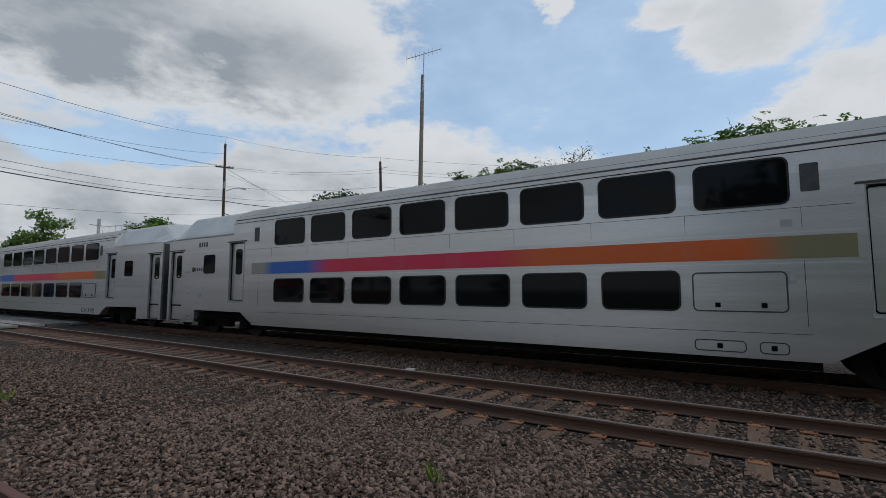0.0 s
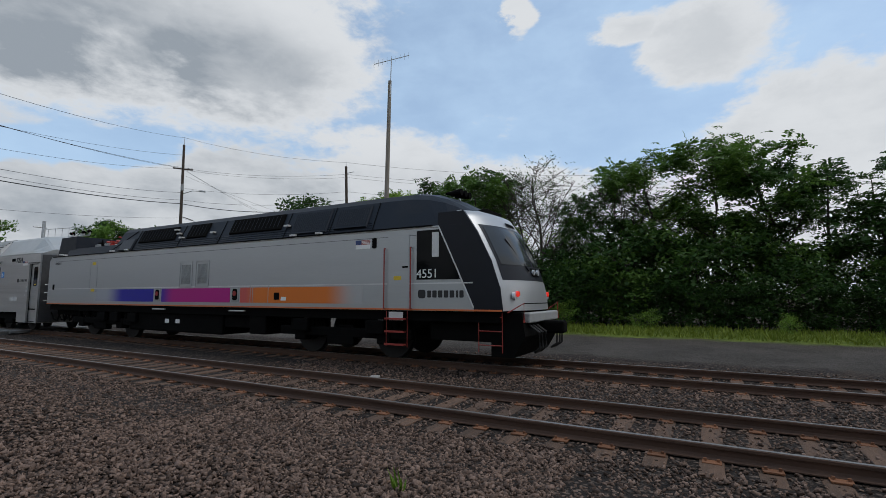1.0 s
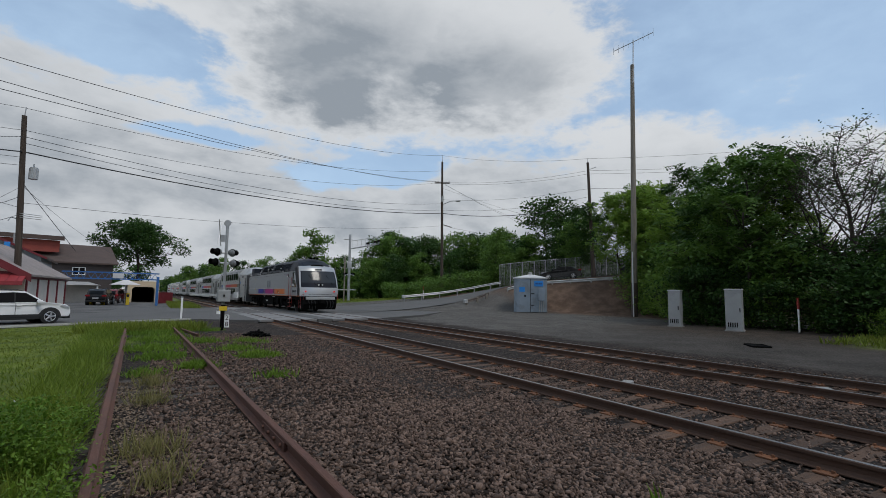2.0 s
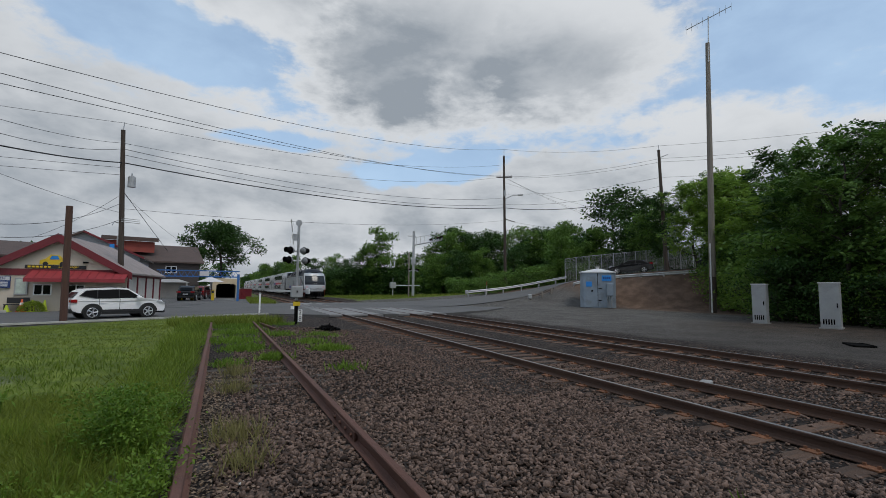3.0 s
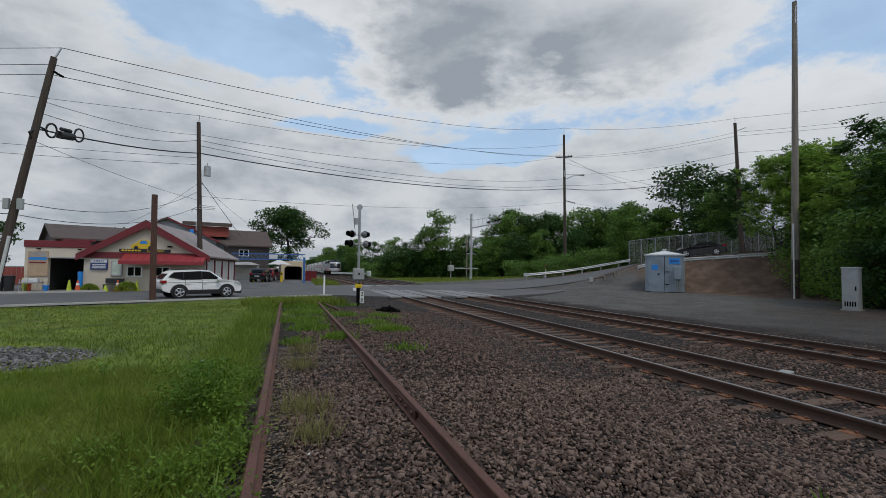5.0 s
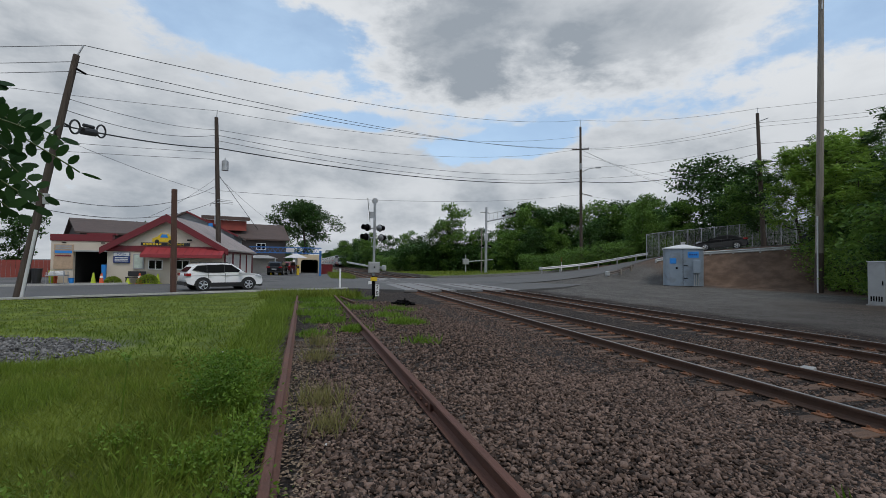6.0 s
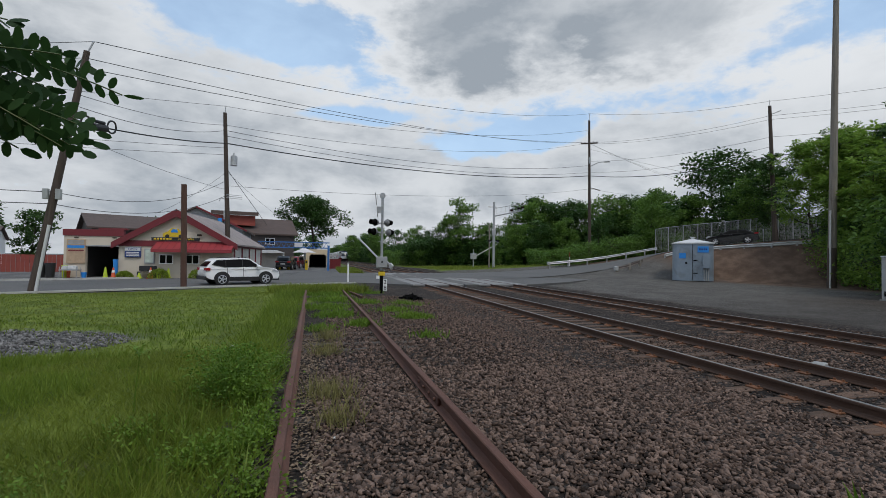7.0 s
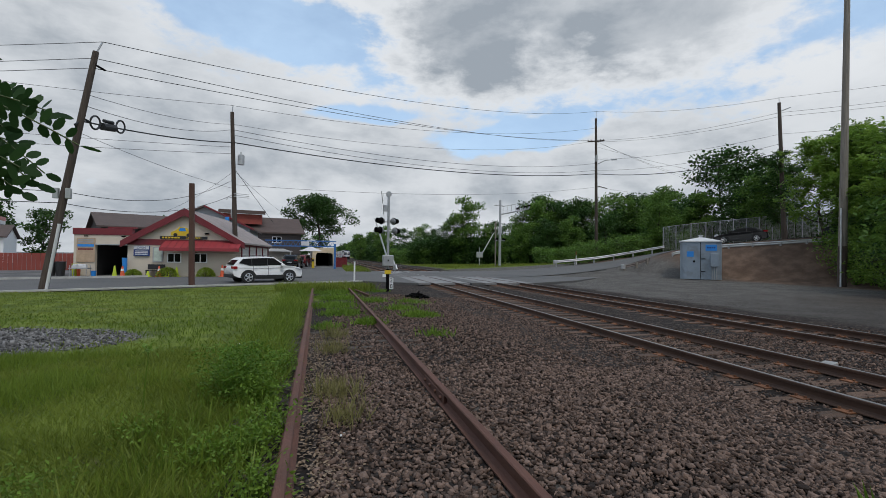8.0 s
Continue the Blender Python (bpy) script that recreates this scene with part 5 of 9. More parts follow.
def build_poles():
    p = wood_pole("L", (-11.75, 22.65), (-10.33, 23.33, 10.55), 0.17, 0.12, POLE_DARK, "leaning dark wooden utility pole at the lawn's edge")
    off = POLES["L"][0]
    part("conduit", T([Vector((-11.55, 22.5, 0.05)) - off, Vector((-11.22, 22.68, 2.9)) - off], 0.06, 8), ROOF_WHITE, p, "pale conduit strapped to the pole")
    part("top_pin", T([at_z("L", 10.4) - off, Vector((-10.12, 23.42, 11.05)) - off], 0.04, 6), GALV, p)
    part("bracket", T([at_z("L", 10.0) - off, Vector((-9.95, 23.3, 9.75)) - off], 0.05, 6), UNDER, p)
    bx = at_z("L", 4.2) - off
    for s in (-0.24, 0.22):
        part("terminal_box", B(bx.x + s - 0.10, bx.x + s + 0.10, bx.y - 0.22, bx.y - 0.05, bx.z - 0.22, bx.z + 0.22, 0.02), CAB_GREY, p)
    wood_pole("post", (-6.98, 25.9), (-7.06, 25.87, 5.28), 0.145, 0.13, mat("brown_post_wood", (0.085, 0.042, 0.030), 0.85, 0, 0.3, 3.0, 50.0, 0.4, stretch=(4, 4, 0.25)), "plain red-brown wooden post beside the road")
    p = wood_pole("A", (-7.05, 37.3), (-7.54, 37.24, 12.3), 0.19, 0.13, POLE_DARK, "dark utility pole with a grey transformer by the car wash")
    off = POLES["A"][0]
    c = Vector((-6.86, 37.3, 8.75)) - off
    tr = bmesh.new()
    disc(tr, c, "z", 0.24, 0.66, 16)
    disc(tr, c + Vector((0, 0, 0.36)), "z", 0.2, 0.08, 16)
    tube(tr, [c + Vector((0, -0.1, 0.4)), c + Vector((0, -0.1, 0.6))], 0.04, 6)
    part("transformer", tr, GALV, p, "grey drum transformer")
    part("top_pin", T([at_z("A", 12.2) - off, at_z("A", 12.3) - off + Vector((0.05, 0, 0.55))], 0.03, 6), GALV, p)
    rk = bmesh.new()
    a = at_z("A", 6.0) - off
    for k in range(3):
        tube(rk, [a + Vector((0, -0.15, 0.12 * k)), a + Vector((1.1, -0.35, 0.12 * k - 0.1))], 0.02, 5)
    tube(rk, [a + Vector((-0.1, 0, -0.1)), a + Vector((-0.35, -0.3, -0.05)), a + Vector((-0.45, -0.35, -0.3))], 0.03, 6)
    part("cable_bracket", rk, GALV, p)
    p = wood_pole("B", (36.45, 59.7), (36.33, 59.85, 21.9), 0.24, 0.15, POLE_DARK, "tall dark utility pole with cross-arm and street lamp")
    off = POLES["B"][0]
    a = at_z("B", 18.6) - off
    arm = box(bmesh.new(), -1.15, 1.15, -0.07, 0.07, -0.08, 0.08)
    for x in (-1.05, -0.6, 0.6, 1.05):
        disc(arm, (x, 0, 0.16), "z", 0.05, 0.16, 8)
    part("cross_arm", arm, POLE_DARK, p).matrix_basis = Matrix.Translation(a) @ pose(0, 0, 0, 0, 0, -32)
    part("top_pin", T([at_z("B", 21.8) - off, at_z("B", 21.9) - off + Vector((0.05, 0, 1.1))], 0.03, 6), GALV, p)
    lz = at_z("B", 15.2) - off
    part("lamp_arm", T([lz, lz + Vector((1.0, -0.7, 0.55)), lz + Vector((1.7, -1.15, 0.6))], 0.05, 6), GALV, p)
    lamp = box(bmesh.new(), -0.16, 0.16, -0.38, 0.38, -0.07, 0.09, 0.05)
    part("lamp_head", lamp, CAB_GREY, p, "grey street-lamp head").matrix_basis = Matrix.Translation(lz + Vector((2.0, -1.35, 0.58))) @ pose(0, 0, 0, 0, 0, 56)
    part("spare_arm", T([at_z("B", 12.2) - off, at_z("B", 12.2) - off + Vector((1.25, -0.8, -0.45))], 0.06, 6), POLE_DARK, p)
    part("pole_box", box(bmesh.new(), -0.34, -0.14, -0.4, -0.12, 15.6, 16.5), CAB_GREY, p).matrix_basis = pose(0, 0, -off.z)
    p = wood_pole("C", (44.0, 37.7), (43.75, 38.05, 17.8), 0.23, 0.15, POLE_DARK, "dark utility pole at the top of the ramp")
    off = POLES["C"][0]
    part("top_pin", T([at_z("C", 17.7) - off, at_z("C", 17.8) - off + Vector((0, 0, 0.6))], 0.03, 6), GALV, p)
    part("bracket", T([at_z("C", 16.9) - off, at_z("C", 16.9) - off + Vector((0.8, -0.5, 0.35))], 0.05, 6), GALV, p)
    # mast with a television aerial
    p = wood_pole("aerial", (32.49, 23.82), (32.68, 23.56, 20.9), 0.25, 0.15, POLE_GREY, "tall weathered grey wooden mast with a yagi aerial")
    off = POLES["aerial"][0]
    t = POLES["aerial"][1] - off
    part("base_coat", T([Vector((0, 0, 0)), (t * 0.13)], [0.262, 0.25], 12), POLE_DARK, p, "dark creosoted foot of the pole")
    part("conduit", T([(-0.28, -0.12, 0), (-0.22, -0.12, 5.2)], 0.05, 8), ROOF_WHITE, p, "pale conduit on the pole")
    part("mast_tube", T([t - Vector((0.1, 0.1, 1.6)), t + Vector((0.07, -0.1, 2.15))], 0.045, 6), GALV, p, "thin steel aerial tube")
    hub = Vector((32.74, 23.47, 22.85)) - off
    ends = Vector((31.82, 24.7, 22.35)) - off, Vector((33.64, 22.2, 23.4)) - off
    yg = tube(bmesh.new(), list(ends), 0.03, 6)
    d = (ends[1] - ends[0]).normalized()
    side = d.cross(Vector((0, 0, 1))).normalized()
    for i in range(9):
        c = ends[0].lerp(ends[1], i / 8)
        tube(yg, [c - Vector((0, 0, 0.28)) - side * 0.1, c + Vector((0, 0, 0.28)) + side * 0.1], 0.012, 5)
    part("yagi_aerial", yg, GALV, p, "yagi television aerial")


def build_wires():
    L, A, Bp, C = (lambda z: at_z("L", z)), (lambda z: at_z("A", z)), (lambda z: at_z("B", z)), (lambda z: at_z("C", z))
    armL, armR = Bp(18.75) + Vector((-0.9, 0.55, 0)), Bp(18.75) + Vector((0.9, -0.55, 0))
    far = Vector((-52, 35, 0))
    w = wire
    for z, zb, end in ((11.05, 22.9, None), (10.25, 18.7, armL), (9.8, 18.7, armR)):
        q = end if end else Bp(21.9) + Vector((0, 0, 1.0))
        w(L(z) if z < 11 else (-10.12, 23.42, 11.05), q, 1.4 if z > 11 else 1.05, 0.016)
        w((far.x, far.y, z + 0.3), L(z) if z < 11 else (-10.12, 23.42, 11.05), 0.4, 0.013)
    w(L(8.6), A(11.4), 0.3, 0.012)
    w(A(11.4), armL + Vector((0, 0, -0.2)), 1.5, 0.014)
    w((-55, 22, 12.6), A(12.8), 1.0, 0.013)
    w(A(12.8), Bp(20.5), 1.4, 0.014)
    w((-55, 24, 9.8), A(9.7), 0.9, 0.013)
    w((-55, 24, 8.9), A(9.2), 0.9, 0.013)
    w(L(8.1), A(11.0), 0.5, 0.014)
    w(A(11.0), Bp(15.4), 1.4, 0.018)
    w(L(6.9), A(6.6), 0.2, 0.010)
    # the thick telephone cable
    tele = "thick black telephone cable strung between the poles"
    w(L(7.4), A(10.05), 0.2, 0.034, WIRE, "telephone_cable", tele)
    w(A(10.05), Bp(13.9), 1.1, 0.040, WIRE, "telephone_cable", tele)
    w(Bp(13.9), C(12.7), 0.9, 0.040, WIRE, "telephone_cable", tele)
    w(C(12.7), (72, 8, 14), 1.0, 0.040, WIRE, "telephone_cable", tele)
    w(A(10.6), Bp(14.4), 1.3, 0.018)
    w(Bp(14.4), C(13.6), 0.7, 0.016)
    w(A(6.9), Bp(12.0), 0.9, 0.012)
    w((-52, 12, 5.2), L(4.3), 0.5, 0.016)
    w(L(4.3), A(7.3), 0.9, 0.014)
    w((-52, 10, 4.6), L(3.8), 0.5, 0.016)
    w(L(3.8), A(6.2), 0.8, 0.014)
    for za, zc in ((22.9, 18.4), (18.7, 16.8), (18.5, 16.4), (16.0, 14.6)):
        q = Bp(21.9) + Vector((0, 0, 1.0)) if za > 22 else Bp(za)
        w(q, C(17.8) + Vector((0, 0, 0.5)) if zc > 18 else C(zc), 0.6, 0.014)
        w(C(17.8) + Vector((0, 0, 0.5)) if zc > 18 else C(zc), (74, 6, zc + 1.5), 0.9, 0.014)
    for zb, q in ((18.6, (66, 62, 12)), (18.6, (70, 70, 15)), (12.0, (70, 66, 13)), (17.8, (60, 40, 9))):
        w(Bp(zb), q, 0.8, 0.013)
    w(A(8.2), (-5.4, 45, 4.6), 0.02, 0.018, WIRE, "guy_wire", "taut guy wire of the utility pole")
    w(A(7.9), (-12.0, 37.4, 4.7), 0.25, 0.010)
    w(A(8.0), (-3.0, 62, 5.0), 0.5, 0.010)
    # splice case with its two slack loops
    mid = L(7.4).lerp(A(10.05), 0.115) + Vector((0, 0, -0.12))
    d = (A(9.75) - L(7.4)).normalized()
    root = thing("cable_splice_case", Matrix.Translation(mid), "black cable splice case with two slack loops on the line", "splice case")
    part("case", tube(bmesh.new(), [-d * 0.42, d * 0.42], 0.17, 12), TRIM, root)
    part("slim_case", tube(bmesh.new(), [-d * 0.3 + Vector((0, 0, 0.27)), d * 0.3 + Vector((0, 0, 0.24))], 0.08, 10), TRIM, root)
    for s in (-1, 1):
        c = d * (0.83 * s)
        ring = [c + d * (0.30 * math.cos(a)) + Vector((0, 0, 0.30 * math.sin(a) + 0.12)) for a in np.linspace(0, 2 * math.pi, 25)]
        part("cable_loop", tube(bmesh.new(), ring, 0.042, 6), TRIM, root, "slack cable loop")
    part("drip_loop", tube(bmesh.new(), [-d * 1.1 + Vector((0, 0, 0.1)), -d * 1.5 + Vector((0, 0, 0.2)), -d * 2.0 + Vector((0, 0, -0.1)), L(7.4) - mid + Vector((0, 0, -0.75))], 0.045, 6), TRIM, root)


GATES = {}


def flasher(kit, root, x, z, y=0.0):
    """A round crossing lamp with its black target and hood."""
    h = kit.put("flasher", "flasher", lambda: tube(disc(bmesh.new(), (0, 0, 0), "y", 0.165, 0.03, 20), [(0, -0.02, 0), (0, 0.12, 0)], [0.13, 0.09], 14), UNDER, pose(x, y, z), root, "black flasher target")
    kit.put("hood", "hood", lambda: tube(bmesh.new(), [(0, -0.25, 0.02), (0, -0.02, 0)], 0.115, 14, False), UNDER, Matrix(), h)
    kit.put("back", "lamp_back", lambda: tube(bmesh.new(), [(0, 0.03, 0), (0, 0.13, 0), (0, 0.17, 0)], [0.145, 0.12, 0.05], 14), SIGNAL_GREY, Matrix(), h, "grey lamp back")
    kit.put("lens", "lens", lambda: disc(bmesh.new(), (0, -0.03, 0), "y", 0.11, 0.02, 14), RED_DIM, Matrix(), h)


def build_signals():
    base = Vector((2.40, 21.2, gz(2.4, 21.2) - 0.03))
    s = thing("crossing_signal", Matrix.Translation(base), "silver crossing signal mast with black flashers and a gate box", "crossing signal", "crossing signals")
    kit = Kit(s)
    H = 4.45
    part("mast", T([(0, 0, 0), (0, 0, H - 0.1)], 0.058, 12), GALV, s)
    part("lower_mast", T([(0, 0, 0), (0, 0, 1.05)], 0.075, 12), UNDER, s)
    part("bell", tube(bmesh.new(), [(0, -0.05, H), (0, 0.06, H)], [0.13, 0.13], 18), GALV, s, "round grey bell")
    part("bell_post", T([(0, 0, H - 0.5), (0, 0, H)], 0.035, 8), GALV, s)
    x = bmesh.new()
    for k in (-1, 1):
        box(x, -0.012, 0.012, -0.05, 0.05, -0.50, 0.50)
        x.verts.ensure_lookup_table()
        for v in x.verts[-8:]:
            v.co = Vector((-0.27 + 0.2 * k * v.co.z + v.co.x, v.co.y + 0.8 * k * v.co.z, v.co.z))
    part("crossbuck", x, ROOF_WHITE, s, "crossbuck seen edge-on").matrix_basis = pose(0, 0, 4.02)
    part("crossbuck_bracket", box(bmesh.new(), -0.24, 0.02, -0.03, 0.03, 3.66, 3.95), GALV, s)
    part("crossarm", T([(-0.27, 0, 3.20), (0.20, 0, 3.20)], 0.03, 8), GALV, s)
    part("lower_arm", T([(-0.30, 0, 2.78), (0.28, 0, 2.78)], 0.03, 8), GALV, s)
    for xx, zz, yaw in ((-0.24, 3.22, -58), (0.16, 3.22, 135), (-0.28, 2.80, -60), (0.24, 2.78, 140)):
        holder = kit.put("joint", "lamp_joint", lambda: disc(bmesh.new(), (0, 0, 0), "z", 0.05, 0.1, 8), GALV, pose(xx, -0.08, zz, 0, 0, yaw))
        flasher(kit, holder, 0, 0, -0.12)
    part("gate_box", B(-0.24, 0.24, -0.20, 0.22, 1.18, 1.68, 0.03), CAB_GREY, s, "grey gate machine box")
    part("box_latch", B(-0.03, 0.03, -0.22, -0.19, 1.40, 1.48), UNDER, s)
    part("yellow_plate", B(-0.15, 0.15, -0.10, -0.08, 0.82, 1.0, 0.01), YELLOW, s, "yellow plate")
    part("sign_28", B(0.07, 0.25, -0.10, -0.085, 0.14, 0.66, 0.01), WHITE, s, "narrow white number plate")
    for ch, z in (("2", 0.53), ("8", 0.27)):
        lettering("digit", ch, 0.26, pose(0.16, -0.106, z, 90, 0, 0), INK, s)
    part("white_tag", B(-0.24, -0.10, -0.1, -0.09, 0.68, 0.82), WHITE, s)
    # gate arm, seen nearly end-on: its pivot turns about the arm's own x axis
    turn = math.degrees(math.atan2(0.486, 0.874))
    g = bmesh.new()
    box(g, -0.02, 0.02, 0.15, 2.25, -0.04, 0.04, 0.01)
    arm = part("gate_arm", g, ROOF_WHITE, s, "white crossing gate arm")
    part("counterweight", box(box(bmesh.new(), 0.26, 0.30, -0.42, 0.15, -0.05, 0.05), 0.24, 0.32, -0.52, -0.28, -0.12, 0.12, 0.02), ROOF_WHITE, arm, "pale counterweight")
    GATES["near"] = (arm, lambda ang: pose(0, 0, 1.45, ang, 0, turn))
    arm.matrix_basis = GATES["near"][1](0)
    # gate machine across the tracks
    b2 = Vector((22.5, 70.6, gz(22.5, 70.6)))
    m = thing("gate_machine", Matrix.Translation(b2), "grey crossing gate machine on a short post", "crossing gate", "crossing signals")
    part("post", T([(0, 0, 0), (0, 0, 1.5)], 0.09, 10), GALV, m)
    part("machine_box", B(-0.45, 0.45, -0.3, 0.3, 1.3, 2.2, 0.05), CAB_GREY, m)
    part("lamp", T([(0, 0, 2.2), (0, 0, 2.9)], 0.05, 8), GALV, m)
    g = box(bmesh.new(), 0.2, 4.0, -0.04, 0.04, -0.06, 0.06, 0.01)
    arm = part("gate_arm", g, ROOF_WHITE, m, "pale crossing gate arm")
    GATES["far"] = (arm, lambda ang: pose(0.3, 0, 1.75, 0, -ang, -20))
    arm.matrix_basis = GATES["far"][1](0)
    # cantilever mast
    b3 = Vector((22.7, 61.9, gz(22.7, 61.9)))
    c = thing("cantilever_signal", Matrix.Translation(b3), "steel cantilever mast with crossing flashers over the road", "crossing signal", "crossing signals")
    kit = Kit(c)
    part("mast", T([(0, 0, 0), (0, 0, 9.3)], [0.2, 0.16], 12), GALV, c)
    part("side_mast", T([(-0.65, 0, 0), (-0.65, 0, 6.2)], 0.1, 8), POLE_GREY, c)
    part("top_bar", T([(-0.9, 0, 8.6), (0.3, 0, 8.6)], 0.07, 8), GALV, c)
    d = Vector((0.93, -0.37, 0))
    boom = bmesh.new()
    tube(boom, [(0, 0, 7.3), tuple(d * 4.0 + Vector((0, 0, 8.1)))], 0.09, 8)
    for off in (0.35,):
        tube(boom, [tuple(d * 0.2 + Vector((0, 0, 8.4))), tuple(d * 3.9 + Vector((0, 0, 9.1)))], 0.035, 6)
    for i in range(7):
        k = 0.4 + 0.58 * i
        tube(boom, [tuple(d * k + Vector((0, 0, 7.3 + 0.2 * k))), tuple(d * k + Vector((0, 0, 8.42 + 0.18 * k)))], 0.025, 5)
    part("boom", boom, GALV, c, "railed steel boom")
    for k, z in ((2.4, 7.9), (3.4, 8.15), (3.9, 8.3)):
        h = kit.put("hold", "lamp_holder", lambda: disc(bmesh.new(), (0, 0, 0), "z", 0.09, 0.3, 8), GALV, pose(d.x * k, d.y * k - 0.2, z, 0, 0, 15))
        flasher(kit, h, -0.15, 0.2)
        flasher(kit, h, 0.25, 0.2, 0.35)
    for xx in (-0.6, 0.55):
        h = kit.put("hold", "lamp_holder", lambda: None, GALV, pose(xx, -0.2, 3.7, 0, 0, 20))
        flasher(kit, h, 0, 0.1)
        flasher(kit, h, 0.1, 0.15, 0.4)
    part("lower_arm", T([(-0.7, 0, 3.7), (0.7, 0, 3.7)], 0.05, 8), GALV, c)
    part("case", B(-0.25, 0.25, -0.25, 0.2, 4.6, 5.4, 0.03), GALV, c)


def build_cabinets():
    # round-cornered signal hut
    cx, cy = 30.25, 33.45
    h = thing("signal_hut", pose(cx, cy, gz(cx, cy) - 0.04, 0, 0, -42), "blue-grey metal signal hut with low conical roof", "hut")
    poly = rrect(3.05, 2.6, 0.55, 4)
    part("wall", prism(bmesh.new(), poly, "z", 0, 3.08), GREY_BOX, h)
    rf = bmesh.new()
    ring = [rf.verts.new((x * 1.05, y * 1.05, 3.08)) for x, y in poly]
    lip = [rf.verts.new((x * 1.05, y * 1.05, 3.17)) for x, y in poly]
    apex = [rf.verts.new((x * 0.12, y * 0.12, 3.50)) for x, y in poly]
    n = len(poly)
    for a, b in ((ring, lip), (lip, apex)):
        for i in range(n):
            rf.faces.new((a[i], a[(i + 1) % n], b[(i + 1) % n], b[i]))
    rf.faces.new(apex), rf.faces.new(ring[::-1])
    part("roof", rf, ROOF_WHITE, h, "pale conical roof")
    part("roof_vent", disc(disc(bmesh.new(), (0, 0, 3.56), "z", 0.14, 0.14, 14), (0, 0, 3.66), "z", 0.2, 0.06, 14), ROOF_WHITE, h)
    part("seam", B(-0.02, 0.02, -1.315, -1.29, 0.05, 3.05), UNDER, h)
    part("handle", B(-0.55, -0.4, -1.34, -1.30, 1.4, 1.55), UNDER, h)
    for z in (1.65, 0.6):
        part("hinge", B(0.05, 0.35, -1.33, -1.295, z, z + 0.07), UNDER, h)
    part("blue_sign", B(-1.0, -0.5, -1.325, -1.30, 1.85, 2.3, 0.01), BLUE_SIGN, h, "small blue sign")
    sg = part("blue_sign", B(0.35, 1.15, -1.335, -1.30, 2.35, 2.85, 0.01), BLUE_SIGN, h, "small blue sign")
    for x in (0.52, 0.68, 0.84, 0.98):
        part("lettering_bar", B(x - 0.05, x + 0.05, -1.345, -1.335, 2.55, 2.68), NAVY_SIGN, sg)
    part("meter_box", B(0.72, 1.28, -1.62, -1.30, 1.05, 2.15, 0.03), GREY_BOX, h, "electric meter box")
    for x in (0.82, 0.98, 1.14):
        part("conduit", T([(x, -1.48, 0.0), (x, -1.48, 1.06)], 0.035, 8), CAB_GREY, h)
    for name, x, y, w, d, hh, yaw, mt in (("relay_cabinet", 24.4, 15.3, 0.62, 0.5, 1.98, 58, CAB_GREY), ("relay_cabinet", 24.25, 12.15, 0.72, 0.75, 2.02, 62, CAB_GREY)):
        c = thing(name, pose(x, y, gz(x, y) - 0.03, 0, 0, yaw - 90 - 40), "tall grey metal relay cabinet on the dirt lot", "cabinet", "relay cabinets")
        part("body", B(-w / 2, w / 2, -d / 2, d / 2, 0.06, hh, 0.02), mt, c)
        part("plinth", B(-w / 2 - 0.05, w / 2 + 0.05, -d / 2 - 0.05, d / 2 + 0.05, 0, 0.08), CONCRETE, c)
        dr = part("door", B(-w / 2 + 0.03, w / 2 - 0.03, -d / 2 - 0.02, -d / 2 + 0.01, 0.15, hh - 0.06, 0.008), mt, c)
        part("handle", B(w / 2 - 0.12, w / 2 - 0.08, -d / 2 - 0.05, -d / 2 - 0.02, 0.95, 1.15), UNDER, dr)
        part("lid", B(-w / 2 - 0.03, w / 2 + 0.03, -d / 2 - 0.03, d / 2 + 0.03, hh, hh + 0.05, 0.01), ROOF_WHITE, c)
        for k in range(5):
            part("louvre", B(-w / 2 + 0.1 + 0.09 * k, -w / 2 + 0.15 + 0.09 * k, -d / 2 - 0.03, -d / 2 - 0.018, 0.22, 0.45), UNDER, dr)
    for x, y, top, lab in ((1.31, 30.3, 1.32, "white plastic marker post at the roadside"), (26.4, 10.3, 1.7, "white marker post with a red top by the trees"), (29.0, 52.0, 1.75, "white marker post with a red top by the guard rail")):
        mk = thing("marker_post", pose(x, y, gz(x, y) - 0.05), lab, "post")
        part("post", B(-0.05, 0.05, -0.03, 0.03, 0, top, 0.01), WHITE, mk)
        if x > 5:
            part("red_top", B(-0.055, 0.055, -0.035, 0.035, top - 0.55, top + 0.004), RED_PAINT, mk)
        else:
            part("cap", B(-0.055, 0.055, -0.035, 0.035, top - 0.06, top + 0.01), GALV, mk)


def along(side_sign, off, x0, x1):
    """Points beside the road, off metres out from its edge."""
    out = []
    for (x, y, z, h), (dx, dy) in zip(ROAD_LINE, ROAD_DIR):
        if x0 <= x <= x1:
            k = side_sign * (h + off)
            out.append(Vector((x - dy * k, y + dx * k, z)))
    return out


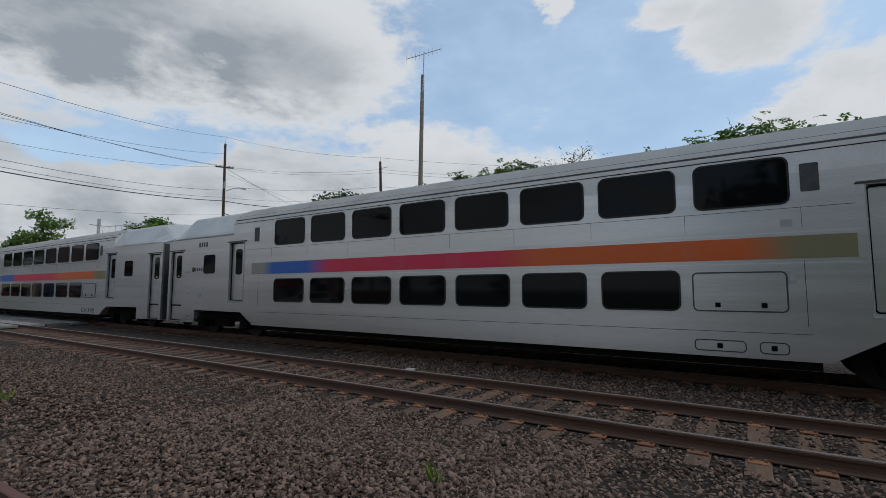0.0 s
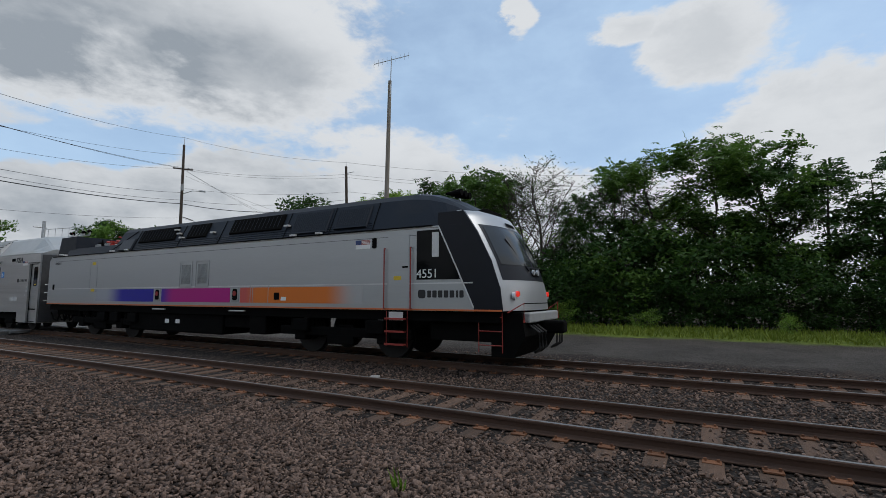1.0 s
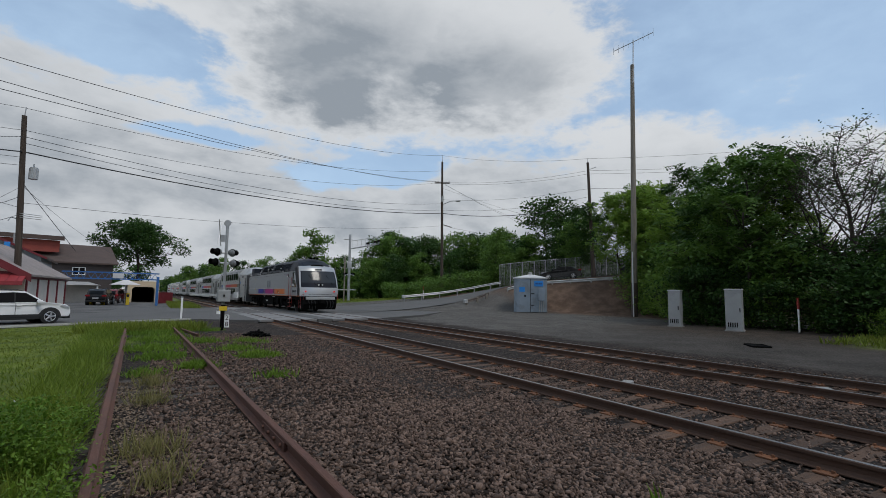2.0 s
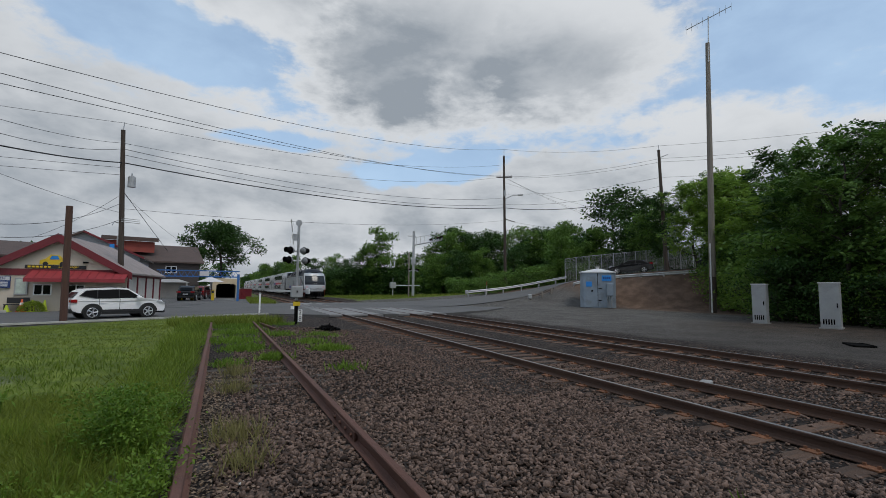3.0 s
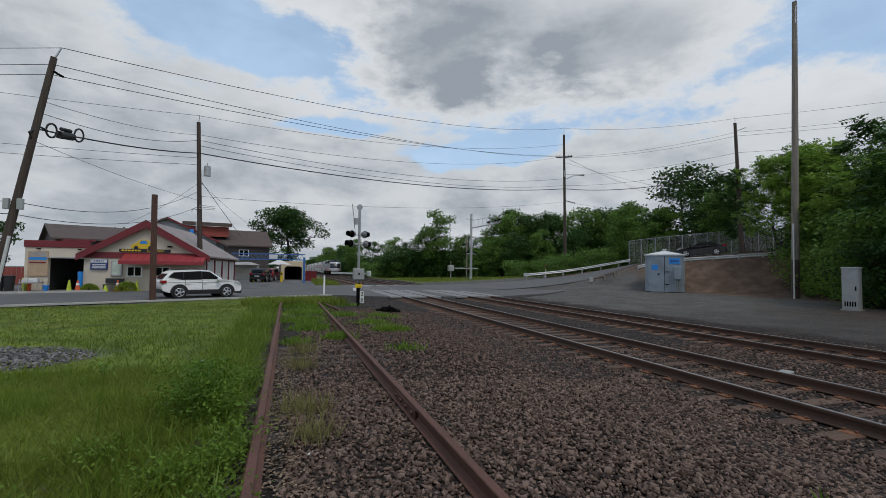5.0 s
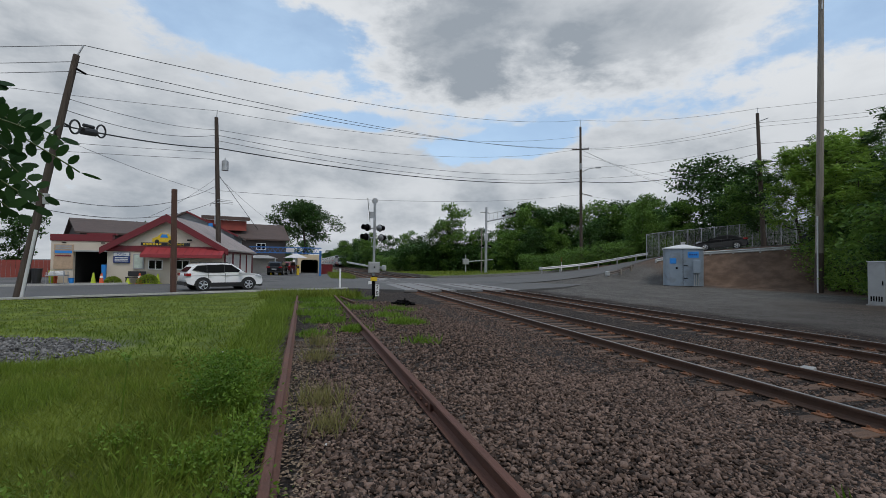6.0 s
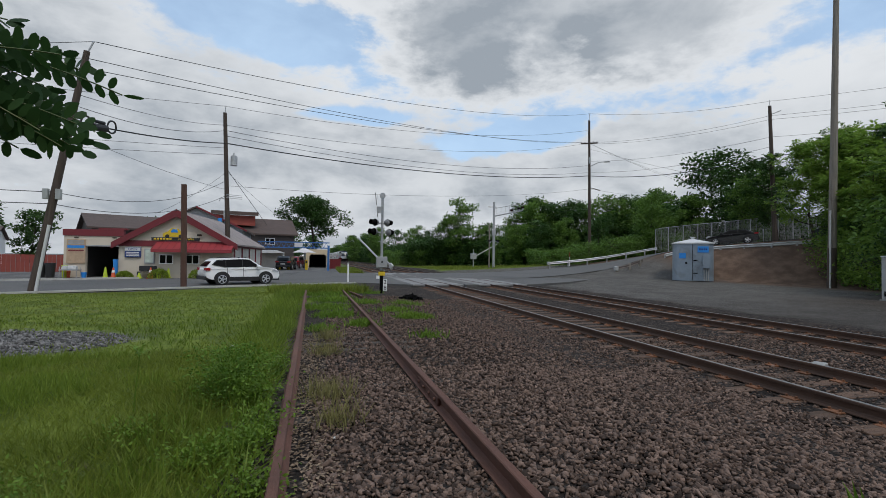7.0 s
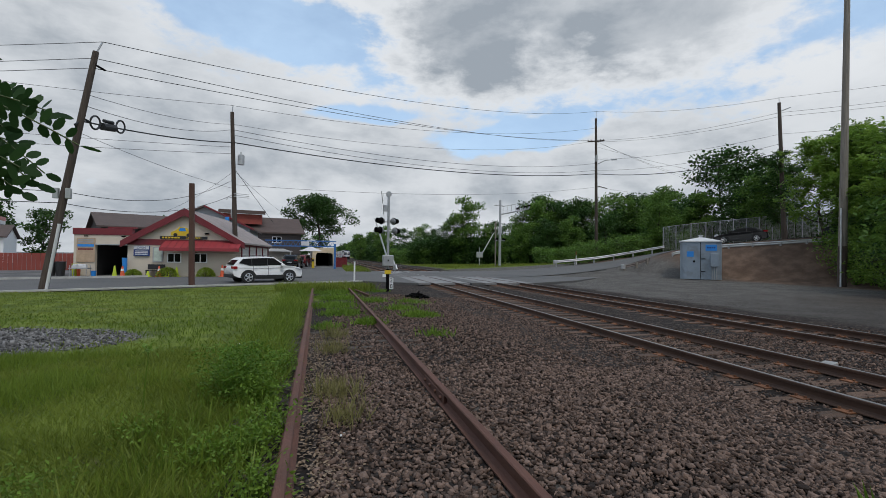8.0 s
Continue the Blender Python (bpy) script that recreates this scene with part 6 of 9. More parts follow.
def build_guards():
    for nm, pts, lab in (("guard_rail", along(1, 0.7, 26.0, 35.2), "galvanised guard rail along the ramp"), ("guard_rail", along(-1, 2.3, 26.6, 31.9), "low rusty guard rail at the foot of the ramp"),
                         ("guard_rail", along(-1, 2.3, 34.6, 47), "pale guard rail along the top of the bank")):
        low = "low" in lab
        pts = [Vector((p.x, p.y, gz(p.x, p.y) - 0.22 if low else max(p.z, gz(p.x, p.y)) if "ramp" in lab else gz(p.x, p.y) - 0.4)) for p in pts]
        g = thing(nm, Matrix(), lab, "guard rail", "guard rails")
        bm = bmesh.new()
        prof = [(0, 0.45), (0.05, 0.50), (0.0, 0.56), (0.0, 0.62), (0.05, 0.68), (0.0, 0.74)]
        rings = []
        for i, p in enumerate(pts):
            d = (pts[min(i + 1, len(pts) - 1)] - pts[max(i - 1, 0)]).normalized()
            nn = Vector((d.y, -d.x, 0)).normalized()
            rings.append([[bm.verts.new(p + nn * (o + t) + Vector((0, 0, z))) for o, z in prof] for t in (0.0, 0.015)])
        for a, b in zip(rings, rings[1:]):
            for t in (0, 1):
                for i in range(len(prof) - 1):
                    bm.faces.new((a[t][i], a[t][i + 1], b[t][i + 1], b[t][i]))
        part("beam", bm, GUARD_OLD if low else GUARD, g, "corrugated steel beam")
        if "bank" not in lab:
            e = pts[0]
            part("end_piece", B(e.x - 0.35, e.x + 0.05, e.y - 0.12, e.y + 0.10, e.z + 0.36, e.z + 0.78, 0.05), GUARD, g, "flared end of the guard rail")
        kit = Kit(g)
        for i, p in enumerate(pts):
            if i % (4 if low else 3) == 0:
                kit.put("post", "post", lambda: B(-0.09, 0.09, -0.10, 0.10, -0.3, 0.78, 0.01) if low else B(-0.05, 0.05, -0.07, 0.07, -0.3, 0.70), POLE_GREY if low else GALV, pose(p.x, p.y, p.z))
    pts = along(1, 2.0, 35.0, 52)
    f = thing("chain_link_fence", Matrix(), "chain-link fence with steel posts on the ramp", "fence")
    kit = Kit(f)
    mesh = bmesh.new()
    for i, (a, b) in enumerate(zip(pts, pts[1:])):
        za, zb = max(a.z, gz(a.x, a.y)), max(b.z, gz(b.x, b.y))
        if i % 2 == 0:
            kit.put("post", "post", lambda: T([(0, 0, -0.2), (0, 0, 3.0)], 0.045, 6), GALV, pose(a.x, a.y, za))
        tube(mesh, [(a.x, a.y, za + 2.95), (b.x, b.y, zb + 2.95)], 0.028, 5)
        n = 9
        for k in range(n):
            for s in (0, 1):
                p0, p1 = (a.lerp(b, k / n), a.lerp(b, min(1, (k + 3) / n)))
                z0, z1 = za + (zb - za) * k / n, za + (zb - za) * min(1, (k + 3) / n)
                lo, hi = 0.1, 2.93
                tube(mesh, [(p0.x, p0.y, z0 + (lo if s else hi)), (p1.x, p1.y, z1 + (hi if s else lo))], 0.007, 3, False)
    part("wire_mesh", mesh, GALV, f, "galvanised wire mesh")


build_poles()
build_wires()
build_signals()
build_cabinets()
build_guards()


# ---------------------------------------------------------------- buildings
WASH = pose(-13.91, 36.43, 0.10, 0, 0, -3.0)   # x along the street front, y into the plot


def gable_roof(bm, x0, x1, y0, y1, eave, ridge, over=0.35, t=0.14, axis="y"):
    """Two roof slabs whose ridge runs along axis."""
    if axis == "y":
        xm = (x0 + x1) / 2
        k = (ridge - eave) / (xm - x0)
        prism(bm, [(x0 - over, eave - k * over), (xm, ridge), (x1 + over, eave - k * over), (x1 + over, eave - k * over + t), (xm, ridge + t), (x0 - over, eave - k * over + t)], "y", y0 - over, y1 + over)
    else:
        ym = (y0 + y1) / 2
        k = (ridge - eave) / (ym - y0)
        prism(bm, [(y0 - over, eave - k * over), (ym, ridge), (y1 + over, eave - k * over), (y1 + over, eave - k * over + t), (ym, ridge + t), (y0 - over, eave - k * over + t)], "x", x0 - over, x1 + over)
    return bm


def window_unit(root, x, z, w, h, y=0.0, material=None):
    wn = part("window", B(x - w / 2, x + w / 2, y - 0.03, y + 0.02, z - h / 2, z + h / 2), DARK_GLASS if material is None else material, root)
    fr = bmesh.new()
    for a in (x - w / 2, x, x + w / 2):
        box(fr, a - 0.03, a + 0.03, y - 0.06, y - 0.0, z - h / 2, z + h / 2)
    for b in (z - h / 2, z + h / 2):
        box(fr, x - w / 2 - 0.03, x + w / 2 + 0.03, y - 0.062, y - 0.002, b - 0.03, b + 0.03)
    part("window_frame", fr, WHITE, wn, "white window frame")
    return wn


def build_car_wash():
    r = thing("car_wash", WASH, "cream stucco car wash with maroon gable trim and awning", "building")
    W, D, E, R = 7.38, 10.4, 2.50, 4.66
    part("gable_wall", prism(bmesh.new(), [(0, 0), (W, 0), (W, E), (W / 2, R), (0, E)], "y", 0, 0.25), STUCCO, r, "cream stucco gable wall")
    part("side_wall", B(W - 0.25, W, 0.25, D, 0, E), WHITE_BLOCK, r, "off-white block side wall")
    part("side_wall", B(0, 0.25, 0.25, D, 0, E), WHITE_BLOCK, r)
    part("rear_wall", prism(bmesh.new(), [(0.25, 0), (W - 0.25, 0), (W - 0.25, E), (W / 2, R - 0.1), (0.25, E)], "y", D - 0.25, D), WHITE_BLOCK, r)
    part("roof", gable_roof(bmesh.new(), 0, W, 0, D, E, R, 0.3, 0.12), ROOF_PALE, r, "greyish shingle roof")
    k = (R - E) / (W / 2)
    for s in (0, 1):
        xa, xb = (-0.34, W / 2) if s == 0 else (W + 0.34, W / 2)
        za, zb = E - 0.34 * k, R
        tr = prism(bmesh.new(), [(xa, za - 0.30), (xb, zb - 0.36), (xb, zb + 0.16), (xa, za + 0.14)], "y", -0.36, -0.26)
        part("rake_board", tr, MAROON, r, "maroon rake board")
    part("band", B(-0.06, W + 0.06, -0.05, -0.003, E - 0.30, E + 0.10), MAROON, r, "maroon band under the gable")
    part("side_band", B(W + 0.003, W + 0.05, 0, D, E - 0.30, E + 0.02), MAROON, r)
    for y in (0.1, 2.5, 5.0, 7.5, 10.0):
        part("side_pilaster", B(W + 0.002, W + 0.08, y, y + 0.16, 0, E - 0.3), MAROON, r)
    aw = prism(bmesh.new(), [(-0.02, 2.52), (-0.95, 2.02), (-0.95, 1.80), (-0.88, 1.80), (-0.88, 1.98), (-0.02, 2.40)], "x", 2.35, W + 0.1)
    a = part("awning", aw, AWNING, r, "red sheet awning")
    for i in range(12):
        x = 2.4 + i * (W - 2.35) / 11.5
        part("awning_rib", T([(x, -0.03, 2.53), (x, -0.95, 2.035)], 0.014, 5), MAROON, a)
    # the name over the awning: a picture in plain shapes and a black board
    board = part("name_board", B(1.9 + 0.15, 5.15, -0.08, -0.003, 2.63, 2.84, 0.01), INK, r, "black name board")
    for i in range(6):
        part("lettering_bar", B(2.2 + 0.2 * i, 2.34 + 0.2 * i, -0.095, -0.08, 2.68, 2.79), YELLOW, board)
    lettering("words", "CAR WASH", 0.20, pose(4.25, -0.09, 2.735, 90, 0, 0), YELLOW, board)
    lg = part("painted_car", prism(bmesh.new(), [(2.75, 2.88), (4.15, 2.88), (4.2, 3.1), (3.95, 3.2), (3.75, 3.45), (3.3, 3.5), (3.05, 3.25), (2.75, 3.12)], "y", -0.05, -0.003), YELLOW, r, "yellow painted car shape")
    part("painted_window", prism(bmesh.new(), [(3.25, 3.2), (3.75, 3.2), (3.65, 3.42), (3.35, 3.42)], "y", -0.065, -0.05), BLUE_SIGN, lg)
    for x in (3.05, 3.9):
        part("painted_wheel", disc(bmesh.new(), (x, -0.06, 2.93), "y", 0.13, 0.03, 14), INK, lg)
    for x in (3.0, 4.7):
        window_unit(r, x, 1.32, 0.85, 0.62)
    sg = part("open_sign", B(0.42, 1.42, -0.12, -0.003, 1.42, 2.12, 0.02), NAVY_SIGN, r, "navy open sign")
    part("sign_header", B(0.44, 1.40, -0.135, -0.12, 1.88, 2.10), ROOF_WHITE, sg)
    lettering("words", "OPEN", 0.22, pose(0.92, -0.14, 1.985, 90, 0, 0), NAVY_SIGN, sg)
    for z in (1.76, 1.65, 1.54):
        part("lettering_bar", B(0.52, 1.32, -0.128, -0.12, z - 0.03, z + 0.03), ROOF_WHITE, sg)
    ps = part("poster_case", B(1.62, 2.28, -0.09, -0.003, 1.0, 2.05, 0.02), CAB_GREY, r, "grey poster case")
    part("poster", B(1.70, 2.20, -0.10, -0.09, 1.08, 1.97), mat("pale_poster", (0.42, 0.48, 0.42), 0.5, 0, 0.35, 3.0), ps)
    part("name_plate", B(4.0, 4.5, -0.02, -0.003, 1.55, 1.72), MAROON, r)
    part("camera_box", B(5.0, 5.25, -0.2, -0.003, 3.0, 3.1), UNDER, r)
    # flat-roofed wing with the open bay
    y0 = 0.7
    x0 = -3.7
    part("wing_wall", prism(bmesh.new(), [(x0, 0), (-2.35, 0), (-2.35, 2.15), (-0.12, 2.15), (-0.12, 0), (-0.003, 0), (-0.003, 2.86), (x0, 2.86)], "y", y0, y0 + 0.25), STUCCO, r, "cream stucco wing wall")
    part("wing_side", B(x0, x0 + 0.25, y0 + 0.25, 11, 0, 2.86), STUCCO, r)
    part("wing_roof", B(x0 + 0.02, -0.02, y0 + 0.02, 11, 2.862, 2.95), SHINGLE, r)
    part("parapet", B(x0 - 0.06, 0.0, y0 - 0.06, y0 + 0.3, 2.87, 3.32, 0.01), MAROON, r, "maroon parapet")
    part("parapet_step", B(-1.6, 0.2, y0 - 0.02, y0 + 0.32, 3.322, 3.44, 0.01), MAROON, r)
    part("parapet_side", B(x0 - 0.06, x0 + 0.2, y0 + 0.302, 11, 2.87, 3.32), MAROON, r)
    part("bay_interior", B(-2.9, -0.02, y0 + 9.0, y0 + 9.2, 0, 2.8), DARK_IN, r, "dark end of the wash bay")
    part("bay_side", B(-2.6, -2.45, y0 + 0.3, y0 + 9.0, 0, 2.8), DARK_IN, r)
    part("bay_window", B(-0.9, -0.55, y0 + 8.95, y0 + 8.99, 1.1, 1.9), GREY_SIDING, r, "pale window deep in the bay")
    part("door_track", B(-2.38, -0.1, y0 - 0.05, y0 - 0.003, 2.15, 2.24), CAB_GREY, r)
    mb = part("menu_board", B(x0 + 0.2, x0 + 1.35, y0 - 0.06, y0 - 0.003, 0.95, 2.62, 0.01), mat("tan_board", (0.42, 0.30, 0.20), 0.6, 0, 0.25, 3.0), r, "tan menu board with blue header")
    part("board_header", B(x0 + 0.26, x0 + 1.29, y0 - 0.075, y0 - 0.06, 2.02, 2.2), BLUE_SIGN, mb)
    for z in (2.5, 2.35, 1.85):
        part("lettering_bar", B(x0 + 0.3, x0 + 1.25, y0 - 0.07, y0 - 0.06, z - 0.05, z + 0.05), CAB_GREY if z > 2 else MAROON, mb)
    for x in (-2.9, -0.55):
        part("wall_lamp", B(x - 0.12, x + 0.12, y0 - 0.12, y0 - 0.06, 2.72, 2.80), UNDER, r)


def simple_house(name, m, w, d, eave, ridge, wall, roof, label, axis="x", base=0.0, windows=()):
    h = thing(name, m, label, "building", "buildings behind the car wash")
    part("wall", B(0, w, 0, d, base, eave), wall, h)
    if axis == "x":
        for x in (0.0, w - 0.2):
            part("gable", prism(bmesh.new(), [(0, eave), (d, eave), (d / 2, ridge)], "x", x, x + 0.2), wall, h)
    else:
        for y in (0.0, d - 0.2):
            part("gable", prism(bmesh.new(), [(0, eave), (w, eave), (w / 2, ridge)], "y", y, y + 0.2), wall, h)
    part("roof", gable_roof(bmesh.new(), 0, w, 0, d, eave, ridge, 0.4, 0.16, axis), roof, h)
    for x, z, ww, hh in windows:
        window_unit(h, x, z, ww, hh, -0.004)
    return h


def build_back_buildings():
    yaw = math.degrees(math.atan2(0.486, 0.874))
    simple_house("brown_roofed_shed", pose(-21.0, 49.2, 0.1, 0, 0, yaw), 11, 9, 4.1, 5.5, SIDING, SHINGLE, "long low shed with brown shingle roof")
    g = simple_house("grey_gabled_house", pose(-16.2, 48.3, 0.1, 0, 0, 4.0), 8.2, 9, 4.15, 6.1, GREY_SIDING, SHINGLE, "grey-sided gabled building behind the car wash", "y")
    part("red_edge", prism(bmesh.new(), [(4.1, 6.12), (8.6, 3.95), (8.6, 4.12), (4.1, 6.3)], "y", -0.5, -0.41), MAROON, g)
    part("flue", T([(6.4, 1.0, 4.6), (6.4, 1.0, 6.0)], 0.12, 8), GALV, g)
    part("banner", B(6.0, 6.35, -0.55, -0.45, 3.6, 5.2), BLUE_SIGN, g, "blue hanging banner")
    part("banner_sign", B(6.4, 7.0, -0.5, -0.45, 3.6, 4.1), YELLOW, g)
    b = simple_house("brown_barn", pose(-14.9, 70.8, -0.25, 0, 0, 14) @ Matrix.Scale(1.23, 4), 8.4, 8, 4.3, 6.15, SIDING, SHINGLE, "dark brown barn with shingle roof", "x", windows=((5.6, 3.4, 1.0, 0.7),))
    part("red_dormer", prism(bmesh.new(), [(0.6, 5.2), (0.6, 6.35), (3.6, 6.6), (3.6, 5.9)], "x", -0.4, 4.0), BARN_RED, b, "faded red upper storey")
    part("dormer_roof", prism(bmesh.new(), [(0.2, 6.36), (3.8, 6.64), (3.8, 7.0), (0.2, 6.78)], "x", -0.7, 4.3), SHINGLE, b)
    part("pale_base", B(0.0, 3.2, -2.5, -0.05, 0, 3.0), WHITE_BLOCK, b)
    # steel gantry over the wash queue
    gt = thing("wash_gantry", pose(-7.75, 57.0, 0.1, 0, 0, 4), "blue lattice gantry over the wash queue", "gantry")
    W = 7.9
    for x in (0.1, W):
        part("post", B(x - 0.12, x + 0.12, -0.12, 0.12, 0, 3.0), GANTRY_BLUE, gt)
    for z in (2.62, 3.25):
        part("chord", B(0, W + 0.1, -0.08, 0.08, z, z + 0.12), GANTRY_BLUE, gt)
    for i in range(14):
        x = W * i / 14
        part("brace", T([(x, 0, 2.7), (x + W / 28, 0, 3.28), (x + W / 14, 0, 2.7)], 0.035, 5), GANTRY_BLUE, gt)
    part("sign_plate", B(4.0, 4.9, -0.14, -0.1, 2.75, 3.25, 0.01), ROOF_WHITE, gt)
    tn = thing("wash_tunnel", pose(-3.1, 72.5, 0.1, 0, 0, 4), "tan wash tunnel with a wide dark mouth", "building")
    out = [(0, 0), (0.5, 0), (0.5, 1.75), (0.8, 2.0), (2.7, 2.0), (3.0, 1.75), (3.0, 0), (3.5, 0), (3.5, 2.5), (3.2, 2.75), (0.3, 2.75), (0, 2.5)]
    part("portal", prism(bmesh.new(), out, "y", 0, 0.4), mat("tan_stucco", (0.52, 0.42, 0.28), 0.8, 0, 0.12, 1.5), tn, "tan portal")
    part("tunnel_wall", B(0.0, 0.4, 0.402, 14, 0, 2.5), WHITE_BLOCK, tn)
    part("tunnel_wall", B(3.1, 3.5, 0.402, 14, 0, 2.5), WHITE_BLOCK, tn)
    part("tunnel_roof", B(0, 3.5, 0.402, 14, 2.502, 2.7), SHINGLE, tn)
    part("tunnel_end", B(0.4, 3.1, 13.8, 14, 0, 2.5), DARK_IN, tn)
    sh = thing("vacuum_shed", pose(-9.5, 69.5, 0.1, 0, 0, 4), "low pale open shed beside the queue", "building")
    part("wall", B(0, 3.6, 1.5, 1.8, 0, 2.1), WHITE_BLOCK, sh)
    part("roof", prism(bmesh.new(), [(-0.2, 2.1), (3.8, 2.1), (2.6, 2.5), (0.8, 2.5)], "y", -0.4, 2.0), ROOF_WHITE, sh)
    for x in (0.1, 3.5):
        part("post", T([(x, -0.2, 0), (x, -0.2, 2.1)], 0.07, 6), WHITE, sh)
    um = thing("parasol", pose(-2.8, 61.0, 0.1), "pale market parasol at the pay point", "parasol")
    part("pole", T([(0, 0, 0), (0, 0, 2.5)], 0.035, 6), GALV, um)
    bm = bmesh.new()
    ring = [bm.verts.new((1.5 * math.cos(a), 1.5 * math.sin(a), 2.12 + 0.04 * (i % 2))) for i, a in enumerate(np.linspace(0, 2 * math.pi, 16, endpoint=False))]
    ap = bm.verts.new((0, 0, 2.75))
    for i in range(16):
        bm.faces.new((ring[i], ring[(i + 1) % 16], ap))
    part("canopy", bm, mat("parasol_cloth", (0.55, 0.53, 0.52), 0.8, 0, 0.1, 3.0), um)
    pay = thing("pay_station", pose(-2.5, 60.5, 0.1), "yellow pay station post", "pay station")
    part("cabinet", B(-0.16, 0.16, -0.16, 0.16, 0, 1.25, 0.04), YELLOW, pay)
    part("screen", B(-0.11, 0.11, -0.18, -0.16, 0.85, 1.12), INK, pay)
    rd = thing("red_fence", pose(0.4, 66.5, 0.1, 0, 0, 60), "short red board fence by the track", "fence")
    kit = Kit(rd)
    for i in range(12):
        kit.put("board", "board", lambda: B(-0.12, 0.12, -0.02, 0.02, 0, 1.35), MAROON, pose(0.26 * i, 0, 0))
    # beyond the leaning pole
    gs = thing("filling_station_canopy", pose(-44.0, 52.0, 0.1, 0, 0, 20), "flat canopy with red and white fascia", "canopy")
    part("fascia", B(0, 11, 0, 7, 4.6, 5.4, 0.05), ROOF_WHITE, gs)
    part("red_fascia", B(-0.02, 11.02, -0.03, 7.02, 5.0, 5.42), RED_PAINT, gs)
    for x in (1.5, 9.5):
        part("column", B(x - 0.25, x + 0.25, 3.2, 3.7, 0, 4.6), ROOF_WHITE, gs)
    wb = simple_house("white_bungalow", pose(-56.0, 69.0, 0.1, 0, 0, 20), 14, 8, 3.6, 5.2, WHITE, SHINGLE, "distant white bungalow with brown roof", "x")
    rf = thing("red_board_fence", pose(-34.0, 44.0, 0.1, 0, 0, 24), "long red board fence behind the street", "fence")
    kit = Kit(rf)
    for i in range(44):
        kit.put("board", "board", lambda: B(-0.14, 0.14, -0.02, 0.02, 0, 1.5), BARN_RED, pose(0.3 * i, 0, 0))


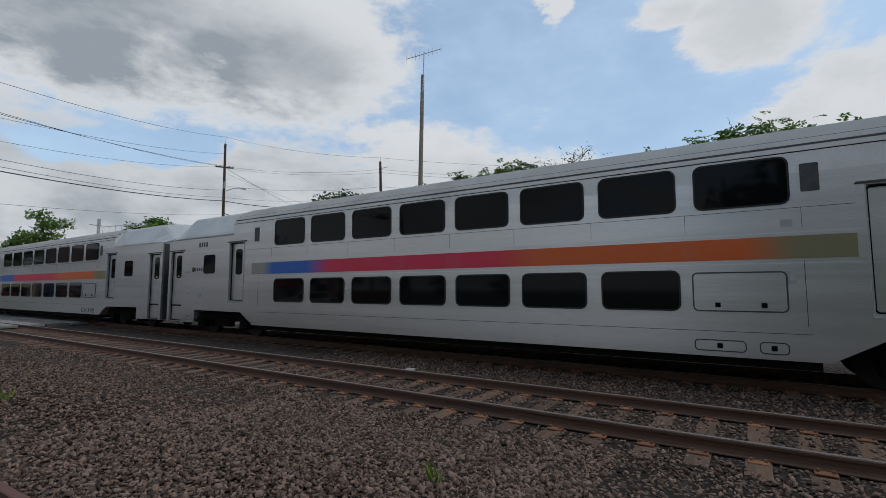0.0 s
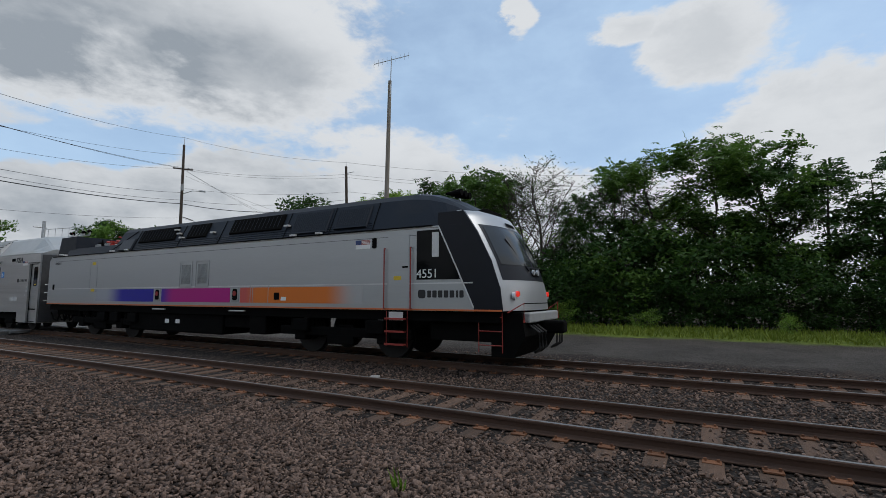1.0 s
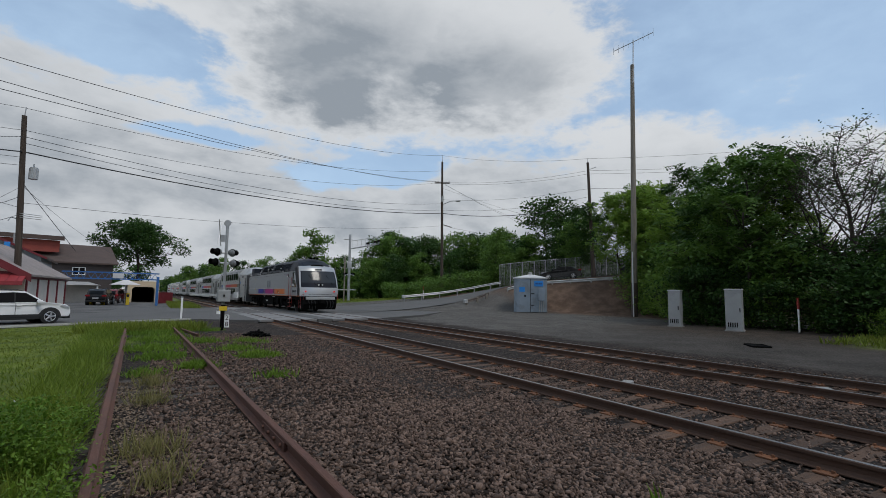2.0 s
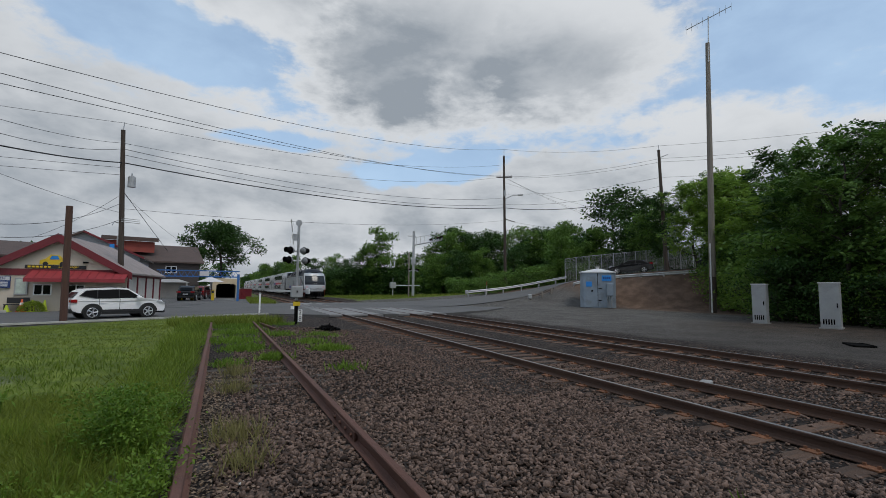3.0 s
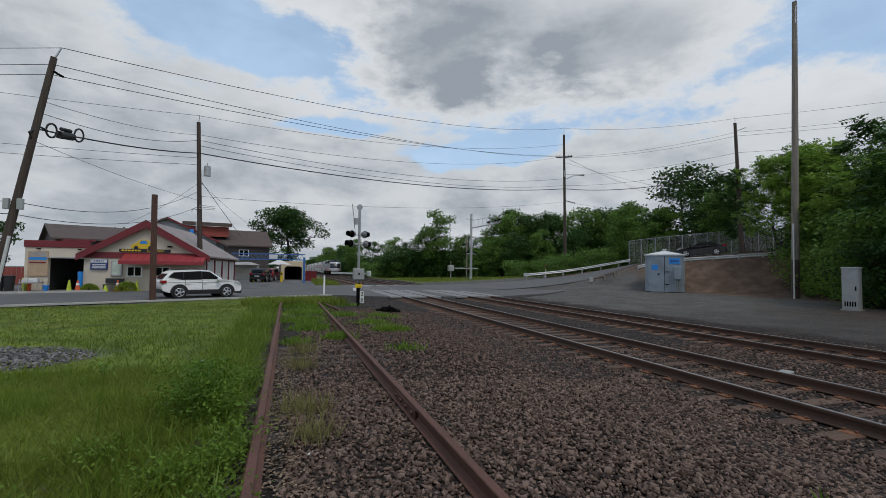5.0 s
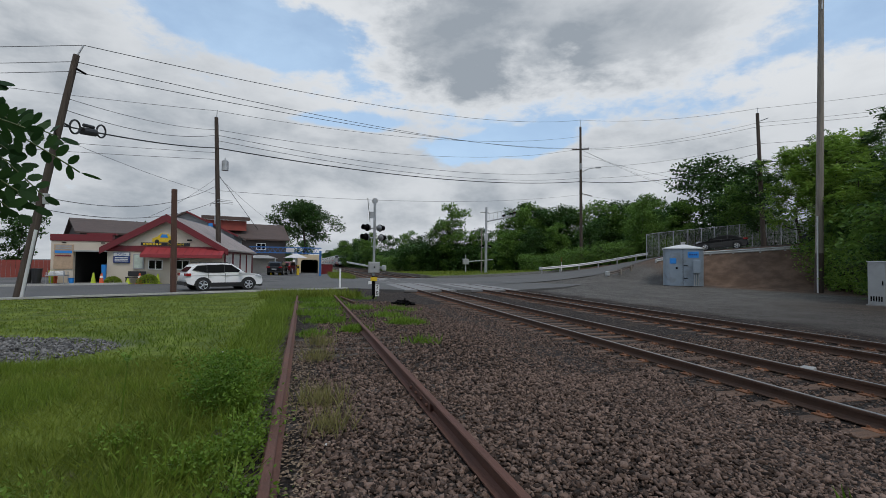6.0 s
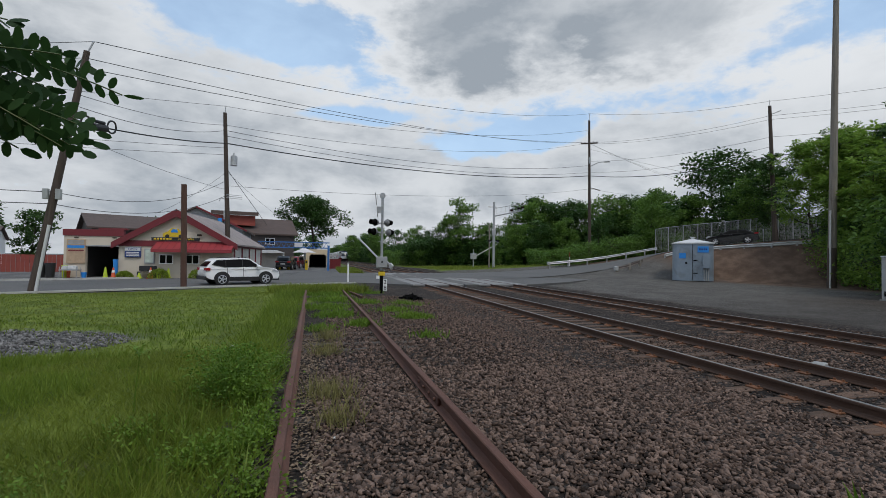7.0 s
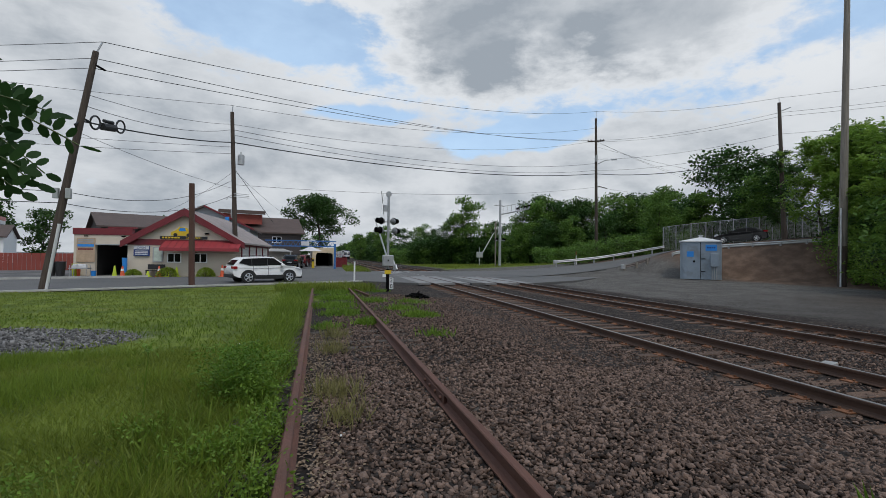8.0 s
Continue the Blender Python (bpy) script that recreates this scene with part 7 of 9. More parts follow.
# ---------------------------------------------------------------- vehicles
def make_vehicle(name, m, label, paint, kind):
    """A car, nose towards +x, wheels on z = 0."""
    v = thing(name, m, label, "car", "cars")
    kit = Kit(v)
    if kind == "suv":
        L, half, wr, ax = 4.60, 0.925, 0.36, (-1.34, 1.35)
        side = [(-2.20, 0.46), (-2.28, 0.66), (-2.26, 0.98), (-2.16, 1.12), (1.10, 1.11), (1.75, 1.05), (2.12, 0.96), (2.27, 0.80), (2.30, 0.55), (2.22, 0.34), (-1.9, 0.34)]
        roof = [(-2.20, 1.08), (-1.86, 1.50), (-1.60, 1.62), (-0.2, 1.69), (0.35, 1.65), (1.20, 1.09)]
        glass = [[(-1.86, 1.28), (-1.62, 1.50), (-1.14, 1.55), (-1.14, 1.12)], [(-1.10, 1.12), (-1.10, 1.555), (-0.13, 1.585), (-0.13, 1.12)], [(-0.09, 1.12), (-0.09, 1.585), (0.30, 1.56), (0.96, 1.12)]]
    else:
        L, half, wr, ax = 4.6, 0.90, 0.33, (-1.35, 1.38)
        side = [(-2.25, 0.40), (-2.30, 0.65), (-2.20, 0.98), (-1.75, 1.04), (1.0, 0.98), (1.95, 0.82), (2.26, 0.66), (2.30, 0.45), (2.2, 0.26), (-2.1, 0.26)]
        roof = [(-1.95, 1.02), (-1.35, 1.36), (-0.6, 1.46), (0.1, 1.44), (1.02, 0.98)]
        glass = [[(-1.65, 1.06), (-1.22, 1.32), (-0.62, 1.39), (-0.62, 1.06)], [(-0.56, 1.06), (-0.56, 1.40), (0.08, 1.38), (0.82, 1.04)]]

    def smooth_side(poly, half_w, inset):
        bm = bmesh.new()
        pr = prism(bm, [(x, z) for x, z in poly], "y", -half_w, half_w)
        top = max(z for _, z in poly)
        low = min(z for _, z in poly)
        for vv in bm.verts:
            vv.co.y *= 1 - inset * (vv.co.z - low) / (top - low)
            vv.co.y *= 1 - 0.10 * smooth01((abs(vv.co.x) - 1.5) / 0.9)
        bmesh.ops.bevel(bm, geom=bm.edges[:], offset=0.045, segments=2, affect="EDGES", profile=0.6)
        return bm
    body = part("body", smooth_side(side, half, 0.04), paint, v, smooth=False)
    part("cabin", smooth_side(roof + [(0.9, 0.95), (-1.9, 0.95)], half - 0.035, 0.17), paint, v)
    top, low = max(z for _, z in roof), 0.95

    def y_at(z):
        return (half - 0.035) * (1 - 0.17 * (z - low) / (top - low))
    for s in (-1, 1):
        if kind == "suv":
            band = [(-1.93, 1.25), (-1.64, 1.53), (-0.2, 1.61), (0.33, 1.585), (1.04, 1.095), (-1.2, 1.095)]
            bm = bmesh.new()
            a = [bm.verts.new((x, s * (y_at(z) + 0.001), z)) for x, z in band]
            b = [bm.verts.new((x, s * (y_at(z) - 0.04), z)) for x, z in band]
            bm.faces.new(a), bm.faces.new(b[::-1])
            for i in range(len(band)):
                bm.faces.new((a[i], b[i], b[(i + 1) % len(band)], a[(i + 1) % len(band)]))
            part("pillar_trim", bm, TRIM, v, "black trim round the side windows")
            part("door_cladding", B(ax[0] + 0.44, ax[1] - 0.44, s * half - 0.012, s * half + 0.018, 0.36, 0.50, 0.006), TRIM, v, "black door cladding")
        for g in glass:
            bm = bmesh.new()
            a = [bm.verts.new((x, s * (y_at(z) + 0.004), z)) for x, z in g]
            b = [bm.verts.new((x, s * (y_at(z) - 0.05), z)) for x, z in g]
            bm.faces.new(a), bm.faces.new(b[::-1])
            for i in range(len(g)):
                bm.faces.new((a[i], b[i], b[(i + 1) % len(g)], a[(i + 1) % len(g)]))
            part("side_window", bm, DARK_GLASS, v)
        part("sill", B(ax[0] + 0.42, ax[1] - 0.42, s * half - 0.03 * (1 if s > 0 else -0.3), s * half + 0.03 * (1 if s < 0 else 0.3), 0.24, 0.42, 0.008), TRIM, v)
        part("mirror", B(0.72, 0.95, min(s * half, s * (half + 0.22)), max(s * half, s * (half + 0.22)), 1.06, 1.22, 0.04), paint, v)
        part("door_seam", box(box(bmesh.new(), -0.095, -0.08, s * half - 0.012, s * half + 0.004, 0.45, 1.08), -1.06, -1.045, s * half - 0.012, s * half + 0.004, 0.5, 1.08), TRIM, v)
        for x in (-0.9, 0.05):
            part("door_handle", B(x - 0.1, x + 0.1, s * half - 0.01, s * half + 0.03, 0.94, 0.975, 0.006), TRIM if kind != "suv" else paint, v)
        for x in ax:
            arch_bm = bmesh.new()
            n = 14
            r0, r1 = wr + 0.03, wr + 0.12
            ring = []
            for i in range(n + 1):
                t = math.pi * i / n
                ring.append([arch_bm.verts.new((x + r * math.cos(t), s * (half * 0.985) + d, wr + r * math.sin(t))) for r, d in ((r0, -0.02), (r0, 0.025), (r1, 0.025), (r1, -0.02))])
            for a, b in zip(ring, ring[1:]):
                for k in range(4):
                    arch_bm.faces.new((a[k], a[(k + 1) % 4], b[(k + 1) % 4], b[k]))
            part("wheel_arch", arch_bm, TRIM if kind == "suv" else paint, v)
            part("wheel_well", disc(bmesh.new(), (x, s * (half - 0.11), wr + 0.02), "y", wr + 0.05, 0.235, 22), DARK_IN, v)
        hl = prism(bmesh.new(), [(1.80, 0.90), (2.20, 0.78), (2.24, 0.84), (1.90, 0.985)], "y", min(s * 0.55, s * (half - 0.04)), max(s * 0.55, s * (half - 0.04)))
        part("headlamp", hl, LAMP_CLEAR, v)
        tl = B(-2.29, -2.02 if kind == "suv" else -1.95, min(s * 0.5, s * (half - 0.03)), max(s * 0.5, s * (half - 0.03)), 0.90, 1.06, 0.01)
        part("tail_lamp", tl, TAIL, v)
        if kind == "suv":
            part("roof_rail", T([(-1.6, s * 0.66, 1.70), (0.0, s * 0.66, 1.74), (0.25, s * 0.66, 1.68)], 0.02, 6), TRIM, v)
        for x in ax:
            w = kit.put("tyre", "wheel", lambda: tube(bmesh.new(), [(0, -0.11, 0), (0, -0.09, 0), (0, 0.09, 0), (0, 0.11, 0)], [wr - 0.03, wr, wr, wr - 0.03], 26), RUBBER, pose(x, s * (half - 0.09), wr, 0, 0, 0 if s < 0 else 180), label="black tyre")

            def rim():
                bm = bmesh.new()
                ring = disc(bm, (0, -0.105, 0), "y", 0.07, 0.03, 12)
                for i in range(5):
                    a = 2 * math.pi * i / 5
                    d = Vector((math.cos(a), 0, math.sin(a)))
                    e = Vector((-math.sin(a), 0, math.cos(a)))
                    tube(bm, [d * 0.03 + Vector((0, -0.11, 0)), d * (wr * 0.68) + Vector((0, -0.108, 0)) + e * 0.02], 0.042, 6)
                circle = [(wr * 0.68 * math.cos(t), -0.1, wr * 0.68 * math.sin(t)) for t in np.linspace(0, 2 * math.pi, 25)]
                tube(bm, circle, 0.02, 6)
                return bm
            kit.put("rim", "rim", rim, ALLOY, Matrix(), w, "silver five-spoke rim")
    fr = prism(bmesh.new(), [(x - 0.0, z) for x, z in ((roof[-1][0] - 0.02, roof[-1][1] + 0.06), (roof[-2][0] + 0.06, roof[-2][1] - 0.07), (roof[-2][0] + 0.10, roof[-2][1] - 0.07), (roof[-1][0] + 0.03, roof[-1][1] + 0.06))], "y", -0.62, 0.62)
    part("windscreen", fr, DARK_GLASS, v)
    part("rear_window", prism(bmesh.new(), [(roof[0][0] - 0.02, 1.16 if kind == "suv" else 1.06), (roof[1][0] - 0.03, roof[1][1] - 0.04), (roof[1][0] + 0.02, roof[1][1] - 0.04), (roof[0][0] + 0.04, 1.16 if kind == "suv" else 1.06)], "y", -0.58, 0.58), DARK_GLASS, v)
    part("grille", B(2.16, 2.31, -0.55, 0.55, 0.42, 0.66, 0.01), TRIM, v)
    part("front_bumper", B(2.05, 2.32, -half + 0.14, half - 0.14, 0.24, 0.40, 0.03), TRIM, v)
    part("rear_bumper", B(-2.33, -2.0, -half + 0.12, half - 0.12, 0.34, 0.56, 0.03), TRIM, v)
    part("number_plate", B(-2.345, -2.33, -0.26, 0.26, 0.66, 0.80), ROOF_WHITE, v)
    return v


ROAD_YAW = math.degrees(math.atan2(0.486, 0.874))
SUV_0 = Vector((-6.30, 26.80, 0.125)) + Vector((0.874, 0.486, 0)) * 1.34 + Vector((-0.486, 0.874, 0)) * 0.83


def build_clutter():
    ux, uy, o = Vector((0.9986, -0.0523, 0)), Vector((0.0523, 0.9986, 0)), Vector((-13.91, 36.43, 0.1))
    def at(a, b, z=0.0):
        p = o + ux * a + uy * b
        return pose(p.x, p.y, 0.1 + z, 0, 0, -3.0)

    def cone(a, b, material, label, hh):
        c = thing("traffic_cone" if material is CONE else "caution_cone", at(a, b), label, "cone", "cones outside the car wash")
        bm = box(bmesh.new(), -0.2, 0.2, -0.2, 0.2, 0, 0.05, 0.01)
        tube(bm, [(0, 0, 0.05), (0, 0, hh)], [0.15, 0.04], 12)
        part("cone_body", bm, material, c)
        if material is CONE:
            part("reflective_band", tube(bmesh.new(), [(0, 0, hh * 0.55), (0, 0, hh * 0.75)], [0.100, 0.078], 12), WHITE, c, "white band")
    cone(0.25, -1.2, CONE, "orange traffic cone with a white band", 0.75)
    cone(2.3, -0.7, CONE, "orange traffic cone with a white band", 0.75)
    cone(-0.5, -0.6, LIME, "lime-yellow caution cone on the pavement", 0.75)
    cone(2.7, -0.4, LIME, "lime-yellow caution cone on the pavement", 0.7)
    cone(3.3, -0.4, LIME, "lime-yellow caution cone on the pavement", 0.7)
    cone(6.3, -0.5, CONE, "orange traffic cone with a white band", 0.85)
    cone(1.6, -0.7, LIME, "lime-yellow caution cone on the pavement", 0.4)
    for x, y in ((-5.9, 62.0), (-4.6, 61.0)):
        c = thing("caution_cone", pose(x, y, 0.1), "yellow caution cone in the queue lane", "cone", "cones in the queue")
        part("cone_body", tube(bmesh.new(), [(0, 0, 0), (0, 0, 1.0)], [0.3, 0.07], 12), YELLOW, c)
    b = thing("bench", at(1.95, -0.45), "dark slatted bench against the wall", "bench")
    part("seat", B(-0.55, 0.55, -0.2, 0.2, 0.42, 0.46), TRIM, b)
    part("backrest", B(-0.55, 0.55, 0.2, 0.24, 0.5, 0.85), TRIM, b)
    for x in (-0.5, 0.5):
        part("leg", B(x - 0.03, x + 0.03, -0.18, 0.2, 0, 0.42), TRIM, b)
    ct = thing("towel_cart", at(-2.75, -0.3), "steel cart heaped with pale towels", "cart")
    for x in (-0.5, 0.5):
        for y in (-0.25, 0.25):
            part("leg", T([(x, y, 0), (x, y, 0.75)], 0.025, 6), GALV, ct)
    part("tray", B(-0.55, 0.55, -0.3, 0.3, 0.5, 0.56), GALV, ct)
    tw = bmesh.new()
    rnd = random.Random(3)
    for _ in range(16):
        x, y = rnd.uniform(-0.45, 0.45), rnd.uniform(-0.2, 0.2)
        box(tw, x - 0.12, x + 0.12, y - 0.1, y + 0.1, 0.56, 0.62 + rnd.uniform(0.02, 0.22), 0.03)
    part("towels", tw, ROOF_WHITE, ct, "heap of pale towels")
    for a, col, w, hh, lab in ((-3.35, LIME, 0.3, 0.8, "yellow mop bucket by the wall"), (-4.2, TRIM, 0.55, 0.95, "black waste bin by the wall"), (-1.95, BLUE_SIGN, 0.3, 0.35, "blue bucket on the pavement"),
                               (-0.05, BLUE_SIGN, 0.28, 1.25, "blue vacuum post by the wash bay"), (-3.1, CONE, 0.22, 0.7, "orange bucket by the wall"), (-4.8, TRIM, 0.6, 0.9, "black waste bin by the wall")):
        bk = thing("bucket" if hh < 0.9 else "bin", at(a, -0.25 if a > -3 else 0.2), lab, "bin", "bins outside the car wash")
        part("tub", tube(bmesh.new(), [(0, 0, 0), (0, 0, hh)], [w * 0.42, w * 0.55], 14), col, bk)
        part("rim", tube(bmesh.new(), [(0, 0, hh), (0, 0, hh + 0.03)], w * 0.58, 14), col, bk)


build_car_wash()
build_back_buildings()
SUV = make_vehicle("suv", pose(*SUV_0, 0, 0, ROAD_YAW), "white compact suv with black arches waiting on the road", CAR_WHITE, "suv")
SUV.scale = (0.88, 0.88, 0.88)
make_vehicle("sedan", pose(39.6, 38.6, 3.52, 0, 3.5, 134), "black sedan driving down the ramp", CAR_BLACK, "sedan")
make_vehicle("sedan", pose(45.6, 32.2, 4.24, 0, 3.5, 130), "dark grey sedan parked on the ramp", mat("dark_grey_car_paint", (0.05, 0.055, 0.06), 0.2, 0, 0.1, 0.6, bump=0), "sedan")
make_vehicle("black_suv", pose(-4.9, 61.0, 0.10, 0, 0, 84), "black suv queueing for the car wash", CAR_BLACK, "suv")
make_vehicle("red_suv", pose(-4.2, 68.5, 0.10, 0, 0, 80), "dark red suv queueing for the car wash", mat("dark_red_car_paint", (0.12, 0.012, 0.015), 0.2, 0, 0.1, 0.6, bump=0), "suv")
build_clutter()


# ---------------------------------------------------------------- trees and shrubs
def unit(a):
    return a / np.maximum(np.linalg.norm(a, axis=1), 1e-9)[:, None]


def leaf_mesh(name, base, axis, normal, length, width, material):
    """Kite-shaped leaves, one loose face each, from arrays of base points, directions and normals."""
    axis, n = unit(axis), len(base)
    side = unit(np.cross(axis, normal))
    nrm = np.cross(side, axis)
    length, width = np.broadcast_to(length, n)[:, None], np.broadcast_to(width, n)[:, None]
    mid = base + axis * length * 0.45 + nrm * length * 0.08
    co = np.stack([base, mid + side * width * 0.5, base + axis * length, mid - side * width * 0.5], 1).reshape(-1, 3)
    me = bpy.data.meshes.new(name)
    me.vertices.add(4 * n)
    me.vertices.foreach_set("co", co.astype(np.float32).ravel())
    me.loops.add(4 * n)
    me.loops.foreach_set("vertex_index", np.arange(4 * n, dtype=np.int32))
    me.polygons.add(n)
    me.polygons.foreach_set("loop_start", np.arange(0, 4 * n, 4, dtype=np.int32))
    me.update(calc_edges=True)
    me.materials.append(material)
    return me


def fronds(rng, origin, axis, length, leaflets, size):
    """Pinnate leaves: leaflet bases, directions and normals along each midrib."""
    n = len(origin)
    axis = unit(axis)
    up = unit(np.stack([rng.normal(0, 0.35, n), rng.normal(0, 0.35, n), np.ones(n)], 1))
    side = unit(np.cross(axis, up))
    up = np.cross(side, axis)
    B_, A_, N_ = [], [], []
    for k in range(leaflets):
        f = (k + 1.0) / (leaflets + 0.6)
        rib = origin + axis * (length * f)[:, None] - np.array([0, 0, 1.0]) * (0.22 * length * f * f)[:, None]
        for s in (-1, 1):
            B_.append(rib)
            A_.append(side * s + axis * 0.45 + rng.normal(0, 0.15, (n, 3)) - np.array([0, 0, 0.25]))
            N_.append(up + rng.normal(0, 0.25, (n, 3)))
    return np.concatenate(B_), np.concatenate(A_), np.concatenate(N_)


def grow(seed, height, spread, limbs, first=0.3, r=0.16, stems=1, twigs=3, upward=0.9, twig_len=0.42, twig_r=0.02):
    """Wood of a tree and the points where its foliage sits."""
    rnd = random.Random(seed)
    bm, tips = bmesh.new(), []
    for st in range(stems):
        lean = Vector((rnd.uniform(-1, 1), rnd.uniform(-1, 1), 0)) * (0.10 if stems == 1 else 0.22)
        top = Vector((lean.x * height, lean.y * height, height * rnd.uniform(0.8, 0.92)))
        o = Vector((rnd.uniform(-0.3, 0.3), rnd.uniform(-0.3, 0.3), -0.2)) if stems > 1 else Vector((0, 0, -0.2))
        spine = [o.lerp(top, i / 6) + Vector((rnd.uniform(-1, 1), rnd.uniform(-1, 1), 0)) * (0.02 * height if 0 < i < 6 else 0) for i in range(7)]
        tube(bm, spine, [r * (1 - 0.82 * i / 6) for i in range(7)], 7)
        tips.append(spine[-1])
        for k in range(limbs):
            f = first + (0.97 - first) * (k + rnd.random() * 0.7) / limbs
            a = spine[min(5, int(f * 6))].lerp(spine[min(6, int(f * 6) + 1)], f * 6 - int(f * 6))
            ang = k * 2.4 + rnd.uniform(-0.5, 0.5)
            reach = spread * (1.05 - 0.55 * abs(f - 0.55) / 0.55) * rnd.uniform(0.65, 1.1)
            end = a + Vector((math.cos(ang) * reach, math.sin(ang) * reach, reach * upward * rnd.uniform(0.25, 0.75)))
            kink = a.lerp(end, 0.5) + Vector((0, 0, -0.06 * reach))
            tube(bm, [a, kink, end], [r * 0.42 * (1.1 - f), r * 0.26 * (1.1 - f) + 0.008, 0.012], 5)
            tips.append(end)
            for j in range(twigs):
                b = a.lerp(end, rnd.uniform(0.35, 0.95))
                e = b + Vector((rnd.uniform(-1, 1), rnd.uniform(-1, 1), rnd.uniform(-0.15, 0.8))) * reach * twig_len
                tube(bm, [b, e], [twig_r, twig_r * 0.35], 4)
                tips.append(e)
    return bm, tips


def make_tree(name, label, seed, height, spread, limbs, style, material, leaf=0.2, per=80, clump=0.7, **kw):
    t = thing(name, Matrix(), label, "tree" if "shrub" not in name else "shrub", "trees beside the line")
    wood, tips = grow(seed, height, spread, limbs, **kw)
    part("trunk", wood, BARK, t)
    rng = np.random.default_rng(seed)
    c = np.array([tuple(p) for p in tips])
    if style == "fronds":
        o = np.repeat(c, per, 0) + rng.normal(0, clump * 0.28, (len(c) * per, 3))
        ax = rng.normal(0, 1, o.shape) * np.array([1, 1, 0.45]) + np.array([0, 0, 0.18])
        b, a, n = fronds(rng, o, ax, rng.uniform(0.45, 0.75, len(o)) * clump / 0.7, 5, leaf)
    else:
        o = np.repeat(c, per, 0)
        b = o + np.clip(rng.normal(0, 1, o.shape), -1.35, 1.35) * np.array([clump, clump, clump * 0.62]) * 0.66
        a = rng.normal(0, 1, o.shape) * np.array([1, 1, 0.6])
        n = rng.normal(0, 0.6, o.shape) + np.array([0, 0, 1.0])
    k = len(b)
    me = leaf_mesh("crown", b, a, n, leaf * rng.uniform(0.7, 1.25, k), leaf * 0.5 * rng.uniform(0.8, 1.2, k), material)
    ob = new("crown", me)
    ob.parent = t
    return t


def plant(src, places, seed, jitter=0.12, used=set()):
    rnd = random.Random(seed)
    for x, y, hgt, ref in places:
        s = hgt / ref
        m = pose(x, y, gz(x, y) - 0.05, 0, 0, rnd.uniform(0, 360)) @ Matrix.Diagonal((s * rnd.uniform(1 - jitter, 1 + jitter), s * rnd.uniform(1 - jitter, 1 + jitter), s, 1))
        k = id(src)
        if k not in used:
            used.add(k)
            src.matrix_basis = m
            src["placed"] = 1
        else:
            o = copy_thing(src, Matrix())
            o.matrix_basis = m


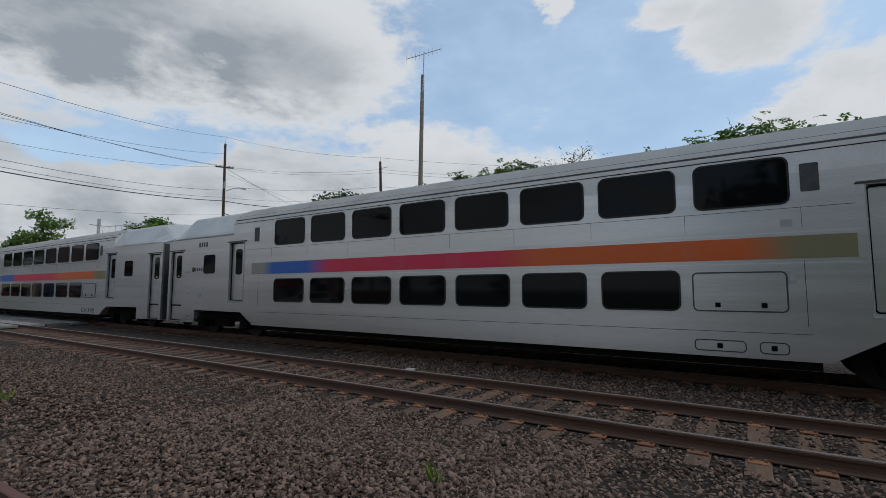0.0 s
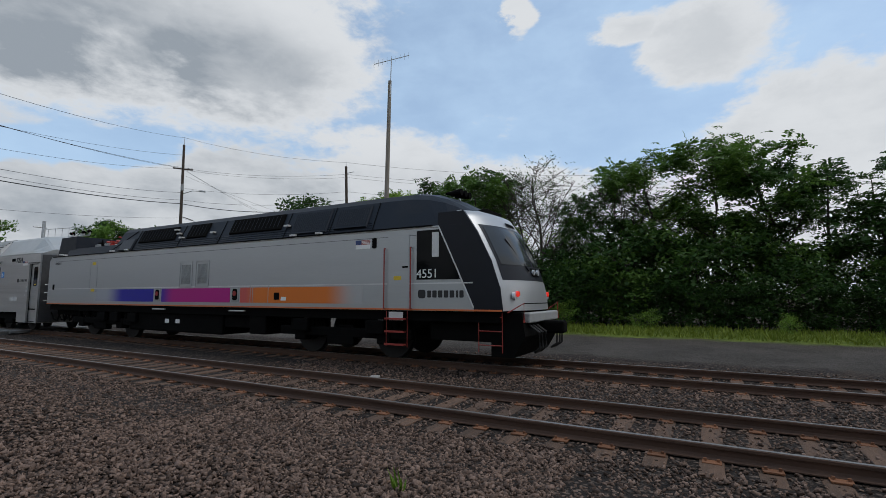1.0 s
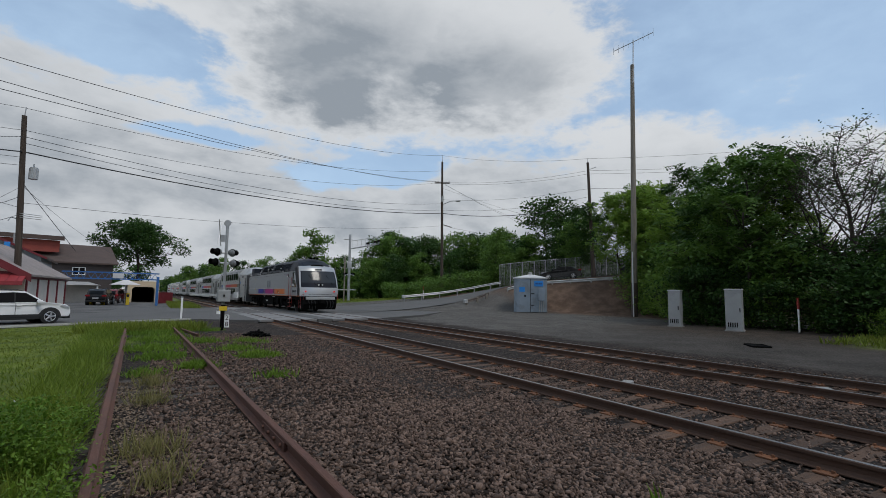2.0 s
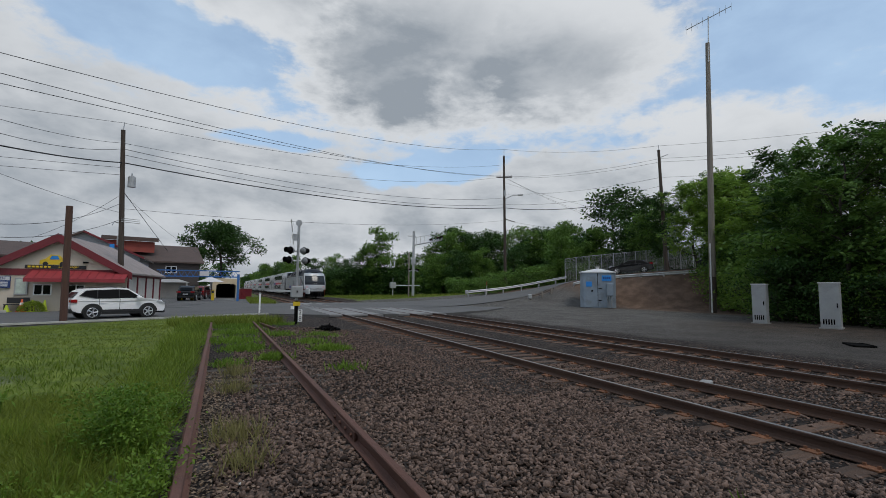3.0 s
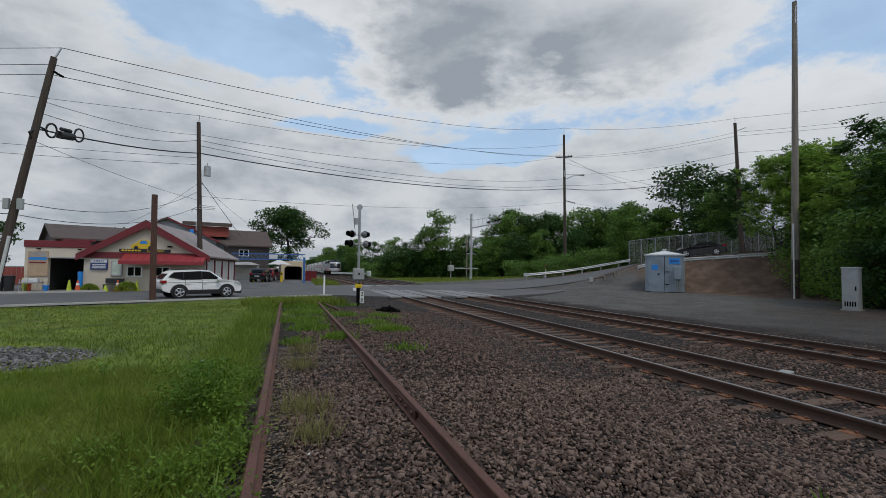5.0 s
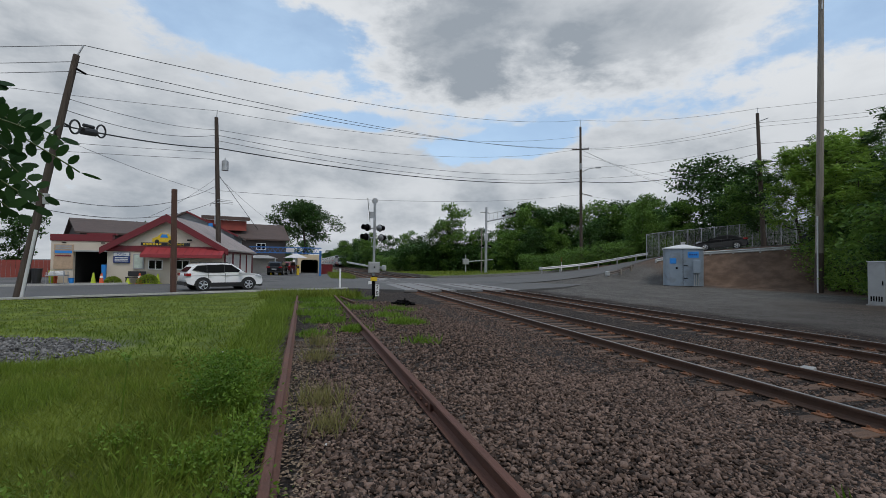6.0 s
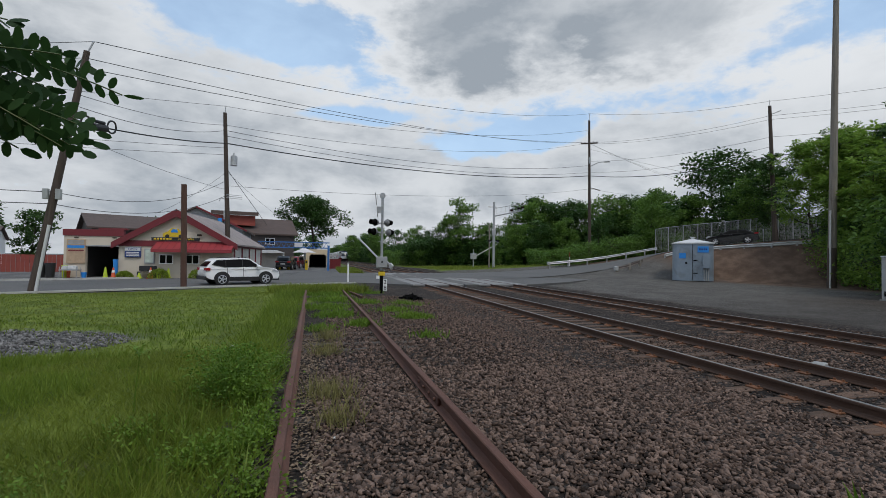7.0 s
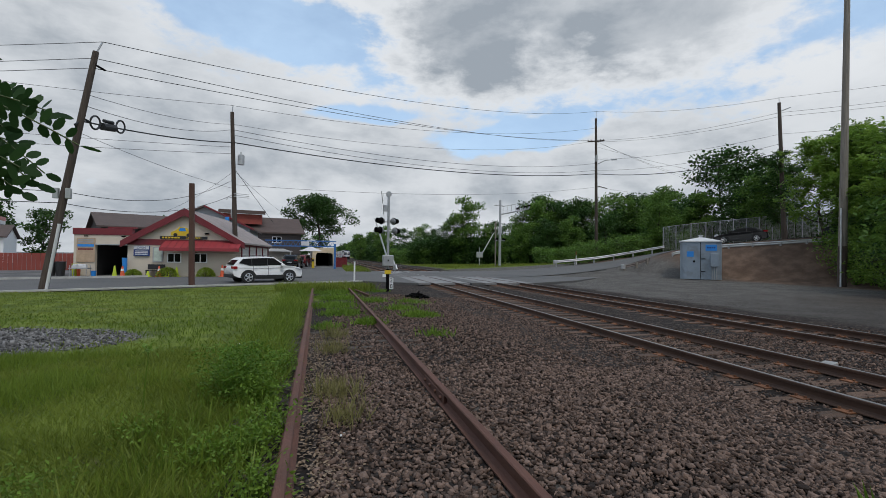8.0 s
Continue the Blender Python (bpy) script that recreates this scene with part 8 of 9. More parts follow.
def build_woods():
    ail = make_tree("ailanthus_tree", "open-crowned green tree with feathery leaf sprays", 11, 11.0, 3.0, 13, "fronds", LEAF_MID, 0.26, 14, 0.8, first=0.34, r=0.16, twigs=3, upward=1.0)
    ail2 = make_tree("ailanthus_tree", "tall open green tree with layered leaf sprays", 23, 11.0, 2.7, 12, "fronds", LEAF_DARK, 0.26, 15, 0.8, first=0.25, r=0.15, stems=2, twigs=2, upward=1.1)
    dense = make_tree("broadleaf_tree", "dense dark green broadleaf tree by the lot", 31, 10.0, 3.0, 18, "leaves", LEAF_DARK, 0.23, 95, 0.95, first=0.15, r=0.17, twigs=3)
    pale = make_tree("broadleaf_tree", "fresh green broadleaf tree at the edge of the wood", 37, 10.0, 2.9, 16, "leaves", LEAF, 0.23, 90, 0.95, first=0.12, r=0.15, twigs=3)
    bare = make_tree("half_dead_tree", "half-dead tree with bare grey twigs and few leaves", 41, 11.5, 2.7, 30, "leaves", LEAF_DARK, 0.15, 3, 0.45, first=0.22, r=0.15, twigs=22, upward=1.9, twig_len=0.34, twig_r=0.017)
    shrub = make_tree("shrub", "dense green shrub under the trees", 51, 3.6, 1.9, 13, "leaves", LEAF, 0.23, 45, 0.62, first=0.05, r=0.05, twigs=3)
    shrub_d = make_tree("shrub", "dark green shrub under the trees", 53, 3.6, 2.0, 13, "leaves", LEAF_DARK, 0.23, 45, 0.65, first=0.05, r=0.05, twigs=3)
    shrub_l = make_tree("shrub", "light green shrub under the trees", 57, 3.2, 1.7, 11, "leaves", LEAF_LIGHT, 0.17, 55, 0.6, first=0.05, r=0.04, twigs=3)
    plant(ail, [(30.3, 2.6, 10.7, 11), (30.2, -0.8, 11.2, 11), (28.0, 13.2, 10.2, 11), (31.2, -3.2, 10.6, 11), (34.5, 18.0, 11.4, 11), (37.5, 21.0, 10.6, 11), (31.0, -12.5, 9.6, 11), (43.6, 31.0, 10.0, 11)], 1)
    plant(ail2, [(30.0, 5.4, 9.2, 11), (29.8, -5.2, 9.8, 11), (31.5, 16.2, 11.4, 11), (41.4, 26.6, 9.6, 11), (29.5, -8.5, 8.8, 11), (30.5, -17.5, 8.6, 11), (45.6, 39.0, 9.6, 11)], 2)
    plant(dense, [(33.5, 9.5, 6.6, 10), (33.8, 3.8, 6.0, 10), (33.5, -2.5, 6.0, 10), (33.0, -9.0, 5.8, 10), (33.0, -20.0, 8.0, 10),
                  (42.5, 24.5, 7.8, 10)], 3)
    plant(pale, [(29.8, 15.2, 8.2, 10), (40.8, 28.2, 7.6, 10), (38.6, 25.8, 8.0, 10), (31.5, 7.4, 7.6, 10)], 4)
    fresh = make_tree("ailanthus_tree", "fresh light green tree with feathery leaf sprays", 29, 11.0, 3.2, 14, "fronds", LEAF_LIGHT, 0.27, 15, 0.85, first=0.22, r=0.15, twigs=3, upward=0.9)
    plant(fresh, [(39.4, 28.0, 10.6, 11), (38.9, 29.9, 9.4, 11), (37.0, 24.3, 9.6, 11), (38.4, 26.9, 10.6, 11), (33.4, 18.6, 9.0, 11), (36.8, 18.2, 10.2, 11), (34.6, 21.6, 8.0, 11), (30.6, 12.0, 7.6, 11), (31.4, 0.8, 7.8, 11)], 21)
    plant(bare, [(29.6, 8.8, 11.6, 11.5), (30.2, 4.4, 9.8, 11.5), (31.5, 13.8, 11.8, 11.5), (30.5, 10.4, 10.8, 11.5)], 5)
    rnd = random.Random(77)
    sh, sd, sl = [], [], []
    # mostly dark-leaved shrubs: the shade under the canopy is in their colour
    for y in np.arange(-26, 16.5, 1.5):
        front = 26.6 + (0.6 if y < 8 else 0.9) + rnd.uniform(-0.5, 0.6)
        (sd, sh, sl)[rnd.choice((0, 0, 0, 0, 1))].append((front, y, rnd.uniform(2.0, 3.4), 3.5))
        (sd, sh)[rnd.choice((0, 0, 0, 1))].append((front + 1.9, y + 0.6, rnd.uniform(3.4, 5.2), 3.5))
    for x, y, h in ((28.6, 15.8, 3.4), (30.6, 16.8, 4.4), (33.0, 18.8, 4.6), (36.0, 21.4, 4.8), (36.8, 24.8, 4.2), (38.0, 26.4, 4.0), (39.4, 27.0, 4.5), (36.0, 22.4, 5.0), (38.5, 24.0, 4.6), (41.5, 27.5, 3.4)):
        (sd, sh)[rnd.choice((0, 1))].append((x, y, h, 3.5))
    for x, y, h in ((37.2, 26.0, 4.2), (35.2, 23.4, 3.8), (33.0, 21.4, 3.8), (28.0, 13.0, 3.0), (29.6, 18.2, 3.4), (23.8, -3.0, 0.9), (24.4, -7.5, 1.2), (24.6, 2.4, 1.0), (25.3, 6.6, 1.4), (24.8, -12.0, 1.3)):
        sl.append((x, y, h, 3.2))
    plant(shrub, sh, 6), plant(shrub_d, sd, 7), plant(shrub_l, sl, 8)
    # the wood beyond the crossing
    far = make_tree("broadleaf_tree", "green broadleaf tree in the wood beyond the crossing", 61, 14.0, 4.2, 17, "leaves", LEAF, 0.56, 74, 1.25, first=0.08, r=0.22, twigs=3)
    far_d = make_tree("broadleaf_tree", "dark green tree in the wood beyond the crossing", 67, 14.0, 4.4, 17, "leaves", LEAF_DARK, 0.56, 74, 1.25, first=0.08, r=0.22, twigs=3)
    plant(far, [(27.6, 96.0, 14.0, 14), (20.5, 112.0, 9.5, 14), (31.6, 93.5, 8.4, 14), (38.3, 92.4, 11.5, 14), (47.5, 88.0, 13.2, 14), (53.8, 84.2, 12.6, 14), (59.5, 80.4, 13.5, 14), (35.0, 84.0, 8.0, 14),
                (64.2, 76.7, 12.6, 14), (12.6, 128.0, 9.8, 14), (8.8, 160.0, 9.0, 14), (56.0, 66.0, 9.0, 14), (42.0, 78.0, 9.0, 14), (30.0, 80.5, 5.5, 14), (40.6, 87.5, 14.0, 14), (51.2, 74.6, 13.0, 14), (52.9, 66.5, 10.8, 14), (41.0, 52.5, 8.5, 14), (48.6, 54.2, 8.2, 14), (46.9, 51.9, 7.6, 14), (46.4, 42.5, 8.6, 14), (45.0, 57.0, 9.0, 14)], 9)
    plant(far_d, [(24.6, 98.0, 9.8, 14), (35.0, 97.0, 9.6, 14), (42.0, 92.0, 14.8, 14), (45.6, 90.5, 13.8, 14), (50.6, 86.3, 13.4, 14), (57.0, 82.2, 14.4, 14), (62.3, 78.2, 14.8, 14), (16.9, 118.0, 8.8, 14),
                  (14.5, 140.0, 10.4, 14), (9.6, 180.0, 10.0, 14), (50.0, 74.0, 10.0, 14), (45.0, 70.0, 8.2, 14), (38.0, 80.0, 8.6, 14), (60.0, 70.0, 11.0, 14), (66.0, 62.0, 11.0, 14), (22.0, 104.0, 8.0, 14), (46.4, 83.4, 13.4, 14), (51.0, 61.8, 8.8, 14), (55.0, 70.5, 13.0, 14), (50.6, 51.4, 14.0, 14), (46.5, 46.0, 7.6, 14), (51.4, 47.6, 11.4, 14)], 10)
    rnd = random.Random(5)
    line_f, line_d = [], []
    for i in range(26):
        y = 200 + 14 * i
        (line_f if i % 2 else line_d).append((14 - 0.027 * (y - 100) + rnd.uniform(-1.5, 4) + 3, y, rnd.uniform(9, 13), 14))
        if i % 2 == 0:
            line_d.append((-16 - 0.027 * (y - 100) + rnd.uniform(-3, 1), y, rnd.uniform(9, 13), 14))
    for x, y, h in ((-4.0, 118, 8), (-9, 108, 9), (-30, 88, 9), (-52, 84, 11), (-58, 78, 10), (-47, 90, 10), (-70, 70, 12), (-62, 52, 10), (-76, 45, 11), (-15, 112, 8)):
        line_d.append((x, y, h, 14))
    dist = make_tree("broadleaf_tree", "distant green tree along the railway", 63, 14.0, 4.2, 12, "leaves", LEAF, 0.85, 45, 1.4, first=0.08, r=0.22, twigs=3)
    dist_d = make_tree("broadleaf_tree", "dark green tree far along the railway and added unseen behind the camera", 69, 14.0, 4.4, 12, "leaves", LEAF_DARK, 0.85, 45, 1.4, first=0.08, r=0.22, twigs=3)
    plant(dist, line_f, 11), plant(dist_d, line_d, 12)
    big = make_tree("spreading_tree", "large spreading tree behind the car wash", 71, 13.4, 5.3, 14, "leaves", LEAF_DARK, 0.40, 190, 1.15, first=0.50, r=0.32, twigs=3, upward=0.45)
    plant(big, [(-2.6, 84.5, 13.9, 13.4)], 13)
    # unseen trees added behind the camera to darken reflections and the near ground
    plant(dist_d, [(-14 + 3.0 * i, -15.5 - 2.2 * (i % 3), 10.5 + (i * 7) % 4, 14) for i in range(8)] + [(-15.5 - 1.5 * (i % 2), -12 + 4.0 * i, 9.5 + (i * 5) % 3, 14) for i in range(4)], 31)
    weed_bank = make_tree("shrub", "low green shrub by the ramp", 73, 2.0, 1.6, 10, "leaves", LEAF, 0.2, 60, 0.6, first=0.05, r=0.03, twigs=2)
    plant(weed_bank, [(29.5 + 2.1 * i, 53.0 - 0.4 * i + (i % 3), 2.0 + 0.5 * (i % 2), 2.0) for i in range(9)] + [(34 + 3 * i, 72 + (i % 2) * 2, 2.6, 2.0) for i in range(5)] + [(13 + 3.5 * i, 100 + (i % 2) * 4, 3.0, 2.0) for i in range(6)], 14)
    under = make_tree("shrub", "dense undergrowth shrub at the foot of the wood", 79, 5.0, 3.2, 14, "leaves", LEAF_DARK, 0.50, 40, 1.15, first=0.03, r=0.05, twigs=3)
    rnd = random.Random(15)
    foot = []
    for i in range(30):
        f = i / 29
        foot.append((18 + 46 * f + rnd.uniform(-1, 1), 104 - 32 * f + rnd.uniform(-2.5, 2.5), rnd.uniform(4.0, 6.5), 5.0))
    for i in range(12):
        foot.append((46 + 1.6 * i + rnd.uniform(-1, 1), 60 - 1.6 * i + rnd.uniform(-1, 1), rnd.uniform(3.5, 5.5), 5.0))
    for i in range(14):
        foot.append((16.5 - 0.35 * i + rnd.uniform(-1, 1), 112 + 9 * i, rnd.uniform(4, 6), 5.0))
    plant(under, foot, 16)
    # clipped shrubs at the car wash
    ux, uy, o = Vector((0.9986, -0.0523, 0)), Vector((0.0523, 0.9986, 0)), Vector((-13.91, 36.43, 0.1))
    rng = np.random.default_rng(9)
    for a, w, h in ((0.62, 0.50, 0.46), (2.75, 0.66, 0.62), (5.25, 0.58, 0.64)):
        p = o + ux * a + uy * -0.55
        s = thing("clipped_shrub", Matrix.Translation(p), "clipped yellow-green shrub against the wall", "shrub", "clipped shrubs")
        d = unit(rng.normal(0, 1, (1500, 3)) * np.array([1, 1, 1.0]))
        d[:, 2] = np.abs(d[:, 2])
        b = d * np.array([w, w, h]) * rng.uniform(0.82, 1.0, (1500, 1))
        ob = new("foliage", leaf_mesh("foliage", b, d + rng.normal(0, 0.5, d.shape), rng.normal(0, 1, d.shape), 0.10, 0.06, LEAF_CLIPPED))
        ob.parent = s
        part("stem", T([(0, 0, -0.02), (0, 0, h * 0.6)], 0.05, 6), BARK, s)


def locust_spray(name, label, seed, hang):
    """A leafy twig of a locust tree, close to the lens; local x to the right, z up; the origin is its foremost tip."""
    s = thing(name, Matrix(), label, "branch", "locust branches")
    rng = np.random.default_rng(seed)
    twig = bmesh.new()
    B_, A_, N_ = [], [], []
    ribs = []
    if hang:
        tube(twig, [(-0.55, 0.05, 0.55), (-0.25, 0.03, 0.26), (0.0, 0, 0.16), (0.22, -0.02, 0.14)], [0.008, 0.006, 0.004, 0.002], 6)
        for i in range(60):
            x = -0.34 + 0.0092 * i + rng.uniform(-0.02, 0.02)
            o = np.array([x, rng.uniform(-0.08, 0.08), 0.15 + 0.1 * abs(x) + rng.uniform(-0.02, 0.12)])
            d = np.array([rng.uniform(-0.35, 0.75), rng.uniform(-0.3, 0.3), -1.0])
            ribs.append((o, d, rng.uniform(0.12, 0.20)))
    else:
        tube(twig, [(-0.95, 0.10, 0.42), (-0.5, 0.05, 0.12), (-0.30, 0.02, 0.06), (-0.18, 0, 0.0)], [0.010, 0.007, 0.005, 0.003], 6)
        for i in range(84):
            f = rng.uniform(0, 1)
            o = np.array([-0.62 + 0.42 * f, rng.uniform(-0.08, 0.08), 0.17 - 0.22 * f + rng.uniform(-0.06, 0.08)])
            d = np.array([1.0, rng.uniform(-0.35, 0.35), rng.uniform(-0.60, 0.22)])
            ribs.append((o, d, rng.uniform(0.15, 0.22)))
    for o, d, ln in ribs:
        d = d / np.linalg.norm(d)
        side = np.cross(d, np.array([rng.uniform(-0.5, 0.5), 1.0, rng.uniform(-0.4, 0.4)]))
        side /= np.linalg.norm(side)
        face = np.cross(side, d)
        pts = []
        m = 13
        for k in range(m + 1):
            f = k / m
            p = o + d * ln * f + np.array([0, 0, -0.18 * ln * f * f])
            pts.append(tuple(p))
            if k:
                for sgn in (-1, 1) if k < m else (0,):
                    B_.append(p)
                    A_.append(side * sgn * 1.0 + d * (0.45 if sgn else 1.0) + rng.normal(0, 0.12, 3))
                    N_.append(face + rng.normal(0, 0.35, 3))
        tube(twig, pts, 0.0011, 4)
    b, a, n = np.array(B_), unit(np.array(A_)), np.array(N_)
    side = unit(np.cross(a, n))
    each = len(b) // len(ribs)
    for r0 in range(0, len(b), each):
        # one compound leaf: oval leaflets with eight corners
        verts, faces = [], []
        for i in range(r0, min(r0 + each, len(b))):
            L_, W_ = 0.027 * rng.uniform(0.8, 1.15), 0.0120 * rng.uniform(0.85, 1.15)
            k0 = len(verts)
            for u, w in ((0.04, 0.0), (0.25, 0.42), (0.55, 0.5), (0.85, 0.36), (1.0, 0.0), (0.85, -0.36), (0.55, -0.5), (0.25, -0.42)):
                verts.append(tuple(b[i] + a[i] * L_ * u + side[i] * W_ * w))
            faces.append(tuple(range(k0, k0 + 8)))
        me = bpy.data.meshes.new("leaf")
        me.from_pydata(verts, [], faces)
        me.materials.append(LEAF_NEAR)
        ob = new("leaf", me)
        ob.parent = s
    part("twig", twig, mat("green_twig", (0.08, 0.11, 0.03), 0.6, 0, 0.2, 20.0), s)
    return s


build_woods()
SPRAY_SIDE = locust_spray("locust_branch", "close locust branch with oval green leaflets", 5, False)
SPRAY_TOP = locust_spray("hanging_locust_branch", "locust leaves hanging in from above", 8, True)


# ---------------------------------------------------------------- ballast stones, grass, small things
BALLAST_FIELDS = ((34000, -0.1, 5.3, 1.2, 6.5), (16000, 1.0, 5.4, -6.0, 2.0), (14000, 0.0, 5.4, 6.5, 13.0), (6000, 0.6, 5.4, 13.0, 19.0), (15000, 5.2, 9.9, -6.0, 9.0), (6000, 7.4, 13.2, -8.0, 10.0))


def stone_field(name, label, fields, material, seed, lo, hi):
    """Loose crushed stones scattered over rectangles (count, x0, x1, y0, y1)."""
    rng = np.random.default_rng(seed)
    want = []
    for n, x0, x1, y0, y1 in fields:
        want.append(np.stack([rng.uniform(x0, x1, n), rng.uniform(y0, y1, n)], 1))
    p = np.concatenate(want)
    keep = np.ones(len(p), bool)
    for x0, lean in ((NEAR_X, 0), (NEAR_X + GAUGE, 0), (FAR_X, 0), (FAR_X + GAUGE, 0), (SIDING_X, SIDING_LEAN), (SIDING_X + GAUGE, SIDING_LEAN)):
        keep &= np.abs(p[:, 0] - x0 - math.tan(lean) * p[:, 1]) > 0.09
    phase = (p[:, 1] + 26) % 0.52
    on_tie = ((phase < 0.13) | (phase > 0.39)) & (p[:, 0] > NEAR_X - 0.62) & (p[:, 0] < NEAR_X + GAUGE + 0.62)
    inside = (p[:, 0] > NEAR_X + 0.1) & (p[:, 0] < NEAR_X + GAUGE - 0.1)
    keep &= ~(on_tie & (rng.random(len(p)) < np.where(inside, 0.22, 0.60)))
    if "patch" in name:
        keep &= np.hypot((p[:, 0] + 7.6) / 4.3, (p[:, 1] - 9.4) / 1.8) < 0.98
    p = p[keep]
    n = len(p)
    z = np.array([terrain(x, y) for x, y in p])
    size = rng.uniform(lo, hi, n) * np.where(rng.random(n) < 0.07, 1.4, 1.0)
    base = np.array([(-1, -1, -0.7), (1, -1, -0.7), (1, 1, -0.7), (-1, 1, -0.7), (-0.75, -0.8, 0.8), (0.8, -0.7, 0.7), (0.75, 0.8, 0.85), (-0.8, 0.75, 0.65)])
    v = base[None] * (1 + rng.uniform(-0.35, 0.35, (n, 8, 3)))
    v *= size[:, None, None] * rng.uniform(0.65, 1.3, (n, 1, 3)) * np.array([1, 0.75, 0.5])
    q = rng.normal(0, 1, (n, 4)) * np.array([1, 0.35, 0.35, 1])
    q /= np.linalg.norm(q, axis=1)[:, None]
    w, x, y, zz = q.T
    R_ = np.stack([np.stack([1 - 2 * (y * y + zz * zz), 2 * (x * y - w * zz), 2 * (x * zz + w * y)], 1),
                   np.stack([2 * (x * y + w * zz), 1 - 2 * (x * x + zz * zz), 2 * (y * zz - w * x)], 1),
                   np.stack([2 * (x * zz - w * y), 2 * (y * zz + w * x), 1 - 2 * (x * x + y * y)], 1)], 1)
    v = np.einsum("nij,nkj->nki", R_, v)
    v += np.concatenate([p, (z + size * rng.uniform(0.05, 0.85, n))[:, None]], 1)[:, None, :]
    faces = np.array([(3, 2, 1, 0), (4, 5, 6, 7), (0, 1, 5, 4), (1, 2, 6, 5), (2, 3, 7, 6), (3, 0, 4, 7)])
    idx = (faces[None] + (np.arange(n) * 8)[:, None, None]).reshape(-1)
    me = bpy.data.meshes.new(name)
    me.vertices.add(8 * n)
    me.vertices.foreach_set("co", v.astype(np.float32).ravel())
    me.loops.add(len(idx))
    me.loops.foreach_set("vertex_index", idx.astype(np.int32))
    me.polygons.add(6 * n)
    me.polygons.foreach_set("loop_start", np.arange(0, 24 * n, 4, dtype=np.int32))
    me.update(calc_edges=True)
    me.materials.append(material)
    tagged(new(name, me), label, "ballast", kind="stuff")


def blades(name, label, pts, hgt, width, material, rng, lean=0.45):
    n = len(pts)
    z = np.array([terrain(x, y) for x, y in pts])
    base = np.concatenate([pts, z[:, None] - 0.01], 1)
    axis = np.stack([rng.normal(0, lean, n), rng.normal(0, lean, n), np.ones(n)], 1)
    nrm = rng.normal(0, 1, (n, 3)) * np.array([1, 1, 0.2])
    tagged(new(name, leaf_mesh(name, base, axis, nrm, hgt, width, material)), label, "grass", kind="stuff")


def build_green():
    rng = np.random.default_rng(33)

    def scatter(n, x0, x1, y0, y1):
        return np.stack([rng.uniform(x0, x1, n), rng.uniform(y0, y1, n)], 1)

    def lawn_ok(p):
        gravel = np.hypot((p[:, 0] + 7.6) / 4.3, (p[:, 1] - 9.4) / 1.8) > 0.93 + rng.normal(0, 0.14, len(p))
        edge = p[:, 0] < -0.45 - 0.031 * p[:, 1] + rng.normal(0, 0.12, len(p)) - 0.12
        road = -0.486 * p[:, 0] + 0.874 * p[:, 1] < 24.9
        return p[gravel & edge & road]
    def tussock(p, scale, seed):
        """Slow ups and downs of the growth, 0 to 1."""
        return np.clip(np.array([noise.noise((x * scale, y * scale, seed)) for x, y in p]) * 0.9 + 0.5, 0, 1)
    near = lawn_ok(scatter(64000, -6.5, -0.2, 1.6, 8.0))
    k = tussock(near, 1.1, 0.0)
    tall = np.clip(1.0 - np.abs(near[:, 0] + 1.3) / 2.2, 0.0, 1.0)
    low = k * (1 - 0.6 * tall) < 0.42
    hgt = rng.uniform(0.05, 0.16, len(near)) + rng.uniform(0.3, 1.0, len(near)) * k ** 1.6 * (0.10 + 0.24 * tall)
    blades("lawn_grass", "short yellow-green grass beside the siding", near[low], hgt[low], 0.007, GRASS, rng, 0.75)
    blades("tall_grass", "long uneven fresh green grass beside the siding", near[~low], hgt[~low], 0.0085, GRASS_TALL, rng, 0.42)
    mid = lawn_ok(scatter(42000, -17, -0.3, 7.5, 27))
    k = tussock(mid, 0.5, 3.0)
    fade = np.clip((15.0 - mid[:, 1]) / 7.0, 0.0, 1.0)
    hgt = rng.uniform(0.035, 0.09, len(mid)) + rng.uniform(0.2, 1.0, len(mid)) * k * 0.16 * fade
    lush = (k > 0.55) & (fade > 0.1)
    blades("lawn_grass", "short yellow-green grass beside the siding", mid[~lush], hgt[~lush], 0.020, GRASS, rng, 0.7)
    blades("tall_grass", "long uneven fresh green grass beside the siding", mid[lush], hgt[lush], 0.018, GRASS_TALL, rng)
    back = scatter(16000, -13, -0.6, -14, 2.4)
    back = back[back[:, 0] < -0.7 - 0.031 * back[:, 1]]
    blades("lawn_grass", "long uneven green grass beside the siding", back, rng.uniform(0.10, 0.28, len(back)), 0.022, GRASS, rng)
    edge = scatter(7000, -1.0, -0.12, 2.5, 21)
    edge[:, 0] -= 0.031 * edge[:, 1] + 0.25
    blades("verge_grass", "tall rough grass along the rusty rail", edge, rng.uniform(0.10, 0.38, len(edge)), 0.013, GRASS_TALL, rng, 0.6)
    # weeds in and beside the siding
    tufts = []
    for cx, cy, r, k in ((0.25, 12.6, 0.5, 700), (-0.05, 14.6, 0.7, 900), (0.2, 17.2, 0.8, 1000), (0.0, 19.6, 0.9, 1400), (0.80, 10.75, 0.28, 650), (2.2, 12.0, 0.4, 700), (1.9, 13.6, 0.5, 350), (2.6, 15.6, 0.5, 260),
                         (1.25, 16.0, 0.5, 420), (2.0, 9.0, 0.3, 120), (-0.1, 10.2, 0.25, 220), (1.9, 20.4, 0.4, 200), (3.4, 2.3, 0.05, 12), (4.2, -0.2, 0.04, 7)):
        tufts.append(rng.normal(0, 1, (k, 2)) * r * 0.55 + np.array([cx, cy]))
